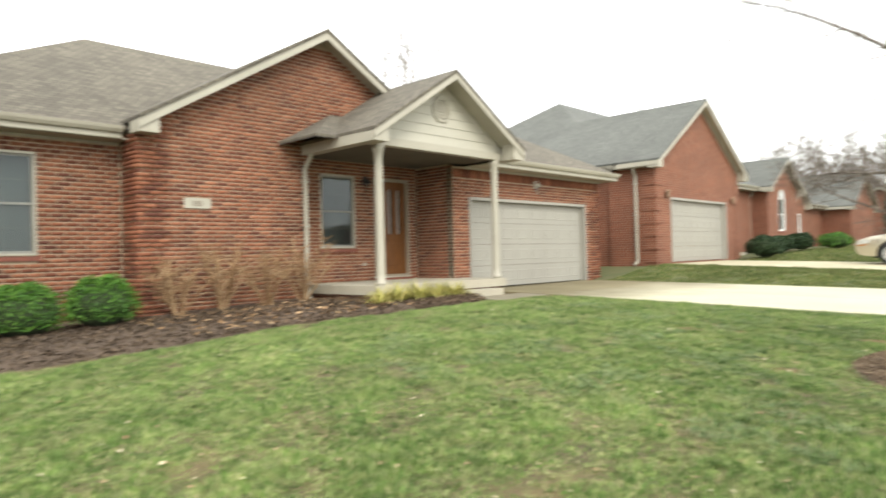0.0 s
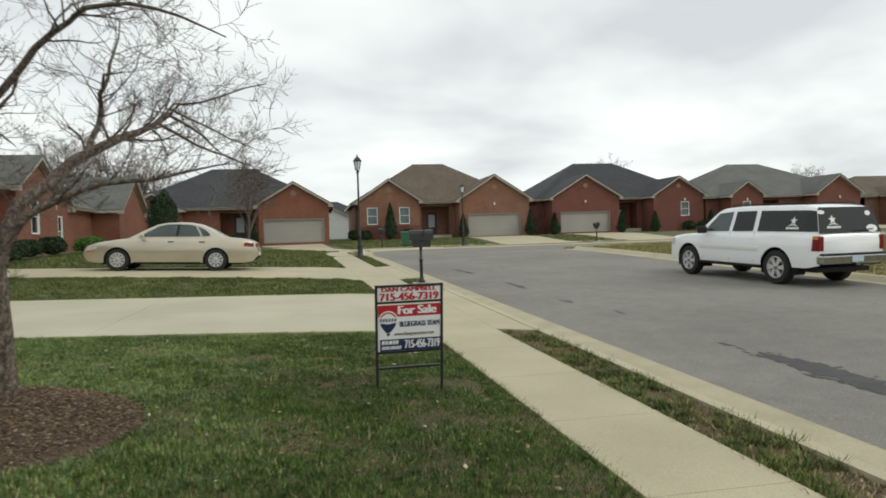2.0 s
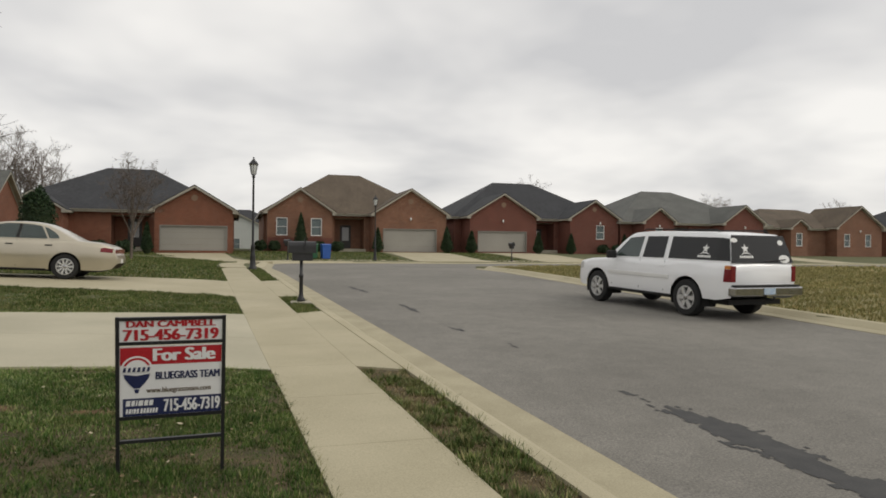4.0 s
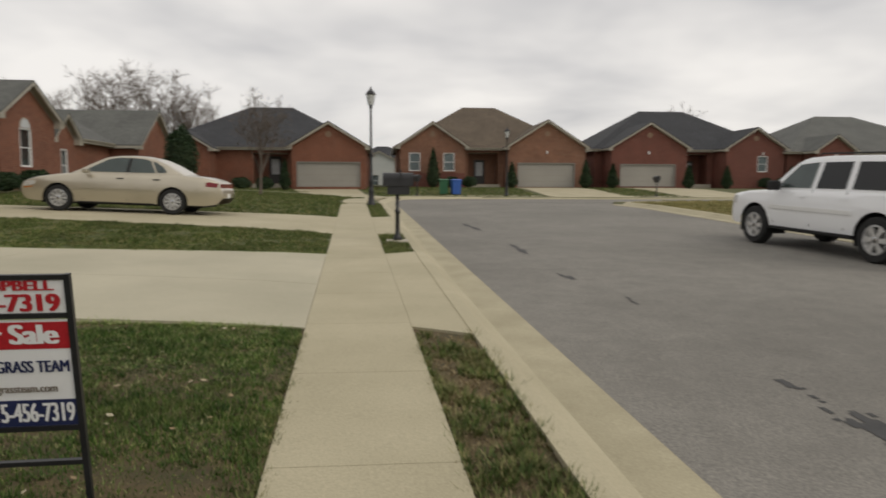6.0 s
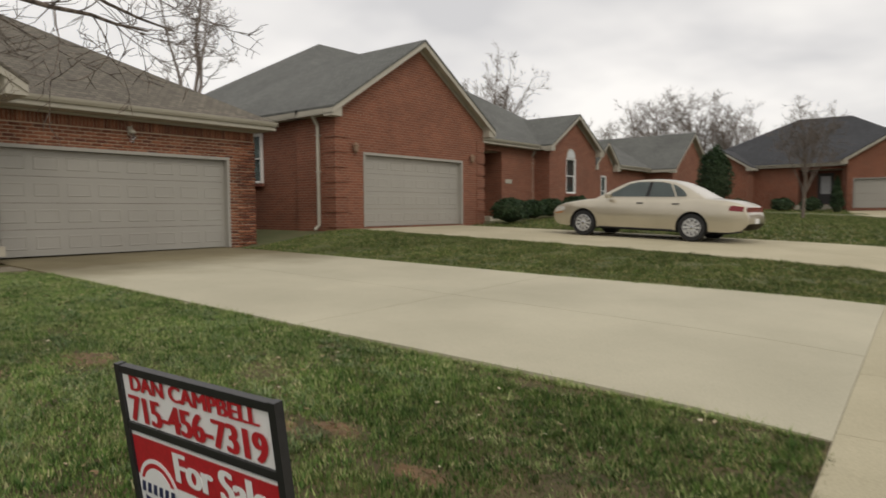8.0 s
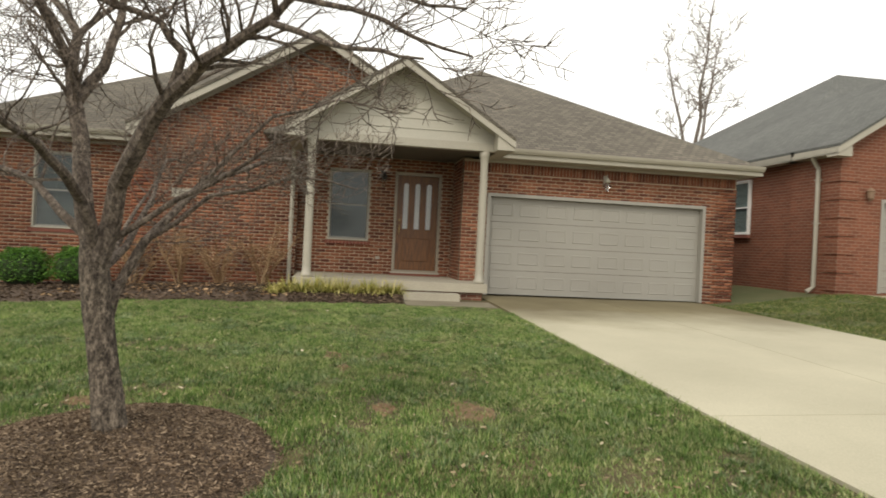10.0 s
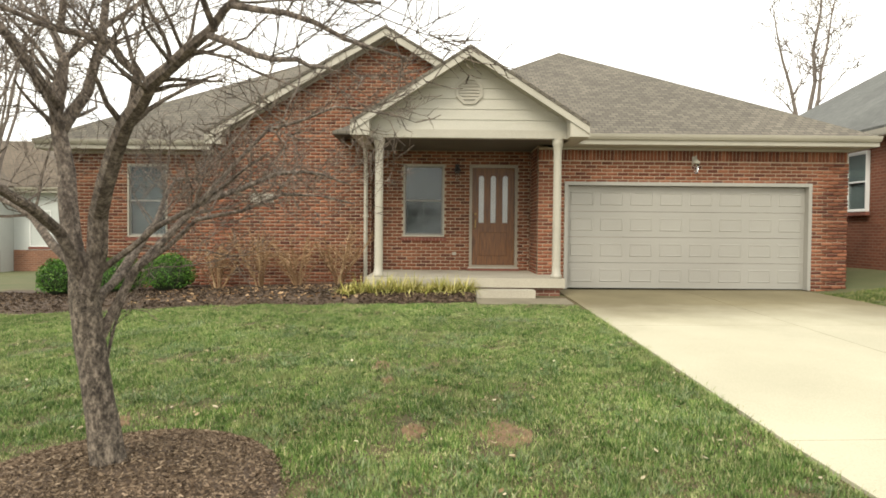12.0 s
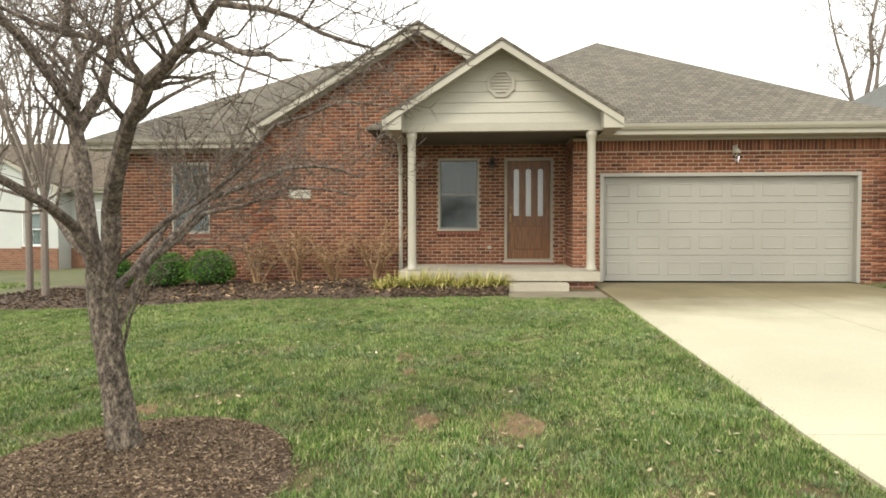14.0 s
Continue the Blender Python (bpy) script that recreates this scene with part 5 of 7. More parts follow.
def loft(bm, xs, low, high, half, rows=7, lip=0.07, crown=0.02, across_n=6):
    """A body skin from section to section: up one flank, over the top and down the other."""
    rings = []
    for x in xs:
        zb, zt = low(x), high(x)
        zb = min(zb, zt - 0.02)
        flank = []
        for j in range(rows + 1):
            z = zb + (zt - 0.035 - zb) * j / rows
            flank.append((half(x, z), z))
        y0 = half(x, zt)
        flank.append((y0 - lip * 0.35, zt - 0.010))
        flank.append((y0 - lip, zt))
        top = [((y0 - lip) * (1 - 2 * k / across_n), zt + crown * (1 - (1 - 2 * k / across_n) ** 2)) for k in range(1, across_n)]
        rings.append([bm.verts.new((x, y, z)) for y, z in flank + top] + [bm.verts.new((x, -y, z)) for y, z in reversed(flank)])
    for a, b in zip(rings, rings[1:]):
        for k in range(len(a) - 1):
            bm.faces.new((a[k], a[k + 1], b[k + 1], b[k]))
    bm.faces.new(rings[0])
    bm.faces.new(rings[-1][::-1])


def stations(x0, x1, step, extra=()):
    return sorted(set([round(v, 3) for v in np.arange(x0, x1, step)] + [x1] + list(extra)))


def arched(base, wheels, r, zc):
    """The lower edge of a flank: the sill, lifted over the wheels."""
    def f(x):
        z = base(x)
        for c in wheels:
            d = r * r - (x - c) ** 2
            if d > 0:
                z = max(z, zc + math.sqrt(d))
        return z
    return f


def wheel_wells(parent, wheels, r, zc, y):
    for c in wheels:
        for s in (-1, 1):
            bm = bmesh.new()
            n = 18
            a = [bm.verts.new((c + r * math.cos(math.pi * k / n), s * (y - 0.012), zc + r * math.sin(math.pi * k / n))) for k in range(-2, n + 3)]
            b = [bm.verts.new((v.co.x, s * (y - 0.42), v.co.z)) for v in a]
            for k in range(len(a) - 1):
                bm.faces.new((a[k], a[k + 1], b[k + 1], b[k]))
            bm.faces.new(b)
            part("wheel_well", bm, SEAM, parent)


def wheel(parent, x, y, r, w, spokes):
    wh = new("wheel")
    wh.parent = parent
    wh.location = (x, y, r)
    s = 1 if y > 0 else -1
    def turned(bm):
        bmesh.ops.rotate(bm, verts=bm.verts, matrix=Matrix.Rotation(radians(-90 * s), 3, "X"))
    bm = bmesh.new()
    lathe(bm, [(r * 0.6, -w / 2), (r * 0.93, -w / 2), (r, -w / 2 + 0.04), (r, w / 2 - 0.04), (r * 0.93, w / 2), (r * 0.66, w / 2 + 0.004), (r * 0.62, w / 2 - 0.05)], 28)
    turned(bm)
    part("tyre", bm, RUBBER, wh, smooth=False)
    bm = bmesh.new()
    lathe(bm, [(r * 0.625, w / 2 - 0.06), (r * 0.655, w / 2 - 0.006), (r * 0.60, w / 2 - 0.002), (r * 0.56, w / 2 - 0.05)], 28)
    for k in range(spokes):
        a = 2 * math.pi * k / spokes
        d, t = Vector((math.cos(a), math.sin(a), 0)), Vector((-math.sin(a), math.cos(a), 0))
        sw = r * (0.62 / spokes) * 1.3
        p = [d * r * 0.12 + t * sw * 0.6, d * r * 0.60 + t * sw, d * r * 0.60 - t * sw, d * r * 0.12 - t * sw * 0.6]
        prism(bm, [(q.x, q.y, w / 2 - 0.045) for q in p], (0, 0, 0.032))
    turned(bm)
    part("rim", bm, ALLOY, wh)
    bm = bmesh.new()
    lathe(bm, [(r * 0.15, w / 2 - 0.05), (r * 0.14, w / 2 - 0.005), (r * 0.05, w / 2 + 0.004)], 14)
    turned(bm)
    part("hub_cap", bm, CHROME, wh)
    bm = bmesh.new()
    lathe(bm, [(r * 0.6, w / 2 - 0.10), (r * 0.6, w / 2 - 0.09)], 20)
    turned(bm)
    part("brake_backing", bm, SEAM, wh)


def pane(parent, name, mat, pts, half, label=""):
    """A side window: glass over an added flat sheet, the cabin's dimness put into its colour."""
    sheet(parent, name + "_lining", SEAM if mat is TINT else CABIN, pts, half, 0.007)
    sheet(parent, name, mat, pts, half, 0.012, label=label)


def sheet(parent, name, mat, pts, half, off=0.006, sides=(-1, 1), label="", depth=0.004):
    """A flat piece fitted to both flanks: pts in side view."""
    for s in sides:
        bm = bmesh.new()
        out = [bm.verts.new((x, s * (half(x, z) + off), z)) for x, z in pts]
        back = [bm.verts.new((x, s * (half(x, z) + off - depth), z)) for x, z in pts]
        bm.faces.new(out)
        bm.faces.new(back[::-1])
        for k in range(len(pts)):
            j = (k + 1) % len(pts)
            bm.faces.new((out[k], back[k], back[j], out[j]))
        bmesh.ops.triangulate(bm, faces=[f for f in bm.faces if len(f.verts) > 4])
        part(name, bm, mat, parent, label)


def across(parent, name, mat, a, b, wa, wb, half, off=0.012, label="", corner=0.0):
    """A pane between the side-view points a and b, spanning the car's width."""
    n = Vector((-(b[1] - a[1]), 0, b[0] - a[0])).normalized() * off
    if n.z < 0:
        n = -n
    bm = bmesh.new()
    pts = [(a[0], -wa, a[1]), (a[0], wa, a[1]), (b[0], wb, b[1]), (b[0], -wb, b[1])]
    prism(bm, [Vector(p) + n for p in pts], -n * 0.4)
    # Added sheet under the glass, coloured as the dim cabin.
    lining = bmesh.new()
    prism(lining, [Vector(p) + n * 0.5 for p in pts], -n * 0.4)
    part(name + "_lining", lining, CABIN, parent)
    return part(name, bm, mat, parent, label)


def sedan(m):
    paint = car_paint("champagne_metallic", (0.46, 0.415, 0.325), (0.53, 0.48, 0.38), 0.6)
    c = thing("sedan", m, "gold-beige four-door sedan parked on the concrete driveway", "car")
    fw, rw, r = 1.0, 3.85, 0.335
    def half(x, z):
        h = 0.925 - 0.05 * max(0.0, (0.55 - z) / 0.3) - 0.10 * max(0.0, (z - 0.72) / 0.33) ** 1.5
        t = max(0.0, (0.95 - x) / 0.95, (x - 4.2) / 0.88)
        return h * (1 - 0.24 * t ** 2.2)
    def cab(x, z):
        return 0.815 - 0.47 * (z - 1.0)
    sill = span([(0.0, 0.50), (0.04, 0.38), (0.15, 0.28), (0.4, 0.25), (4.7, 0.25), (4.95, 0.30), (5.09, 0.46)])
    top = span([(0.0, 0.60), (0.04, 0.68), (0.14, 0.755), (0.45, 0.85), (0.95, 0.935), (1.38, 0.985), (1.6, 1.0), (2.6, 1.02), (3.6, 1.03), (4.15, 1.025), (4.6, 0.99), (4.88, 0.93), (4.99, 0.87), (5.03, 0.75), (5.09, 0.62)])
    edges = [w + 0.385 * math.cos(radians(a)) for w in (fw, rw) for a in range(0, 181, 12)]
    bm = bmesh.new()
    loft(bm, stations(0.0, 5.09, 0.11, edges + [0.04, 0.14, 4.99, 5.03]), arched(sill, (fw, rw), 0.385, 0.33), top, half)
    part("body", bm, paint, c, smooth=True)
    bm = bmesh.new()
    roof = span([(1.30, 1.0), (1.45, 1.06), (1.75, 1.235), (2.10, 1.405), (2.35, 1.455), (2.75, 1.475), (3.05, 1.465), (3.34, 1.415), (3.64, 1.29), (3.93, 1.125), (4.14, 1.02)])
    loft(bm, stations(1.32, 4.14, 0.1), lambda x: 0.97, roof, cab, 6, 0.06, 0.025)
    part("cabin", bm, paint, c, smooth=True)
    wheel_wells(c, (fw, rw), 0.382, 0.33, 0.91)
    pane(c, "front_side_window", CAR_GLASS, [(1.58, 1.03), (2.16, 1.36), (2.42, 1.415), (2.70, 1.42), (2.66, 1.045)], cab)
    pane(c, "rear_side_window", CAR_GLASS, [(2.74, 1.045), (2.78, 1.42), (3.02, 1.41), (3.22, 1.375), (3.40, 1.055)], cab)
    pane(c, "quarter_window", CAR_GLASS, [(3.44, 1.06), (3.28, 1.365), (3.40, 1.32), (3.56, 1.22), (3.66, 1.12), (3.66, 1.07)], cab)
    pane(c, "door_pillar", SEAM, [(2.655, 1.046), (2.70, 1.418), (2.775, 1.418), (2.735, 1.046)], cab)
    across(c, "windscreen", CAR_GLASS, (1.47, 1.06), (2.09, 1.395), 0.70, 0.56, cab)
    across(c, "rear_window", CAR_GLASS, (3.92, 1.125), (3.35, 1.405), 0.66, 0.54, cab)
    for x in (1.62, 2.70, 3.52):
        sheet(c, "door_seam", SEAM, [(x - 0.004, 0.32), (x + 0.004, 0.32), (x + 0.004, 1.0), (x - 0.004, 1.0)], half, 0.008)
    sheet(c, "side_moulding", paint, [(1.5, 0.60), (3.4, 0.615), (3.4, 0.655), (1.5, 0.64)], half, 0.016, depth=0.02)
    sheet(c, "sill", SEAM, [(1.45, 0.235), (3.4, 0.235), (3.4, 0.27), (1.45, 0.27)], half, 0.0)
    for x in (2.45, 3.36):
        sheet(c, "door_handle", SEAM, [(x, 0.865), (x + 0.17, 0.87), (x + 0.17, 0.90), (x, 0.895)], half, 0.012, depth=0.02)
    sheet(c, "tail_light", TAIL, [(4.68, 0.755), (4.97, 0.74), (4.985, 0.85), (4.76, 0.88), (4.69, 0.85)], half, 0.012, depth=0.02, label="red tail lamp")
    sheet(c, "headlight", LENS, [(0.07, 0.60), (0.42, 0.66), (0.42, 0.76), (0.13, 0.72)], half, 0.010, depth=0.02)
    sheet(c, "side_marker", AMBER, [(0.10, 0.55), (0.35, 0.585), (0.35, 0.61), (0.10, 0.58)], half, 0.010, depth=0.02)
    bm = bmesh.new()
    box(bm, 5.03, 5.05, -0.68, 0.68, 0.73, 0.84)
    part("light_bar", bm, TAIL, c)
    bm = bmesh.new()
    box(bm, 5.085, 5.10, -0.16, 0.16, 0.46, 0.58)
    part("number_plate", bm, WHITE, c)
    bm = bmesh.new()
    box(bm, 0.5, 4.6, -0.7, 0.7, 0.2, 0.26)
    part("underbody", bm, SEAM, c)
    for s in (-1, 1):
        bm = bmesh.new()
        box(bm, 1.66, 1.80, s * 0.98 - 0.09, s * 0.98 + 0.09, 0.99, 1.11)
        bevel(bm, 0.03, 2)
        part("wing_mirror", bm, paint, c)
        for x in (fw, rw):
            wheel(c, x, s * 0.80, r, 0.20, 10)
    return c


def suv(m):
    paint = car_paint("white_gloss_paint", (0.82, 0.83, 0.84), (0.86, 0.87, 0.88), 0.0)
    c = thing("large_suv", m, "white full-size SUV with tinted rear glass parked at the kerb", "car")
    fw, rw, r = 0.98, 4.28, 0.42
    def half(x, z):
        h = 0.985 - 0.04 * max(0.0, (0.6 - z) / 0.3) - 0.05 * max(0.0, (z - 0.95) / 0.3)
        t = max(0.0, (0.7 - x) / 0.7, (x - 5.2) / 0.37)
        return h * (1 - 0.13 * t ** 2.4)
    def cab(x, z):
        return 0.935 - 0.27 * (z - 1.2) - 0.06 * max(0.0, (x - 5.1) / 0.4)
    sill = span([(0.0, 0.56), (0.05, 0.46), (0.2, 0.42), (5.2, 0.45), (5.50, 0.52), (5.52, 0.6)])
    top = span([(0.0, 0.74), (0.02, 0.80), (0.05, 1.02), (0.14, 1.10), (0.6, 1.17), (1.30, 1.215), (1.5, 1.25), (3.5, 1.27), (5.44, 1.27), (5.50, 1.22), (5.52, 1.1)])
    edges = [w + 0.50 * math.cos(radians(a)) for w in (fw, rw) for a in range(0, 181, 12)]
    bm = bmesh.new()
    loft(bm, stations(0.0, 5.52, 0.12, edges + [0.02, 0.05, 0.14, 5.44, 5.50]), arched(sill, (fw, rw), 0.50, 0.42), top, half, lip=0.09)
    part("body", bm, paint, c, smooth=True)
    bm = bmesh.new()
    roof = span([(1.28, 1.22), (1.40, 1.29), (1.70, 1.56), (1.98, 1.80), (2.2, 1.90), (2.7, 1.935), (4.8, 1.93), (5.18, 1.90), (5.30, 1.84), (5.46, 1.30)])
    loft(bm, stations(1.30, 5.46, 0.12, [5.18, 5.30]), lambda x: 1.20, roof, cab, 6, 0.08, 0.02)
    part("cabin", bm, paint, c, smooth=True)
    wheel_wells(c, (fw, rw), 0.496, 0.42, 0.97)
    pane(c, "front_side_window", CAR_GLASS, [(1.60, 1.275), (2.10, 1.76), (2.62, 1.81), (2.58, 1.29)], cab)
    pane(c, "rear_side_window", TINT, [(2.72, 1.29), (2.76, 1.81), (3.46, 1.82), (3.46, 1.30)], cab)
    pane(c, "quarter_window", TINT, [(3.62, 1.30), (3.62, 1.82), (5.10, 1.81), (5.10, 1.31)], cab, label="dark tinted glass with white decal")
    pane(c, "pillar_glass", TINT, [(5.103, 1.31), (5.103, 1.81), (5.285, 1.79), (5.43, 1.31)], cab)
    across(c, "windscreen", CAR_GLASS, (1.44, 1.29), (1.97, 1.78), 0.80, 0.68, cab)
    bm = bmesh.new()
    prism(bm, [(5.475, -0.88, 1.27), (5.475, 0.88, 1.27), (5.30, 0.745, 1.87), (5.30, -0.745, 1.87)], (0.02, 0, 0.004))
    part("rear_window", bm, TINT, c, "dark tinted tailgate glass with white decals")
    # white decals: a plain star over a bar
    def star(cx, cz, r, place, owner):
        bm = bmesh.new()
        pts = [(cx + (r if k % 2 == 0 else r * 0.42) * math.sin(radians(36 * k)), cz + (r if k % 2 == 0 else r * 0.42) * math.cos(radians(36 * k))) for k in range(10)]
        f = bm.faces.new([bm.verts.new(place(a, b)) for a, b in pts])
        bmesh.ops.triangulate(bm, faces=[f])
        part("decal_star", bm, WHITE, owner)
        for k in range(7):
            a = cx - 0.19 + 0.056 * k
            bm = bmesh.new()
            bm.faces.new([bm.verts.new(place(u, w)) for u, w in ((a, cz - 0.20), (a + 0.044, cz - 0.20), (a + 0.044, cz - 0.15), (a, cz - 0.15))])
            part("decal_mark", bm, WHITE, owner)
        bm = bmesh.new()
        arc1 = [(cx + 0.15 * math.cos(radians(a)), cz - 0.16 + 0.08 * math.sin(radians(a))) for a in range(20, 161, 20)]
        arc2 = [(cx + 0.15 * math.cos(radians(a)), cz - 0.16 + 0.055 * math.sin(radians(a))) for a in range(160, 19, -20)]
        f = bm.faces.new([bm.verts.new(place(u, w)) for u, w in arc1 + arc2])
        bmesh.ops.triangulate(bm, faces=[f])
        part("decal_swoosh", bm, WHITE, owner)
    star(4.72, 1.56, 0.11, lambda a, z: (a, -(cab(a, z) + 0.014), z), c)
    star(4.72, 1.56, 0.11, lambda a, z: (a, cab(a, z) + 0.014, z), c)
    rear = lambda a, z: (5.475 - 0.175 * (z - 1.27) / 0.6 + 0.027, a, z)
    star(-0.45, 1.58, 0.11, rear, c)
    for a, b, w, h in ((-0.72, 1.76, 0.10, 0.05), (0.62, 1.36, 0.16, 0.09), (0.60, 1.72, 0.08, 0.06)):
        bm = bmesh.new()
        f = bm.faces.new([bm.verts.new(rear(a + w * math.cos(radians(30 * k)), b + h * math.sin(radians(30 * k)))) for k in range(12)])
        part("decal", bm, WHITE, c)
    for x in (1.60, 2.66, 3.54):
        sheet(c, "door_seam", SEAM, [(x - 0.005, 0.52), (x + 0.005, 0.52), (x + 0.005, 1.26), (x - 0.005, 1.26)], half, 0.008)
    sheet(c, "side_moulding", WHITE, [(1.48, 0.82), (3.72, 0.82), (3.72, 0.90), (1.48, 0.90)], half, 0.018, depth=0.02)
    for x in (2.32, 3.36):
        sheet(c, "door_handle", paint, [(x, 1.09), (x + 0.2, 1.095), (x + 0.2, 1.135), (x, 1.13)], half, 0.016, depth=0.03)
    sheet(c, "tail_light", TAIL, [(5.36, 0.86), (5.52, 0.86), (5.50, 1.13), (5.36, 1.13)], half, 0.014, depth=0.03, label="red tail lamp with amber top")
    sheet(c, "indicator_lens", AMBER, [(5.36, 1.135), (5.50, 1.135), (5.49, 1.21), (5.36, 1.21)], half, 0.014, depth=0.03)
    sheet(c, "headlight", LENS, [(0.08, 0.86), (0.30, 0.88), (0.30, 1.06), (0.12, 1.04)], half, 0.012, depth=0.03)
    sheet(c, "running_board", SEAM, [(1.5, 0.40), (3.76, 0.40), (3.76, 0.45), (1.5, 0.45)], half, 0.06, depth=0.16)
    for s in (-1, 1):
        bm = bmesh.new()
        box(bm, 5.50, 5.525, s * 0.86 - 0.06, s * 0.86 + 0.06, 0.86, 1.20)
        part("tail_light", bm, TAIL, c)
        bm = bmesh.new()
        tube(bm, [(2.5, s * 0.70, 1.94), (2.56, s * 0.70, 1.985), (4.9, s * 0.70, 1.985), (4.96, s * 0.70, 1.94)], 0.016, 6)
        part("roof_rail", bm, SEAM, c)
        bm = bmesh.new()
        box(bm, 1.66, 1.80, s * 1.10 - 0.12, s * 1.10 + 0.12, 1.22, 1.42)
        bevel(bm, 0.035, 2)
        part("wing_mirror", bm, SEAM, c)
        for x in (fw, rw):
            wheel(c, x, s * 0.86, r, 0.25, 6)
    bm = bmesh.new()
    box(bm, 5.50, 5.68, -0.98, 0.98, 0.56, 0.76)
    bevel(bm, 0.03, 2)
    part("rear_bumper", bm, CHROME, c, "chrome step bumper")
    bm = bmesh.new()
    box(bm, 5.50, 5.66, -0.9, 0.9, 0.765, 0.80)
    part("bumper_pad", bm, SEAM, c)
    bm = bmesh.new()
    box(bm, 5.682, 5.69, -0.16, 0.16, 0.60, 0.74)
    plate = part("number_plate", bm, speckled("plate_blue", (0.35, 0.48, 0.62), (0.55, 0.62, 0.68), 12, 60, 0.5, 0), c)
    bm = bmesh.new()
    tube(bm, [(5.50, 0.05, 1.31), (5.515, 0.35, 1.33), (5.51, 0.62, 1.35)], 0.012, 6)
    part("wiper", bm, SEAM, c)
    bm = bmesh.new()
    tube(bm, [(5.5, 0.0, 0.5), (5.78, 0.0, 0.5), (5.8, 0.0, 0.56)], 0.03, 8)
    part("tow_hitch", bm, SEAM, c)
    bm = bmesh.new()
    box(bm, 0.4, 5.3, -0.75, 0.75, 0.34, 0.45)
    part("underbody", bm, SEAM, c)
    bm = bmesh.new()
    box(bm, 0.02, 0.08, -0.6, 0.6, 0.80, 1.0)
    part("grille", bm, SEAM, c)
    return c


tilt = math.degrees(math.atan2(level(-3.9, 23.6) - level(-1.05, 23.6), 2.9))
sedan(pose(-4.88, 24.35, level(-3.9, 23.6) + 0.025 + 1.0 * math.tan(radians(tilt)), 0, tilt, 0) @ Matrix.Diagonal((0.955, 0.97, 0.965, 1)))
suv(pose(12.95, 21.15, along(21.2, STREET) - 0.10, 0, 1.9, -84) @ Matrix.Diagonal((0.968, 1, 0.957, 1)))


# ---- planting materials ----
def island_tones(name, stops, rough=0.85, patch=None):
    """Each blade, leaf or chip takes a tone of its own."""
    m, n, l, b = material(name, rough)
    g = n.new("ShaderNodeNewGeometry")
    oi = n.new("ShaderNodeObjectInfo")
    ad = n.new("ShaderNodeMath")
    ad.operation = "ADD"
    l.new(g.outputs["Random Per Island"], ad.inputs[0])
    l.new(oi.outputs["Random"], ad.inputs[1])
    fr = n.new("ShaderNodeMath")
    fr.operation = "FRACT"
    l.new(ad.outputs[0], fr.inputs[0])
    c = ramp(n, l, fr.outputs[0], stops)
    broad = noise_tex(n, l, 0.7, 4.0)
    t = ramp(n, l, broad.outputs["Fac"], [(0.3, (0.72, 0.74, 0.7)), (0.7, (1.22, 1.2, 1.15))])
    base = mix(n, l, c.outputs[0], t.outputs[0], 1.0, "MULTIPLY")
    if patch:
        tuft = noise_tex(n, l, 8.0, 3.0, 0.6)
        k = ramp(n, l, tuft.outputs["Fac"], [(0.34, (0.52, 0.60, 0.5)), (0.5, (1.0, 1.0, 1.0)), (0.66, (1.4, 1.34, 1.3))])
        base = mix(n, l, base, k.outputs[0], 1.0, "MULTIPLY")
    if patch:
        spot = noise_tex(n, l, 2.6, 5.0, 0.65)
        f = ramp(n, l, spot.outputs["Fac"], [(0.52, (0, 0, 0)), (0.70, (0.55, 0.55, 0.55))])
        base = mix(n, l, base, patch, f.outputs[0])
    l.new(base, b.inputs["Base Color"])
    b.inputs["Specular IOR Level"].default_value = 0.25
    return m


GRASS = island_tones("lawn_grass", [(0.0, (0.026, 0.062, 0.012)), (0.35, (0.052, 0.112, 0.021)), (0.68, (0.092, 0.16, 0.034)), (0.88, (0.17, 0.215, 0.068)), (1.0, (0.36, 0.32, 0.17))], 0.7, (0.17, 0.19, 0.065))
# Lighter copy of the lawn colour; the brighter exposure house-side is painted in.
GRASS_LIGHTENED = island_tones("lightened_lawn_grass", [(0.0, (0.06, 0.125, 0.03)), (0.35, (0.115, 0.205, 0.05)), (0.65, (0.18, 0.265, 0.078)), (0.86, (0.29, 0.335, 0.135)), (1.0, (0.52, 0.46, 0.30))], 0.7, (0.33, 0.33, 0.16))
OLIVE = island_tones("olive_winter_grass", [(0.0, (0.042, 0.078, 0.018)), (0.4, (0.085, 0.128, 0.032)), (0.75, (0.14, 0.17, 0.055)), (1.0, (0.34, 0.29, 0.15))], 0.75, (0.25, 0.22, 0.10))
TUFT = island_tones("coarse_grass_tuft", [(0.0, (0.022, 0.058, 0.011)), (0.5, (0.046, 0.10, 0.02)), (0.85, (0.10, 0.165, 0.04)), (1.0, (0.42, 0.36, 0.2))], 0.7)
BLUE_TUFT = island_tones("blue_green_fescue", [(0.0, (0.07, 0.13, 0.05)), (0.5, (0.15, 0.215, 0.095)), (1.0, (0.32, 0.36, 0.21))], 0.7)
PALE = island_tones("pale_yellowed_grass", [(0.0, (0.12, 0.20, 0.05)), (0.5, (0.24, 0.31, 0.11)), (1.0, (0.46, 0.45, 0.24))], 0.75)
STRAW = island_tones("dry_straw", [(0.0, (0.16, 0.12, 0.065)), (0.6, (0.30, 0.235, 0.13)), (1.0, (0.46, 0.38, 0.24))], 0.85)
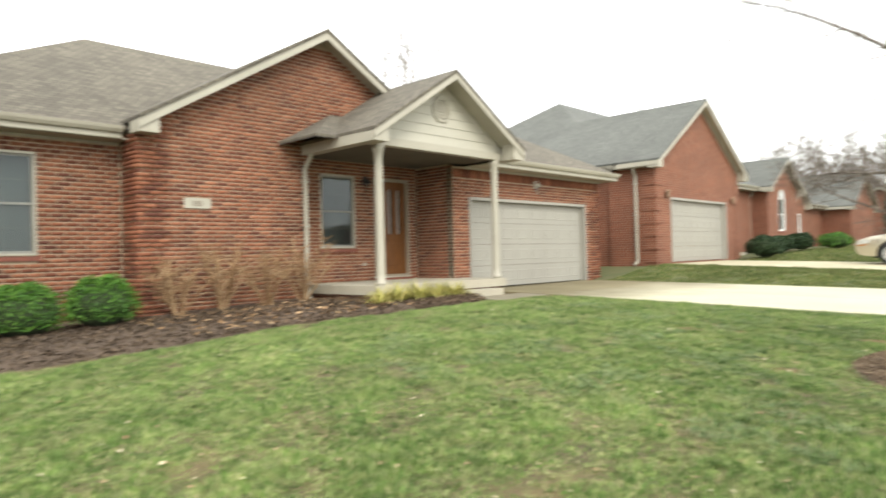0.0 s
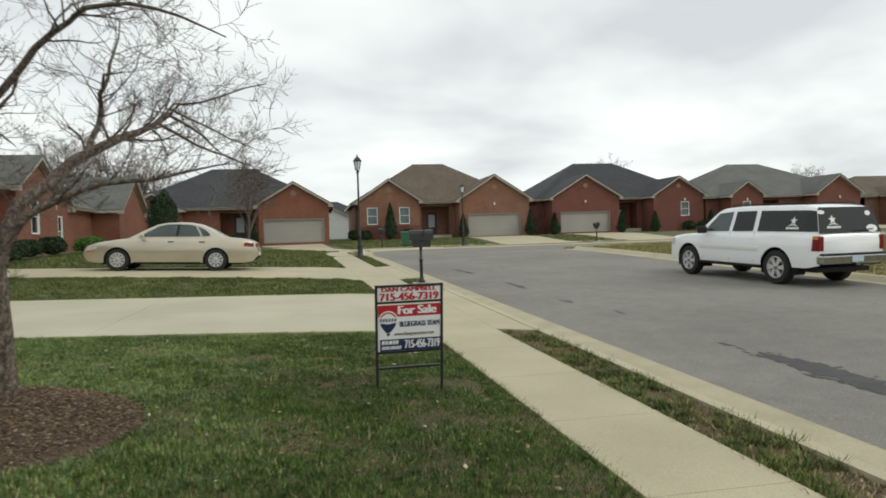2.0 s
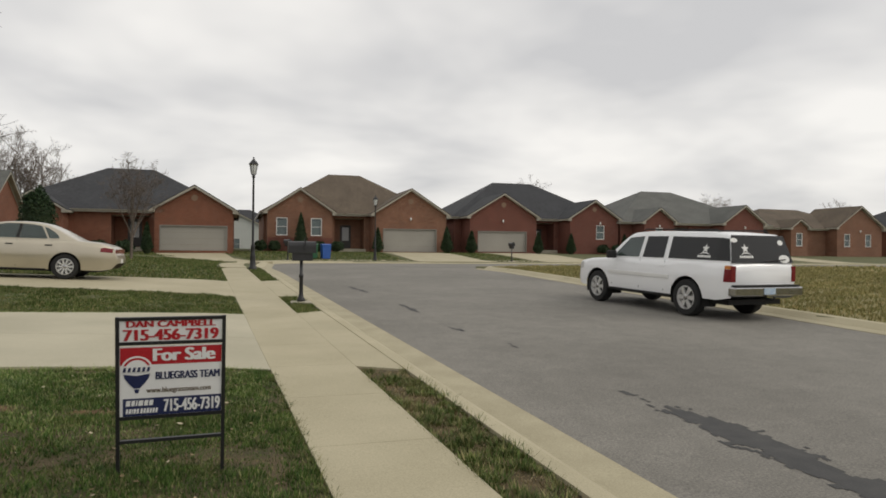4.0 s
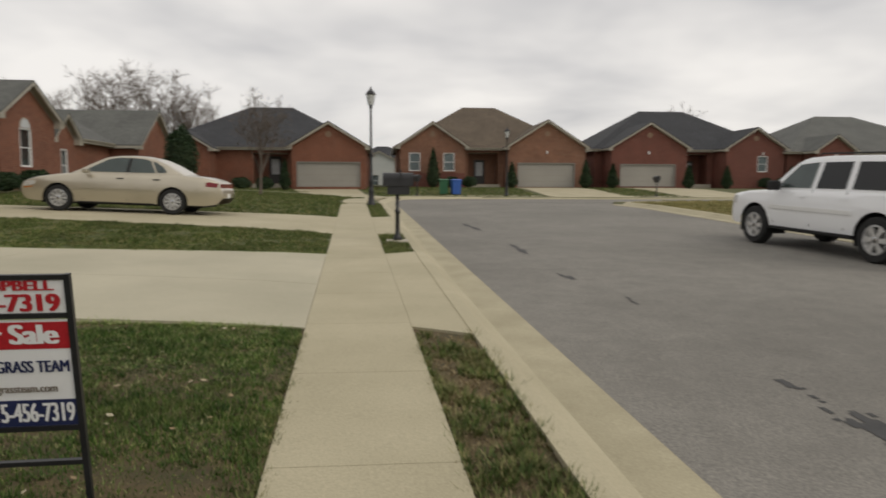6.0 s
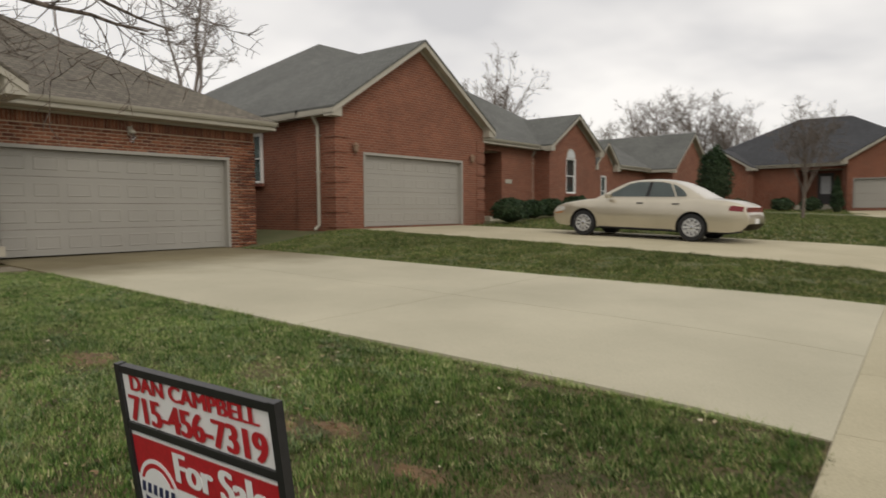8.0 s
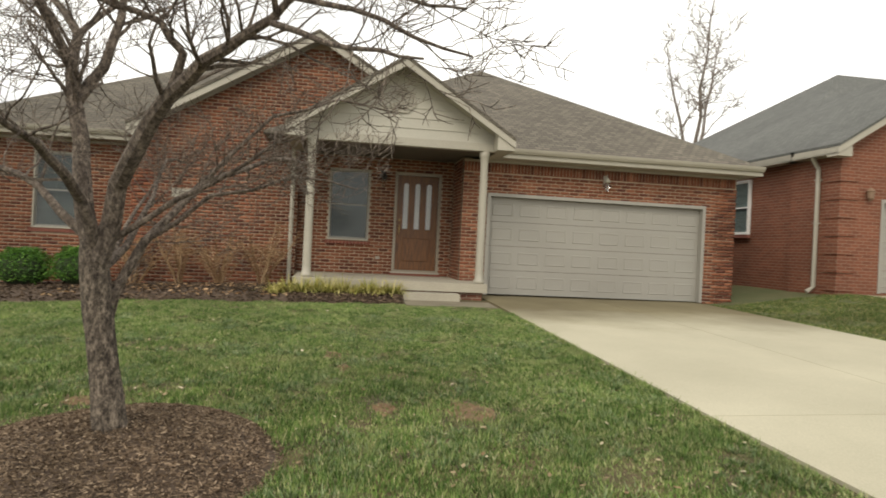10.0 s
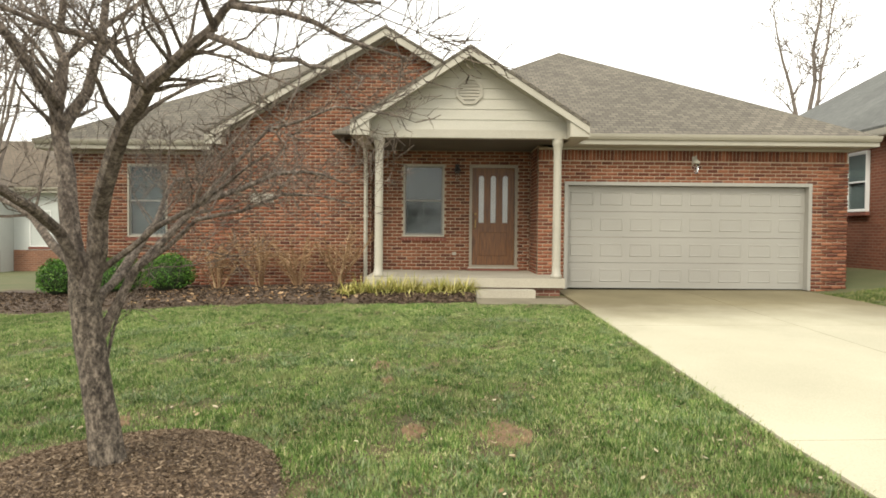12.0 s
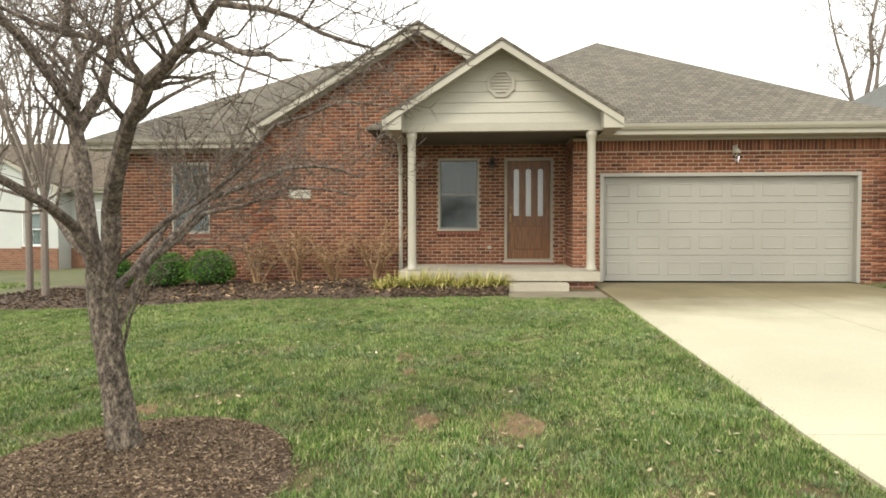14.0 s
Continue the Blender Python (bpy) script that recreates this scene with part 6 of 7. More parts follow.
DRY_GRASS = island_tones("dormant_grass", [(0.0, (0.15, 0.165, 0.055)), (0.5, (0.27, 0.24, 0.10)), (1.0, (0.40, 0.33, 0.17))], 0.85)
BOXWOOD = island_tones("boxwood_leaf", [(0.0, (0.035, 0.10, 0.015)), (0.6, (0.07, 0.175, 0.025)), (1.0, (0.14, 0.27, 0.045))], 0.5)
DARK_LEAF = island_tones("dark_evergreen", [(0.0, (0.012, 0.03, 0.012)), (0.7, (0.028, 0.055, 0.022)), (1.0, (0.05, 0.08, 0.03))], 0.6)
LIRIOPE = island_tones("variegated_blade", [(0.0, (0.16, 0.20, 0.04)), (0.5, (0.44, 0.40, 0.11)), (1.0, (0.68, 0.58, 0.26))], 0.6)
CANE = island_tones("dead_cane", [(0.0, (0.15, 0.085, 0.045)), (0.6, (0.31, 0.19, 0.105)), (1.0, (0.46, 0.32, 0.20))], 0.85)
LITTER = island_tones("leaf_litter", [(0.0, (0.20, 0.13, 0.07)), (0.6, (0.34, 0.26, 0.16)), (1.0, (0.6, 0.53, 0.40))], 0.8)
CHIP = island_tones("bark_chip", [(0.0, (0.09, 0.062, 0.042)), (0.6, (0.19, 0.135, 0.095)), (1.0, (0.36, 0.27, 0.195))], 0.9)
TWIG = bark("grey_brown_twig", (0.056, 0.041, 0.032), (0.22, 0.178, 0.143))
DARK_CHIP = island_tones("dark_bark_chip", [(0.0, (0.035, 0.024, 0.017)), (0.6, (0.08, 0.055, 0.038)), (1.0, (0.19, 0.135, 0.095))], 0.9)
FAR_TWIG = speckled("far_grey_twig", (0.16, 0.13, 0.11), (0.24, 0.20, 0.17), 2, 20, 0.9, 0)
# Dark core colour: the shade inside shrub and conifer crowns is painted in.
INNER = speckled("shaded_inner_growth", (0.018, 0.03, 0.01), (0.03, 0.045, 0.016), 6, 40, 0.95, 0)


def mesh_from(name, verts, faces, mat, parent=None):
    """A mesh straight from arrays of places and equal-sized faces."""
    me = bpy.data.meshes.new(name)
    k = faces.shape[1]
    me.vertices.add(len(verts))
    me.vertices.foreach_set("co", np.ascontiguousarray(verts, dtype=np.float32).ravel())
    me.loops.add(faces.size)
    me.loops.foreach_set("vertex_index", np.ascontiguousarray(faces, dtype=np.int32).ravel())
    me.polygons.add(len(faces))
    me.polygons.foreach_set("loop_start", np.arange(0, faces.size, k, dtype=np.int32))
    me.update(calc_edges=True)
    me.materials.append(mat)
    ob = new(name, me)
    ob.parent = parent
    return ob


# ---- grass ----
BARE = [(-1.5, 10.35, 0.5, 0.3), (-1.6, 9.7, 0.28, 0.17), (-3.6, 9.3, 0.3, 0.16), (-3.0, 9.4, 0.2, 0.13), (0.75, 10.45, 0.36, 0.17), (1.85, 10.5, 0.3, 0.16), (1.1, 10.65, 0.3, 0.12), (2.6, 7.2, 0.15, 0.25), (1.4, 12.15, 0.8, 0.11), (3.22, 9.0, 0.07, 0.5), (-1.9, 7.4, 0.26, 0.2)]


def tone_noise(x, y, scale, seed):
    """Cheap smooth noise from a few waves."""
    rng = np.random.default_rng(seed)
    out = np.zeros_like(x)
    for k in range(7):
        a, f = rng.uniform(0, 2 * np.pi), scale * rng.uniform(0.5, 2.2)
        out += np.sin((x * np.cos(a) + y * np.sin(a)) * f + rng.uniform(0, 6.28))
    return out / 7 ** 0.5


def in_any_slab(x, y):
    wx = np.where(y < 33, 3.34 - 0.046 * (y - 12.5), 2.6)
    kx = 5.54 - 0.044 * (y - 12.5)
    pave = (x > wx - 0.02) & (x < wx + 1.0) & (y < 34.4)
    flare = lambda w: np.clip((x + 1.0) / (wx + 1.0), 0, 1) ** 2 * w
    one = (y > 12.18 + flare(0.2)) & (y < 17.22 + flare(0.42)) & (x > -10.3) & (x < kx - 0.62)
    two = (y > 20.73 + flare(0.3)) & (y < 25.42 + flare(0.4)) & (x > -9.5) & (x < kx - 0.62)
    road = (x > kx - 0.69) & (x < ROAD_R + 0.68) & (y < 47)
    bed = (x < -7.98 - 0.08 * np.sin(y * 1.3)) & (y < 10.55) & (y > 0.4)
    link = (x < -7.85) & (y >= 10.55) & (y < 12.45)
    mound = ((x + 0.52) ** 2 + (y - 8.03) ** 2) < 0.93 ** 2
    house = (x < -10.0) & (y > 1) & (y < 18.3)
    bend = ((x - 2.75) ** 2 < 0.36) & (y > 34) & (y < 42)
    rear = ((y > 49.0) & (y < 50.2) & (x > 5.5) & (x < 24.5)) | ((y > 47) & (((x > 14.5) & (x < 20.1)) | ((x > 24.3) & (x < 29.5)) | (abs(x - 3.0 + (y - 44) * 0.27) < 2.35)))
    return rear | pave | one | two | road | bed | link | mound | house | bend


def worn(x, y, rng):
    """True for most of what would grow on the lawn's bare brown spots."""
    out = np.zeros(len(x), bool)
    ragged = 0.45 * tone_noise(x, y, 9.0, 91)
    for bx, by, rx, ry in BARE:
        d = ((x - bx) / rx) ** 2 + ((y - by) / ry) ** 2 + ragged
        out |= (d < 1.8) & (rng.uniform(0, 1, len(x)) > 0.22 + np.clip(d, 0, 2) * 0.45)
    return out


def grass(name, label, x0, x1, y0, y1, density, height, mat, seed, width=0.006, keep=None):
    rng = np.random.default_rng(seed)
    n = int((x1 - x0) * (y1 - y0) * density)
    x, y = rng.uniform(x0, x1, n), rng.uniform(y0, y1, n)
    ok = ~in_any_slab(x, y)
    clump = tone_noise(x, y, 5.0, seed + 1)
    thin = rng.uniform(0, 1, n) < np.clip(0.84 + 0.30 * clump + 0.18 * tone_noise(x, y, 17.0, seed + 3), 0.66, 1.0)
    ok &= thin
    ok &= ~worn(x, y, rng)
    if keep is not None:
        ok &= keep(x, y)
    x, y, clump = x[ok], y[ok], clump[ok]
    n = len(x)
    z = level_np(x, y)
    h = height * rng.uniform(0.55, 1.25, n) * np.clip(1 + 0.35 * clump + 0.25 * tone_noise(x, y, 14.0, seed + 2), 0.4, 2.0)
    a = rng.uniform(0, 2 * np.pi, n)
    lean = rng.uniform(0.1, 0.9, n) * h
    b = a + rng.uniform(-1, 1, n)
    w = width * rng.uniform(0.6, 1.3, n)
    base = np.stack([x, y, z - 0.01], 1)
    side = np.stack([-np.sin(a), np.cos(a), np.zeros(n)], 1) * w[:, None]
    tip = base + np.stack([np.cos(b) * lean, np.sin(b) * lean, h + 0.01], 1)
    verts = np.empty((n * 3, 3))
    verts[0::3], verts[1::3], verts[2::3] = base - side, base + side, tip
    ob = mesh_from(name, verts, np.arange(n * 3).reshape(n, 3), mat)
    return tagged(ob, label, "grass", kind="stuff")


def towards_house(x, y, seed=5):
    """Where the lawn turns from deep green at the street to pale green at the house, its brightness put into the
    colour.
    """
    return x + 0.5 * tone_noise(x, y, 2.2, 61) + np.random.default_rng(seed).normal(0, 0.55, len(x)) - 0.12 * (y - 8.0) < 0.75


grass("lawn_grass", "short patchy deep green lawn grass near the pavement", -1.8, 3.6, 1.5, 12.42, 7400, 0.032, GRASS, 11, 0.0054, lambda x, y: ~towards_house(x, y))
grass("lawn_grass", "short lawn grass lightened to pale green, with thin brown spots, before the house", -8.3, 3.2, 1.5, 12.42, 7000, 0.032, GRASS_LIGHTENED, 9, 0.0056, towards_house)
grass("lawn_grass", "short green lawn grass towards the side yard", -9.6, 3.9, -1.5, 1.5, 2400, 0.04, GRASS_LIGHTENED, 10, 0.008)
grass("lawn_grass", "short green lawn grass beside the brick house", -14.0, 3.8, -9.0, -1.5, 500, 0.05, GRASS_LIGHTENED, 12, 0.014)
grass("lawn_grass", "green grass strip between the two driveways", -9.6, 3.3, 17.15, 21.1, 3000, 0.04, OLIVE, 13, 0.009)
grass("verge_grass", "coarse tufted grass on the narrow verge by the kerb", 4.2, 5.6, 0.0, 12.3, 2300, 0.036, OLIVE, 14, 0.006, lambda x, y: tone_noise(x, y, 7.0, 81) > -0.1)
grass("verge_grass", "small grass island around the mailbox footing", 3.8, 5.3, 17.5, 20.9, 3000, 0.055, OLIVE, 15, 0.008)
grass("verge_grass", "small grass island around the street lamp", 3.2, 4.6, 25.9, 33.4, 2000, 0.055, OLIVE, 16, 0.01)
grass("lawn_grass", "green front lawn of the neighbouring house", -9.0, 3.0, 25.4, 44.0, 420, 0.06, OLIVE, 17, 0.018)
grass("lawn_grass", "green lawn before the far brick houses", -14.0, 24.0, 48.2, 61.4, 130, 0.07, OLIVE, 18, 0.03)
grass("field_grass", "tan dormant grass on the open lot past the SUV", 15.2, 34.0, 4.0, 37.7, 260, 0.07, DRY_GRASS, 19, 0.022, lambda x, y: (x > 17.5) | (y < 35.5))
grass("field_grass", "tan dormant grass on the open lot past the SUV", 34.0, 70.0, 8.0, 37.7, 40, 0.09, DRY_GRASS, 20, 0.05)


def tufts(name, label, x, y, seed, mat, height=0.06, blades=16, spread=0.022, width=0.005):
    """Coarse clumps: blades fanning out of each centre."""
    rng = np.random.default_rng(seed)
    size = np.repeat(rng.uniform(0.6, 1.35, len(x)), blades)
    n = len(x) * blades
    a = rng.uniform(0, 2 * np.pi, n)
    out = np.abs(rng.normal(0, spread, n)) * size
    px, py = np.repeat(x, blades) + np.cos(a) * out, np.repeat(y, blades) + np.sin(a) * out
    h = height * rng.uniform(0.4, 1.15, n) * size
    lean = h * rng.uniform(0.2, 1.3, n)
    b = a + rng.uniform(-0.6, 0.6, n)
    base = np.stack([px, py, level_np(px, py) - 0.005], 1)
    side = np.stack([-np.sin(b), np.cos(b), np.zeros(n)], 1) * (width * rng.uniform(0.6, 1.2, n))[:, None]
    tip = base + np.stack([np.cos(b) * lean, np.sin(b) * lean, h], 1)
    verts = np.empty((n * 3, 3))
    verts[0::3], verts[1::3], verts[2::3] = base - side, base + side, tip
    tagged(mesh_from(name, verts, np.arange(n * 3).reshape(n, 3), mat), label, "grass", kind="stuff")


def scatter_tufts():
    rng = np.random.default_rng(77)
    x, y = rng.uniform(-7.2, 3.3, 9000), rng.uniform(1.6, 12.2, 9000)
    ok = ~in_any_slab(x, y) & (tone_noise(x, y, 3.5, 78) + rng.normal(0, 0.5, 9000) > 0.1) & ~worn(x, y, rng)
    tufts("grass_tufts", "darker coarse grass tufts scattered over the lawn", x[ok], y[ok], 79, TUFT, 0.05, 15)
    # ragged rims along the drive and the pavement
    y1 = rng.uniform(2.0, 12.2, 420)
    x1 = 3.34 - 0.046 * (y1 - 12.5) - np.abs(rng.normal(0.0, 0.025, 420)) + 0.005
    x2 = rng.uniform(-7.2, 3.2, 520)
    y2 = 12.20 + 0.2 * np.clip((x2 + 1) / 4.34, 0, 1) ** 2 - np.abs(rng.normal(0, 0.03, 520)) + 0.01
    y3 = rng.uniform(3.0, 12.0, 260)
    x3 = 3.34 - 0.046 * (y3 - 12.5) + 0.99 + np.abs(rng.normal(0, 0.02, 260))
    x4 = rng.uniform(-7.2, 3.2, 520)
    y4 = 17.22 + 0.42 * np.clip((x4 + 1) / 4.1, 0, 1) ** 2 + np.abs(rng.normal(0, 0.03, 520))
    tufts("edge_grass", "ragged grass tufts overhanging the concrete edges", np.concatenate([x1, x3]), np.concatenate([y1, y3]), 80, OLIVE, 0.05, 14)
    tufts("edge_grass", "yellowed grass tufts overhanging the driveway's edges", np.concatenate([x2, x4]), np.concatenate([y2, y4]), 87, PALE, 0.045, 14)
    x, y = rng.uniform(-6.5, 1.2, 13000), rng.uniform(5.0, 12.1, 13000)
    ok = ~in_any_slab(x, y) & (tone_noise(x, y, 4.5, 88) + 0.5 * tone_noise(x, y, 13.0, 90) > 0.35) & ~worn(x, y, rng)
    tufts("grass_tufts", "pale blue-green fescue clumps scattered over the lawn", x[ok], y[ok], 89, BLUE_TUFT, 0.048, 14, 0.03, 0.0045)
    n = 2100
    x, y = rng.uniform(4.2, 5.5, n), rng.uniform(0.5, 12.1, n)
    ok = ~in_any_slab(x, y) & (tone_noise(x, y, 7.0, 81) > -0.28)
    tufts("verge_tufts", "dark coarse grass clumps with bare soil between, on the verge", x[ok], y[ok], 82, OLIVE, 0.07, 26, 0.035, 0.006)
    n = 14000
    x, y = rng.uniform(4.2, 5.5, n), rng.uniform(0.5, 12.1, n)
    ok = ~in_any_slab(x, y)
    tufts("dry_straw", "short dry straw lying between the verge clumps", x[ok], y[ok], 83, STRAW, 0.03, 4, 0.03, 0.005)
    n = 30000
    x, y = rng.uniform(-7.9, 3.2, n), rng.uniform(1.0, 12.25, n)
    # Also brightens the house-side lawn by colour, besides the real yellowing by the drive.
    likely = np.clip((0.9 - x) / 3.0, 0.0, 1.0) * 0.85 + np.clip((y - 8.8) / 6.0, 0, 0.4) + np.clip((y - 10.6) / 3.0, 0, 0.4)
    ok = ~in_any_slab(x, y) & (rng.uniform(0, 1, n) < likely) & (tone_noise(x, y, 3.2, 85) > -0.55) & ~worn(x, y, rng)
    tufts("pale_grass", "pale yellowed grass clumps, also lightening the lawn towards the house and driveway", x[ok], y[ok], 86, PALE, 0.034, 13, 0.036, 0.0046)
    bx, by = [], []
    for cx, cy, rx, ry in BARE:
        bx.append(cx + rng.normal(0, rx * 0.6, 130))
        by.append(cy + rng.normal(0, ry * 0.6, 130))
    x, y = np.concatenate(bx), np.concatenate(by)
    ok = ~in_any_slab(x, y)
    tufts("dry_straw", "short dry straw on the lawn's bare brown spots", x[ok], y[ok], 84, STRAW, 0.012, 4, 0.02, 0.004)


def bare_patch(cx, cy, rx, ry, seed):
    """A low ragged sheet of crumbled brown soil where the grass has died."""
    rnd = random.Random(seed)
    bm = bmesh.new()
    rings = []
    for f in (0.35, 0.7, 1.0, 1.15):
        ring = []
        for k in range(28):
            a = 2 * math.pi * k / 28
            q = f * (0.9 + 0.28 * noise.noise((2.2 * math.cos(a) + seed, 2.2 * math.sin(a), 0.5)))
            x, y = cx + rx * q * math.cos(a), cy + ry * q * math.sin(a)
            ring.append(bm.verts.new((x, y, level(x, y) + (0.007 + rnd.uniform(-0.006, 0.008) if f < 0.9 else -0.002 if f < 1.1 else -0.03))))
        rings.append(ring)
    bm.faces.new(rings[0])
    for a, b in zip(rings, rings[1:]):
        for k in range(28):
            bm.faces.new((a[k], a[k - 1], b[k - 1], b[k]))
    me = bpy.data.meshes.new("bare_soil")
    bm.to_mesh(me)
    bm.free()
    me.materials.append(PATCH_SOIL)
    tagged(new("bare_soil", me), "bare reddish-brown soil where the lawn has worn away", "soil", kind="stuff")


PATCH_SOIL = speckled("reddish_brown_soil", (0.085, 0.055, 0.028), (0.25, 0.15, 0.08), 9, 60, 0.95, 1.0)
for k, (x, y, a, b) in enumerate(BARE):
    if k not in (7, 8, 9):
        bare_patch(x, y, a * 0.7, b * 0.66, 300 + k)


scatter_tufts()


def litter():
    rng = np.random.default_rng(3)
    n = 1300
    x, y = rng.uniform(-7.2, 3.2, n), rng.uniform(0.5, 12.3, n)
    ok = ~in_any_slab(x, y)
    x, y = x[ok], y[ok]
    n = len(x)
    c = np.stack([x, y, level_np(x, y) + rng.uniform(0.02, 0.04, n)], 1)
    a = rng.uniform(0, 6.28, n)
    s = rng.uniform(0.008, 0.028, n)[:, None]
    u = np.stack([np.cos(a), np.sin(a), rng.uniform(-0.4, 0.4, n)], 1) * s
    v = np.stack([-np.sin(a), np.cos(a), rng.uniform(-0.4, 0.4, n)], 1) * s * 0.6
    verts = np.empty((n * 4, 3))
    verts[0::4], verts[1::4], verts[2::4], verts[3::4] = c - u, c - v, c + u, c + v
    tagged(mesh_from("leaf_litter", verts, np.arange(n * 4).reshape(n, 4), LITTER), "pale dry leaf scraps scattered over the lawn", "leaves", kind="stuff")


litter()


# ---- mulch ----
def chips(x, y, z, seed, size=0.03, label="", name="mulch_chips", mat=None):
    rng = np.random.default_rng(seed)
    n = len(x)
    c = np.stack([x, y, z], 1)
    d = rng.normal(size=(n, 3)) * np.array([1, 1, 0.35])
    d /= np.linalg.norm(d, axis=1)[:, None]
    e = np.cross(d, rng.normal(size=(n, 3)))
    e /= np.linalg.norm(e, axis=1)[:, None]
    s = size * rng.uniform(0.5, 1.5, n)[:, None]
    u, v = d * s, e * s * 0.35
    verts = np.empty((n * 4, 3))
    verts[0::4], verts[1::4], verts[2::4], verts[3::4] = c - u - v, c + u - v, c + u + v, c - u + v
    return tagged(mesh_from(name, verts, np.arange(n * 4).reshape(n, 4), mat or CHIP), label, "mulch", kind="stuff")


def mound_height(x, y):
    d = np.sqrt((x + 0.52) ** 2 + (y - 8.03) ** 2) / (0.97 + 0.05 * np.sin(3 * np.arctan2(y - 8.03, x + 0.52)))
    return 0.25 * np.clip(1 - d ** 2, 0, 1) ** 0.8


def mulch_mound():
    bm = bmesh.new()
    rings = []
    for k in range(11):
        r = 1.08 * k / 10
        ring = []
        for j in range(36):
            a = 2 * math.pi * j / 36
            x, y = -0.52 + r * math.cos(a), 8.03 + r * math.sin(a)
            z = level(x, y) + float(mound_height(np.array(x), np.array(y))) + 0.018 * noise.noise((x * 7, y * 7, 0)) - (0.08 if k == 10 else 0)
            ring.append(bm.verts.new((x, y, z)))
        rings.append(ring)
    for a, b in zip(rings[1:], rings[2:]):
        for j in range(36):
            bm.faces.new((a[j], a[(j + 1) % 36], b[(j + 1) % 36], b[j]))
    bm.faces.new(rings[1])
    for v in rings[0]:
        bm.verts.remove(v)
    tagged(part("mulch_mound", bm, MULCH, None, smooth=True), "low round mound of brown bark mulch around the tree", "mulch", kind="structure")
    rng = np.random.default_rng(8)
    n = 30000
    r, a = 0.98 * np.sqrt(rng.uniform(0, 1, n)), rng.uniform(0, 6.28, n)
    x, y = -0.52 + r * np.cos(a), 8.03 + r * np.sin(a)
    chips(x, y, level_np(x, y) + mound_height(x, y) + rng.uniform(0.0, 0.022, n), 9, 0.009, "loose brown bark chips on the mound")


mulch_mound()


def mulch_bed():
    bm = bmesh.new()
    ys = np.linspace(0.3, 10.5, 42)
    rows = []
    for y in ys:
        row = []
        edge = -7.98 - 0.08 * math.sin(y * 1.3)
        back = -11.75 if y < 5.2 else -11.0 if y < 8.5 else -9.02 if y < 10.5 else -8.75
        for k in range(13):
            t = k / 12
            x = edge + (back - edge) * t
            lift = (0.10 if y < 10.5 else 0.03) * min(1.0, t * 4) - (0.05 if k == 0 else 0)
            row.append(bm.verts.new((x, y, level(x, y) + lift + 0.025 * noise.noise((x * 4, y * 4, 1)))))
        rows.append(row)
    for a, b in zip(rows, rows[1:]):
        for k in range(12):
            bm.faces.new((a[k], a[k + 1], b[k + 1], b[k]))
    tagged(part("planting_bed", bm, MULCH, None, smooth=True), "dark bark mulch bed along the brick front", "mulch", kind="structure")
    rng = np.random.default_rng(21)
    n = 12000
    y = rng.uniform(0.4, 10.5, n)
    t = rng.uniform(0.02, 0.75, n)
    edge = -7.98 - 0.08 * np.sin(y * 1.3)
    x = edge + (np.where(y < 5.2, -11.75, np.where(y < 8.5, -11.0, -9.02)) - edge) * t
    chips(x, y, level_np(x, y) + 0.10 * np.minimum(1, t * 4) + rng.uniform(0, 0.03, n), 22, 0.024, "loose dark bark chips in the bed", mat=DARK_CHIP)
    n = 420
    y = rng.uniform(4.6, 8.6, n)
    x = rng.uniform(-10.4, -7.9, n)
    chips(x, y, level_np(x, y) + 0.13, 23, 0.028, "fallen tan leaves lying in the bed", "fallen_leaves", CANE)


mulch_bed()


# ---- shrubs ----
def leafy(parent, name, centre, radii, n, size, mat, seed, shape="ball"):
    """Small leaves over an uneven crown."""
    rng = np.random.default_rng(seed)
    d = rng.normal(size=(n, 3))
    d /= np.linalg.norm(d, axis=1)[:, None]
    d[:, 2] = np.where(d[:, 2] < -0.55, -d[:, 2], d[:, 2])
    lump = 1 + 0.07 * np.sin(d[:, 0] * 7 + seed) + 0.06 * np.sin(d[:, 1] * 9 + d[:, 2] * 6)
    r = lump * rng.uniform(0.80, 1.04, n)
    p = d * r[:, None]
    if shape == "cone":
        h = rng.uniform(0, 1, n) ** 1.25
        a = rng.uniform(0, 6.28, n)
        wide = np.clip(np.minimum(h * 6, 1) * (1 - h) ** 0.75 * 1.1, 0.02, 1) * rng.uniform(0.75, 1.08, n) * (1 + 0.1 * np.sin(a * 5 + h * 9))
        p = np.stack([np.cos(a) * wide, np.sin(a) * wide, h], 1)
    c = p * np.array(radii) + np.array(centre)
    u = rng.normal(size=(n, 3))
    u /= np.linalg.norm(u, axis=1)[:, None]
    v = np.cross(u, rng.normal(size=(n, 3)))
    v /= np.linalg.norm(v, axis=1)[:, None]
    s = size * rng.uniform(0.6, 1.4, n)[:, None]
    verts = np.empty((n * 4, 3))
    verts[0::4], verts[1::4], verts[2::4], verts[3::4] = c - u * s, c - v * s * 0.6, c + u * s, c + v * s * 0.6
    return mesh_from(name, verts, np.arange(n * 4).reshape(n, 4), mat, parent)


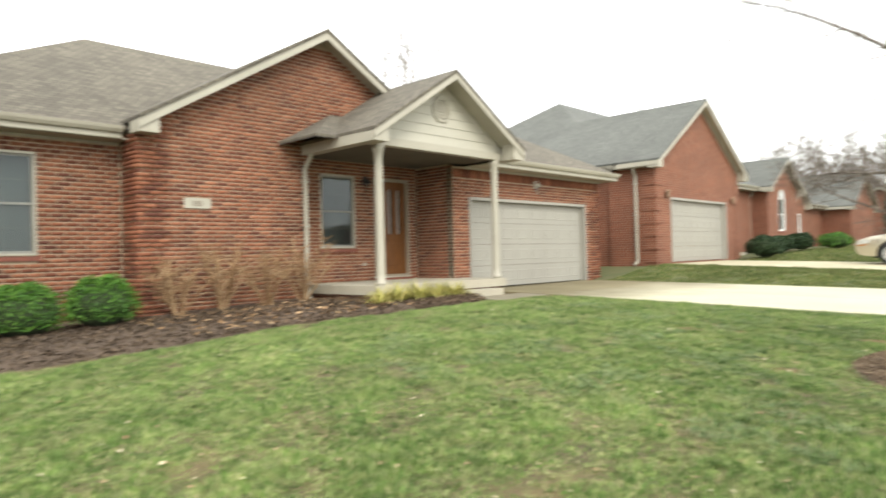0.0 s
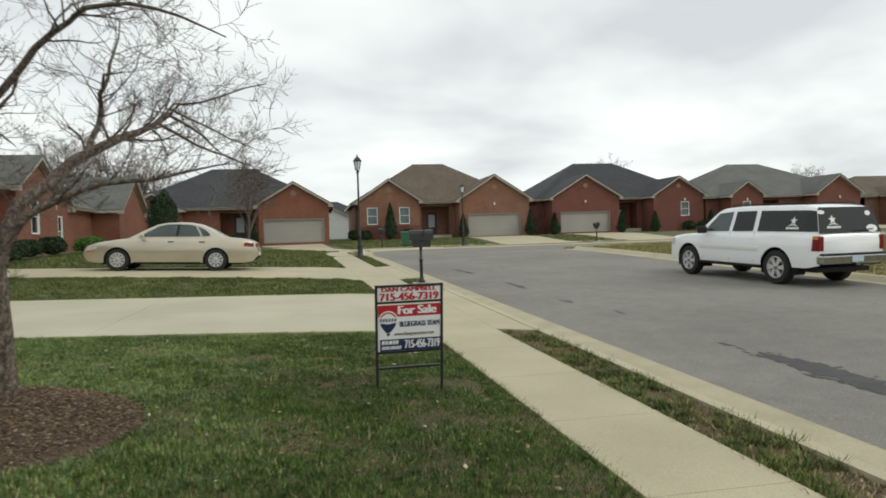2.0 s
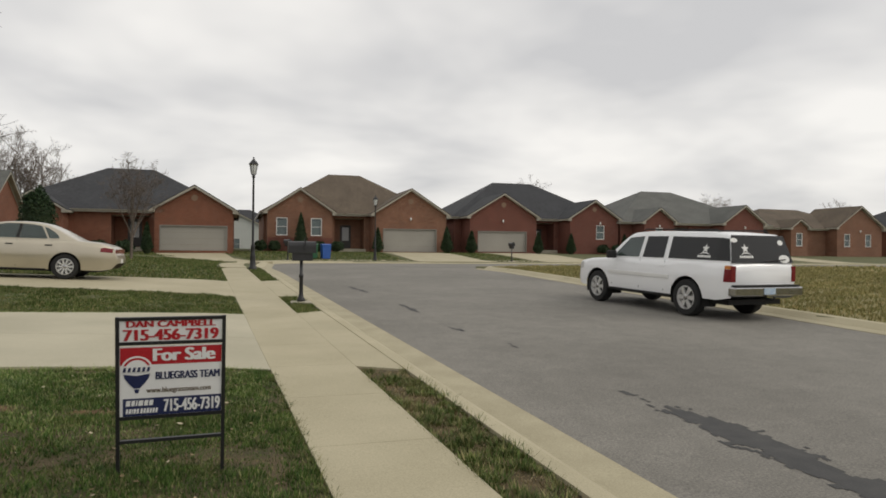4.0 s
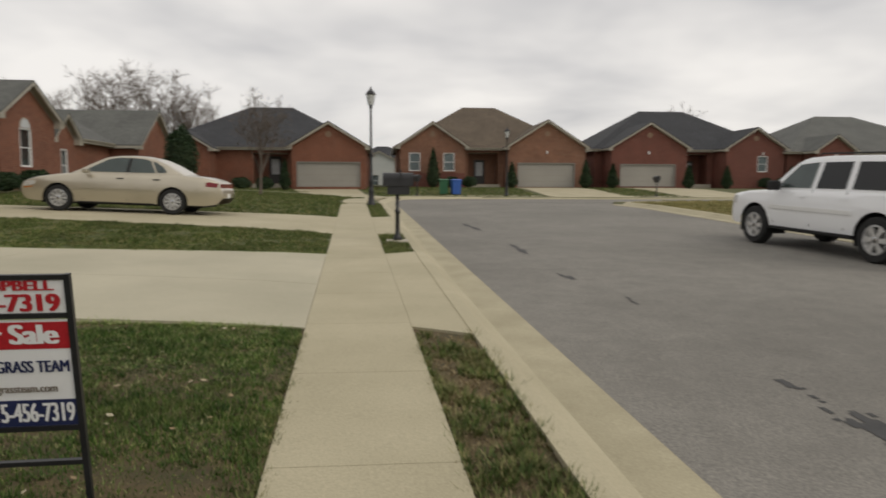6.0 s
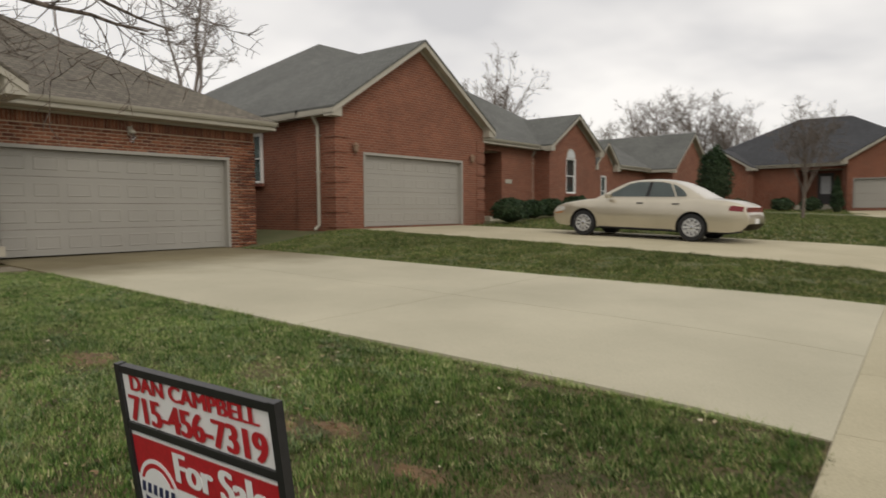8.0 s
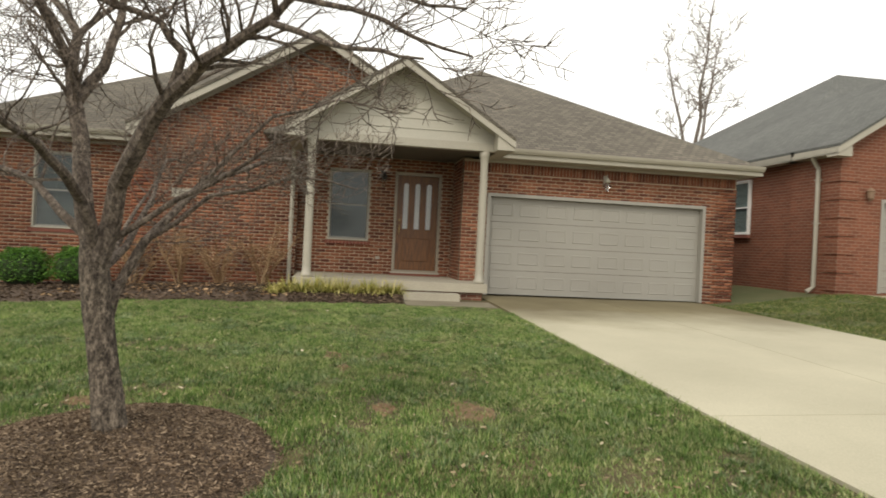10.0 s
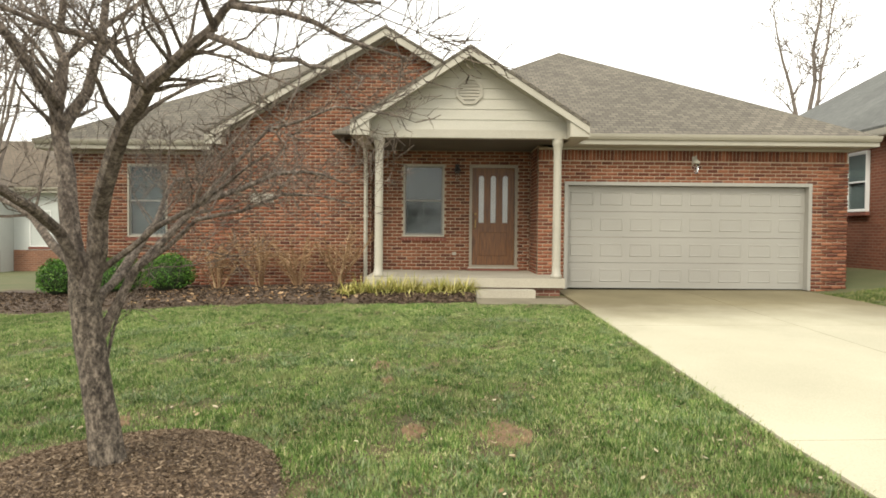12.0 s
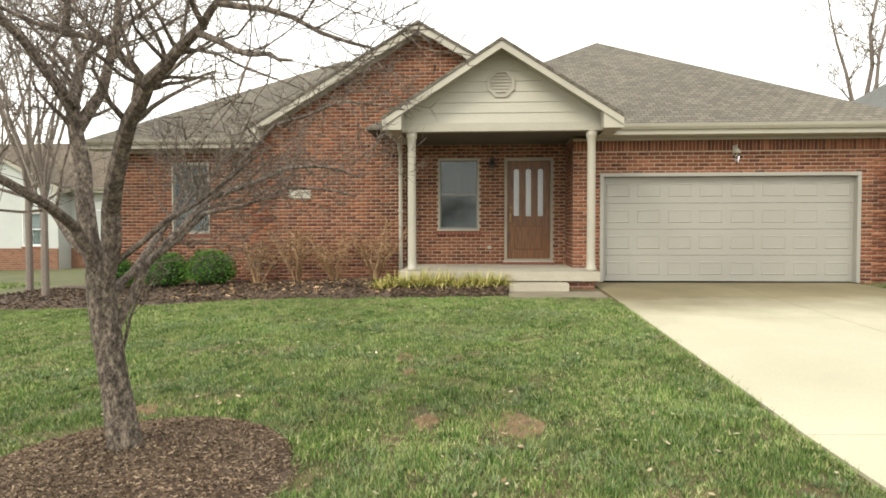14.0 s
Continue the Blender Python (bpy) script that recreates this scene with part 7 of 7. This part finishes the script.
def shrub(x, y, r, h, label, mat, seed, n=3200, size=0.022):
    z = level(x, y)
    b = thing("shrub", pose(x, y, z), label, "shrub", "clipped shrubs")
    # Solid dark core stands in for the shade between the leaves.
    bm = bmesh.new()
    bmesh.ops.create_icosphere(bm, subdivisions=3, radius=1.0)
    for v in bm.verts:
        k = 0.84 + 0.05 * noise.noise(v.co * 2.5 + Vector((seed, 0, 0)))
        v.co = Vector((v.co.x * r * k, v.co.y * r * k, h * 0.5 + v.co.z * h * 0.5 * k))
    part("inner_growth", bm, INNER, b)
    leafy(b, "foliage", (0, 0, h * 0.5), (r, r, h * 0.52), n, size, mat, seed)
    return b


for k, (x, y, r, h) in enumerate(((-10.4, 3.36, 0.50, 0.80), (-10.4, 4.38, 0.49, 0.82), (-10.4, 2.2, 0.46, 0.8))):
    shrub(x, y, r, h, "clipped green boxwood in the mulch bed", BOXWOOD, 30 + k, 5200, 0.020)
for k, (x, y, r, h) in enumerate(((-8.6, 27.3, 0.68, 0.85), (-9.0, 29.4, 0.5, 0.72), (-9.1, 30.9, 0.5, 0.72), (-8.8, 32.4, 0.55, 0.78), (-8.0, 34.6, 0.7, 0.75))):
    shrub(x, y, r, h, "dark rounded evergreen beside the neighbour's entry", DARK_LEAF if k < 4 else BOXWOOD, 40 + k, 2200, 0.04)
for k, (x, y, r) in enumerate(((-6.0, 55.0, 0.7), (-4.4, 55.2, 0.6), (-8.6, 54.6, 0.7), (11.0, 60.2, 0.6), (9.6, 60.6, 0.6), (6.0, 60.8, 0.5), (4.9, 60.9, 0.5), (37.0, 61.5, 0.6), (38.2, 61.0, 0.6))):
    shrub(x, y, r, 0.9, "dark low evergreen before a brick house", DARK_LEAF, 50 + k, 700, 0.07)


def cone_tree(x, y, r, h, seed, n=1800, size=0.07):
    b = thing("conifer", pose(x, y, level(x, y)), "dark green narrow evergreen by a brick wall", "tree", "narrow evergreens")
    # Dark core cone in place of the shade within the foliage.
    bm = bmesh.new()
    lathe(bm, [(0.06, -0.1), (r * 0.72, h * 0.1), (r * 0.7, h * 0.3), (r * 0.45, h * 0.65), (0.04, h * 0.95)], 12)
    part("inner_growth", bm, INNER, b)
    leafy(b, "foliage", (0, 0, 0.05), (r, r, h), n, size, DARK_LEAF, seed, "cone")


for k, (x, y, r, h) in enumerate(((8.08, 60.5, 0.6, 3.2), (14.6, 60.7, 0.48, 2.1), (20.75, 60.5, 0.55, 2.3), (23.25, 61.0, 0.55, 2.0), (29.85, 61.0, 0.5, 2.0), (33.25, 61.0, 0.5, 1.9), (38.4, 60.0, 0.5, 1.9), (-3.0, 55.2, 0.4, 2.2))):
    cone_tree(x, y, r, h, 70 + k)


shrub(-7.2, 45.0, 0.85, 3.3, "tall dark rounded evergreen beside a brick house", DARK_LEAF, 95, 3000, 0.07)


# ---- dead canes and variegated clumps in the bed ----
def cane_shrub(x, y, h, seed):
    z = level(x, y) + 0.06
    b = thing("bare_shrub", pose(x, y, z), "bare tan hydrangea canes in the mulch bed", "shrub", "bare shrubs by the wall")
    rnd = random.Random(seed)
    for k in range(15):
        a, out = rnd.uniform(0, 6.28), rnd.uniform(0.15, 0.78)
        hh = h * rnd.uniform(0.55, 1.1)
        p = [Vector((0.06 * math.cos(a), 0.06 * math.sin(a), 0))]
        for j in range(1, 5):
            t = j / 4
            p.append(Vector((math.cos(a) * out * t + rnd.uniform(-0.04, 0.04), math.sin(a) * out * t + rnd.uniform(-0.04, 0.04), hh * t)))
        bm = bmesh.new()
        tube(bm, p, [0.016, 0.013, 0.011, 0.009, 0.006], 5)
        for j in range(13):
            q = p[rnd.randint(1, 3)].lerp(p[-1], rnd.uniform(0, 0.6))
            e = q + Vector((rnd.uniform(-0.28, 0.28), rnd.uniform(-0.28, 0.28), rnd.uniform(-0.02, 0.22)))
            tube(bm, [q, q.lerp(e, 0.5) + Vector((0, 0, 0.02)), e], [0.006, 0.005, 0.003], 4)
        part("cane", bm, CANE, b)


for k, (x, y, h) in enumerate(((-10.2, 5.45, 1.05), (-10.3, 6.25, 1.15), (-10.2, 7.05, 1.1), (-10.3, 7.85, 1.25))):
    cane_shrub(x, y, h, 90 + k)


def liriope(x, y, seed):
    z = level(x, y) + 0.06
    b = thing("grass_clump", pose(x, y, z), "yellow-green variegated grass clump before the porch", "plant", "variegated clumps")
    rng = np.random.default_rng(seed)
    n = 130
    a = rng.uniform(0, 6.28, n)
    ln = rng.uniform(0.20, 0.42, n) * rng.uniform(0.8, 1.1)
    sp = rng.uniform(0.35, 1.25, n)
    verts, faces = [], []
    for k in range(n):
        d = np.array([np.cos(a[k]), np.sin(a[k]), 0])
        s = np.array([-d[1], d[0], 0]) * 0.012
        prev = None
        for j in range(4):
            t = j / 3
            c = d * (0.05 + sp[k] * ln[k] * t) + np.array([0, 0, ln[k] * (1.35 * t - 1.05 * sp[k] * t * t)])
            i = len(verts)
            w = 1 - 0.85 * t
            verts += [c - s * w, c + s * w]
            if prev is not None:
                faces.append((prev, prev + 1, i + 1, i))
            prev = i
    mesh_from("foliage", np.array(verts), np.array(faces), LIRIOPE, b)


for k in range(10):
    liriope(-8.62 - 0.16 * (k % 2), 8.25 + 0.235 * k, 120 + k)


# ---- trees ----
def grow(bm, path, r0, r1, rnd, depth, spread, twig, sides=6, least=0.0022):
    """A limb along path with side shoots; shoots grow shoots until depth runs out."""
    pts = [Vector(p) for p in path]
    fine = []
    if depth <= 0 and sides < 5:
        pts = [pts[0], pts[len(pts) // 2], pts[-1]]
    for a, b in zip(pts, pts[1:]):
        for t in (0, 0.5) if sides > 3 else (0,):
            fine.append(a.lerp(b, t) + (Vector((rnd.uniform(-1, 1), rnd.uniform(-1, 1), rnd.uniform(-1, 1))) * (b - a).length * 0.05 if t else Vector()))
    fine.append(pts[-1])
    n = len(fine) - 1
    tube(bm, fine, [r0 + (r1 - r0) * k / n for k in range(n + 1)], sides)
    if depth <= 0:
        return
    length = sum((b - a).length for a, b in zip(fine, fine[1:]))
    shoots = max(2, int(length * twig))
    for _ in range(shoots):
        t = rnd.uniform(0.22, 1.0) ** 0.85
        k = min(n - 1, int(t * n))
        p = fine[k].lerp(fine[k + 1], t * n - k)
        d = (fine[k + 1] - fine[k]).normalized()
        s = Vector((rnd.uniform(-1, 1), rnd.uniform(-1, 1), rnd.uniform(-0.55, 0.9)))
        s = (s - d * s.dot(d)).normalized()
        g = (d * rnd.uniform(0.4, 1.0) + s * rnd.uniform(0.5, 1.1)).normalized()
        ln = spread * rnd.uniform(0.45, 1.1) * (1.15 - 0.5 * t)
        bend = Vector((rnd.uniform(-0.3, 0.3), rnd.uniform(-0.3, 0.3), rnd.uniform(-0.15, 0.35)))
        q = [p, p + g * ln * 0.33, p + (g + bend * 0.5).normalized() * ln * 0.66 + s * ln * 0.06, p + (g + bend).normalized() * ln]
        rr = max(least, (r0 + (r1 - r0) * t) * 0.4)
        grow(bm, q, rr, max(least * 0.6, rr * 0.35), rnd, depth - 1, spread * 0.5, twig * 1.6, 4 if depth > 2 else 3, least)


def yard_tree():
    x, y = -0.52, 8.03
    z = level(x, y) + 0.18
    t = thing("tree", pose(x, y, z), "bare young ornamental tree with grey-brown bark in a mulch mound", "tree")
    bm = bmesh.new()
    path = [(0.06, 0.03, -0.14), (0.08, 0.03, 0.05), (0.09, 0.0, 0.3), (0.10, -0.04, 0.6), (0.10, -0.08, 0.9), (0.10, -0.10, 1.12)]
    tube(bm, path, [0.125, 0.098, 0.083, 0.077, 0.078, 0.07], 16)
    bmesh.ops.subdivide_edges(bm, edges=list(bm.edges), cuts=2, use_grid_fill=True)
    for v in bm.verts:
        k = noise.noise(v.co * 14) * 0.007 + noise.noise(v.co * 40) * 0.003
        v.co += Vector((v.co.x - 0.09, v.co.y + 0.04, 0)).normalized() * k
    part("trunk", bm, BARK, t, "flaking grey-brown trunk", True)
    rnd = random.Random(5)
    limbs = [
        (0.034, [(0.12, -0.08, 1.05), (0.32, -0.10, 1.33), (0.69, -0.12, 1.50), (1.0, -0.10, 1.56), (1.3, -0.10, 1.60), (1.65, -0.05, 1.68)]),
        (0.028, [(0.10, -0.10, 1.10), (-0.05, -0.45, 1.40), (-0.20, -0.75, 1.52), (-0.45, -1.30, 1.62)]),
        (0.055, [(0.10, -0.10, 1.05), (0.09, -0.18, 1.48), (0.06, -0.24, 1.85), (0.03, -0.28, 2.05), (-0.10, -0.30, 2.30), (-0.45, -0.60, 2.62), (-0.9, -1.05, 2.90), (-1.4, -1.4, 3.10)]),
        (0.036, [(0.05, -0.24, 1.88), (0.0, -0.12, 2.10), (-0.03, -0.05, 2.40), (-0.05, -0.02, 2.80), (-0.04, 0.0, 3.15), (0.0, 0.05, 3.6)]),
        (0.056, [(0.12, -0.06, 1.0), (0.22, 0.05, 1.42), (0.5, 0.28, 1.74), (0.72, 0.5, 1.92), (0.88, 0.69, 2.03), (1.0, 0.9, 2.15), (1.05, 1.04, 2.28), (1.1, 1.17, 2.40)]),
        (0.015, [(1.0, 0.9, 2.13), (1.25, 1.15, 1.99), (1.5, 1.36, 1.91), (1.72, 1.5, 1.83)]),
        (0.014, [(1.04, 1.0, 2.24), (1.2, 1.25, 2.16), (1.35, 1.5, 2.02), (1.5, 1.72, 1.92)]),
        (0.012, [(1.06, 1.06, 2.29), (1.3, 1.38, 2.20), (1.5, 1.54, 2.10), (1.7, 1.65, 2.03)]),
        (0.014, [(1.0, 0.92, 2.15), (1.16, 0.9, 2.30), (1.5, 0.86, 2.36), (1.9, 0.82, 2.47)]),
        (0.026, [(0.58, 0.36, 1.80), (0.65, 0.45, 2.05), (0.70, 0.35, 2.18), (0.75, 0.15, 2.22), (0.85, -0.08, 2.31), (1.0, -0.2, 2.30)]),
        (0.018, [(0.75, 0.15, 2.22), (0.80, 0.20, 2.35), (0.85, 0.20, 2.55), (0.9, 0.2, 2.8)]),
        (0.028, [(0.05, -0.24, 2.0), (0.41, -0.30, 2.30), (0.64, -0.40, 2.50), (0.86, -0.48, 2.64), (1.15, -0.54, 2.66), (1.45, -0.58, 2.58), (1.75, -0.6, 2.44)]),
        (0.030, [(0.08, -0.03, 0.72), (0.02, 0.15, 1.12), (-0.25, 0.40, 1.50), (-0.7, 0.75, 1.72), (-1.1, 1.0, 1.75), (-1.4, 1.15, 1.70)]),
        (0.020, [(0.10, 0.0, 1.12), (0.20, 0.35, 1.36), (0.25, 0.75, 1.60), (0.25, 0.95, 1.75)]),
        (0.026, [(0.10, -0.05, 0.95), (-0.15, 0.0, 1.08), (-0.5, 0.05, 1.40), (-0.8, 0.05, 1.68), (-1.3, 0.1, 1.71)]),
        (0.022, [(0.10, -0.05, 0.88), (-0.15, -0.10, 0.98), (-0.5, -0.10, 1.22), (-0.95, -0.1, 1.45), (-1.2, -0.1, 1.6)]),
        (0.012, [(0.06, -0.02, 0.45), (-0.05, 0.0, 0.79), (-0.15, 0.02, 0.98)]),
        (0.018, [(-0.10, -0.30, 2.30), (-0.3, -0.1, 2.6), (-0.5, 0.15, 2.9), (-0.6, 0.3, 3.2)]),
        (0.016, [(0.02, 0.15, 1.12), (0.05, 0.5, 1.40), (-0.05, 0.95, 1.55), (-0.1, 1.35, 1.50)]),
        (0.014, [(-0.25, 0.40, 1.50), (-0.3, 0.8, 1.95), (-0.35, 1.2, 2.1), (-0.4, 1.6, 2.05)]),
    ]
    for r, p in limbs:
        bm = bmesh.new()
        grow(bm, p, r * 1.05, 0.0045, rnd, 3, 0.74 if r > 0.02 else 0.54, 8.6, 8, 0.0021)
        part("limb", bm, TWIG, t)
    return t


yard_tree()


def bare_tree(x, y, h, seed, mat=FAR_TWIG, stems=1, label="bare leafless tree beyond the roofs", depth=3, base_r=None, spread=0.34, twig=0.55, z=None):
    t = thing("tree", pose(x, y, level(x, y) if z is None else z), label, "tree", "bare background trees")
    rnd = random.Random(seed)
    r = base_r or h * 0.016
    bm = bmesh.new()
    lean = rnd.uniform(-0.05, 0.05) * h
    trunk = [(0, 0, -0.3), (lean * 0.2, 0, h * 0.2), (lean * 0.5, lean * 0.2, h * 0.38)]
    tube(bm, trunk, [r * 1.2, r, r * 0.85], 8)
    part("trunk", bm, mat, t)
    for k in range(max(3, 8 + stems)):
        a = 2.4 * k + rnd.uniform(-0.4, 0.4)
        z0 = h * rnd.uniform(0.18, 0.38)
        o = h * rnd.uniform(0.10, 0.27)
        top = h * rnd.uniform(0.7, 1.0)
        p0 = Vector((lean * z0 / h, 0, z0))
        p = [p0, p0 + Vector((math.cos(a) * o * 0.35, math.sin(a) * o * 0.35, (top - z0) * 0.35)), p0 + Vector((math.cos(a) * o * 0.7, math.sin(a) * o * 0.7, (top - z0) * 0.68)), Vector((math.cos(a) * o, math.sin(a) * o, top))]
        bm = bmesh.new()
        grow(bm, p, r * 0.55, r * 0.1, rnd, depth, h * spread * 0.62, twig * 12 / h, 5, h * 0.0013)
        part("limb", bm, mat, t)
    return t


bare_tree(-28.8, 27.8, 14.6, 200, stems=-5, label="tall sparse bare tree behind the roofs", spread=0.30, twig=1.8)
for k, (x, y, h) in enumerate(((-28.0, 54.5, 12.6), (-25.8, 75.0, 9.0), (-23.2, 75.5, 11.2), (-20.6, 74.0, 10.4), (-18.2, 75.0, 10.8), (-16.2, 76.0, 10.0), (-14.4, 75.0, 9.2), (-12.7, 74.0, 7.0), (-29.5, 76.0, 9.2), (-33.5, 75.0, 9.6), (-38.0, 77.0, 10.0), (40.0, 86.0, 9.8), (62.0, 76.0, 7.6), (80.0, 74.0, 7.2))):
    bare_tree(x, y, h, 201 + k, twig=1.7)
bare_tree(-1.66, 38.1, 4.4, 240, TWIG, label="small bare ornamental tree in the neighbour's lawn", spread=0.4, twig=1.6, base_r=0.06)
for k, (x, y, h) in enumerate(((-9.3, 1.5, 7.5), (-10.4, 0.4, 8.0), (-14.5, -3.5, 9.0))):
    bare_tree(x, y, h, 250 + k, FAR_TWIG, label="tall bare tree with pale peeling bark by the house corner", base_r=0.065, twig=0.9)


# ---- distant houses at the side ----
SIDING_WHITE = speckled("white_lap_siding", (0.46, 0.48, 0.46), (0.54, 0.56, 0.53), 1.0, 30, 0.6, 0.05)

PALE_HOUSE = far_house(pose(-21.0, 0, 0.1, 0, 0, 90), "pale house with brown roof behind the trees", SIDING_WHITE, ROOF_TAN,
          [dict(u0=-10.5, u1=-6.0, v0=0.0, top=2.9, vent=False, windows=[(-7.4, -6.6, 0.8, 2.1), (-9.8, -9.0, 0.8, 2.1)])],
          (-18.0, -3.6, 0.8, 9.0, 2.9), 0.5)
board(PALE_HOUSE, "brick_base", BRICK_TAN, -10.5, -6.0, -0.04, -0.003, -0.4, 0.72)
board(PALE_HOUSE, "brick_base", BRICK_TAN, -5.99, -3.6, 0.76, 0.797, -0.4, 0.72)
window(PALE_HOUSE, -5.4, -4.6, 0.85, 2.2, 0.78, behind=DARK_ROOM, frame_mat=WHITE, grid=None)
far_house(pose(-6.0, 92.0, 0.6), "distant pale house between the brick ones", SIDING_WHITE, ROOF_DARK,
          [dict(u0=6.0, u1=13.0, v0=0.0, top=3.4, vent=False, windows=[(8.0, 9.5, 0.9, 2.4)])],
          (4.0, 16.0, 1.5, 12.0, 3.4), 0.5)


# ---- bricks of the brick house ----
BRICK_UNIT = island_tones("red_brown_brick_unit", [(0.0, (0.105, 0.038, 0.027)), (0.3, (0.165, 0.06, 0.036)), (0.8, (0.22, 0.082, 0.047)), (1.0, (0.285, 0.118, 0.07))], 0.85)
ROW, LONG, JOINT = 0.0725, 0.213, 0.0125


def cut(runs, a, b):
    out = []
    for s, e in runs:
        if b <= s or a >= e:
            out.append((s, e))
        else:
            if a > s:
                out.append((s, a))
            if b < e:
                out.append((b, e))
    return out


def courses(a0, a1, z0, z1, holes=(), clip=None, proud=(), skip=()):
    """Bricks of one wall face as (start, end, low, high, proud)."""
    out = []
    k, z = 0, z0
    while z + ROW <= z1 + 0.002:
        runs = [(a0, a1)]
        zm = z + ROW / 2
        if clip:
            c = clip(zm)
            runs = [(max(s, c[0]), min(e, c[1])) for s, e in runs if min(e, c[1]) - max(s, c[0]) > 0.05]
        for h in holes:
            if h[2] - 0.01 < zm < h[3] + 0.01:
                runs = cut(runs, h[0], h[1])
        start = a0 - (LONG / 2 if k % 2 else 0)
        for s, e in runs:
            p = start + LONG * math.floor((s - start) / LONG)
            while p < e:
                b0, b1 = max(p, s), min(p + LONG - JOINT, e)
                if b1 - b0 > 0.03:
                    q = any(c - 0.43 < (b0 + b1) / 2 < c + 0.43 for c in proud) and k % 6 != 5
                    out.append((b0, b1, z, z + ROW - JOINT, 0.024 if q else 0.0))
                p += LONG
        k += 1
        z += ROW
    return out


def brick_mesh(name, bricks, place, parent):
    """All bricks of a list in one mesh; place maps (along, out, up) into the house."""
    verts, faces = [], []
    for a, b, c, d, o in bricks:
        i = len(verts)
        e = 0.003
        verts += [place(a, 0.03, c), place(b, 0.03, c), place(b, 0.03, d), place(a, 0.03, d), place(a + e, -o, c + e), place(b - e, -o, c + e), place(b - e, -o, d - e), place(a + e, -o, d - e)]
        faces += [(i + 4, i + 5, i + 6, i + 7), (i, i + 1, i + 5, i + 4), (i + 1, i + 2, i + 6, i + 5), (i + 2, i + 3, i + 7, i + 6), (i + 3, i, i + 4, i + 7)]
    return mesh_from(name, np.array(verts), np.array(faces), BRICK_UNIT, parent)


front = lambda v: lambda a, o, z: (a, v + o, z)
P1 = 0.592
gar = courses(11.87, 18.12, -0.25, 2.585, [(12.40, 17.40, -0.3, 2.16)], proud=(18.12,))
tagged(brick_mesh("brickwork", gar, front(0.0), HOUSE), "red-brown brick courses round the garage door", kind="stuff")
sold = [(11.87 + 0.0725 * k, 11.87 + 0.0725 * k + 0.063, 2.588, 2.797, 0.0) for k in range(86)]
tagged(brick_mesh("soldier_course", sold, front(0.0), HOUSE), "upright bricks under the frieze", kind="stuff")
gab = courses(5.13, 12.3, -0.25, 5.1, clip=lambda z: (5.13, 8.44) if z < 3.0 else (5.13 + max(0.0, z - 3.09) / P1, 12.35 - max(0.0, z - 3.09) / P1), proud=(5.13,))
tagged(brick_mesh("brickwork", gab, front(0.71), HOUSE), "red-brown brick courses of the gable", kind="stuff")
lef = courses(1.6, 5.13, -0.25, 2.80, [(2.98, 3.86, 0.87, 2.57)])
tagged(brick_mesh("brickwork", lef, front(1.40), HOUSE), "red-brown brick courses of the recessed wing", kind="stuff")
por = courses(8.43, 11.87, 0.29, 2.9, [(9.09, 9.99, 0.93, 2.6), (10.54, 11.60, 0.33, 2.6)])
near = [b for b in por if b[0] < 10.54]
rest = [b for b in por if b[0] >= 10.54]
tagged(brick_mesh("brickwork", rest + near[300:], front(1.22), HOUSE), "red-brown brick courses beside the door", kind="stuff")
shared = {}
for b in near[:300]:
    w = round(b[1] - b[0], 3)
    if w not in shared:
        ob = brick_mesh("brick", [(0, w, 0, ROW - JOINT, 0.0)], lambda a, o, z: (a, o, z), HOUSE)
        shared[w] = ob.data
    else:
        ob = new("brick", shared[w])
        ob.parent = HOUSE
    ob.location = (b[0], 1.22, b[2])
ret = courses(0.03, 1.22, -0.25, 2.9)
tagged(brick_mesh("brickwork", ret, lambda a, o, z: (11.87 + o, a, z), HOUSE), "red-brown brick return beside the porch", kind="stuff")
ret = courses(0.74, 1.40, -0.25, 3.0, proud=(0.74,))
tagged(brick_mesh("brickwork", ret, lambda a, o, z: (5.13 + o, a, z), HOUSE), "red-brown brick return of the gable", kind="stuff")
ret = courses(0.74, 1.22, -0.25, 2.9)
tagged(brick_mesh("brickwork", ret, lambda a, o, z: (8.43 - o, a, z), HOUSE), "red-brown brick return at the porch", kind="stuff")
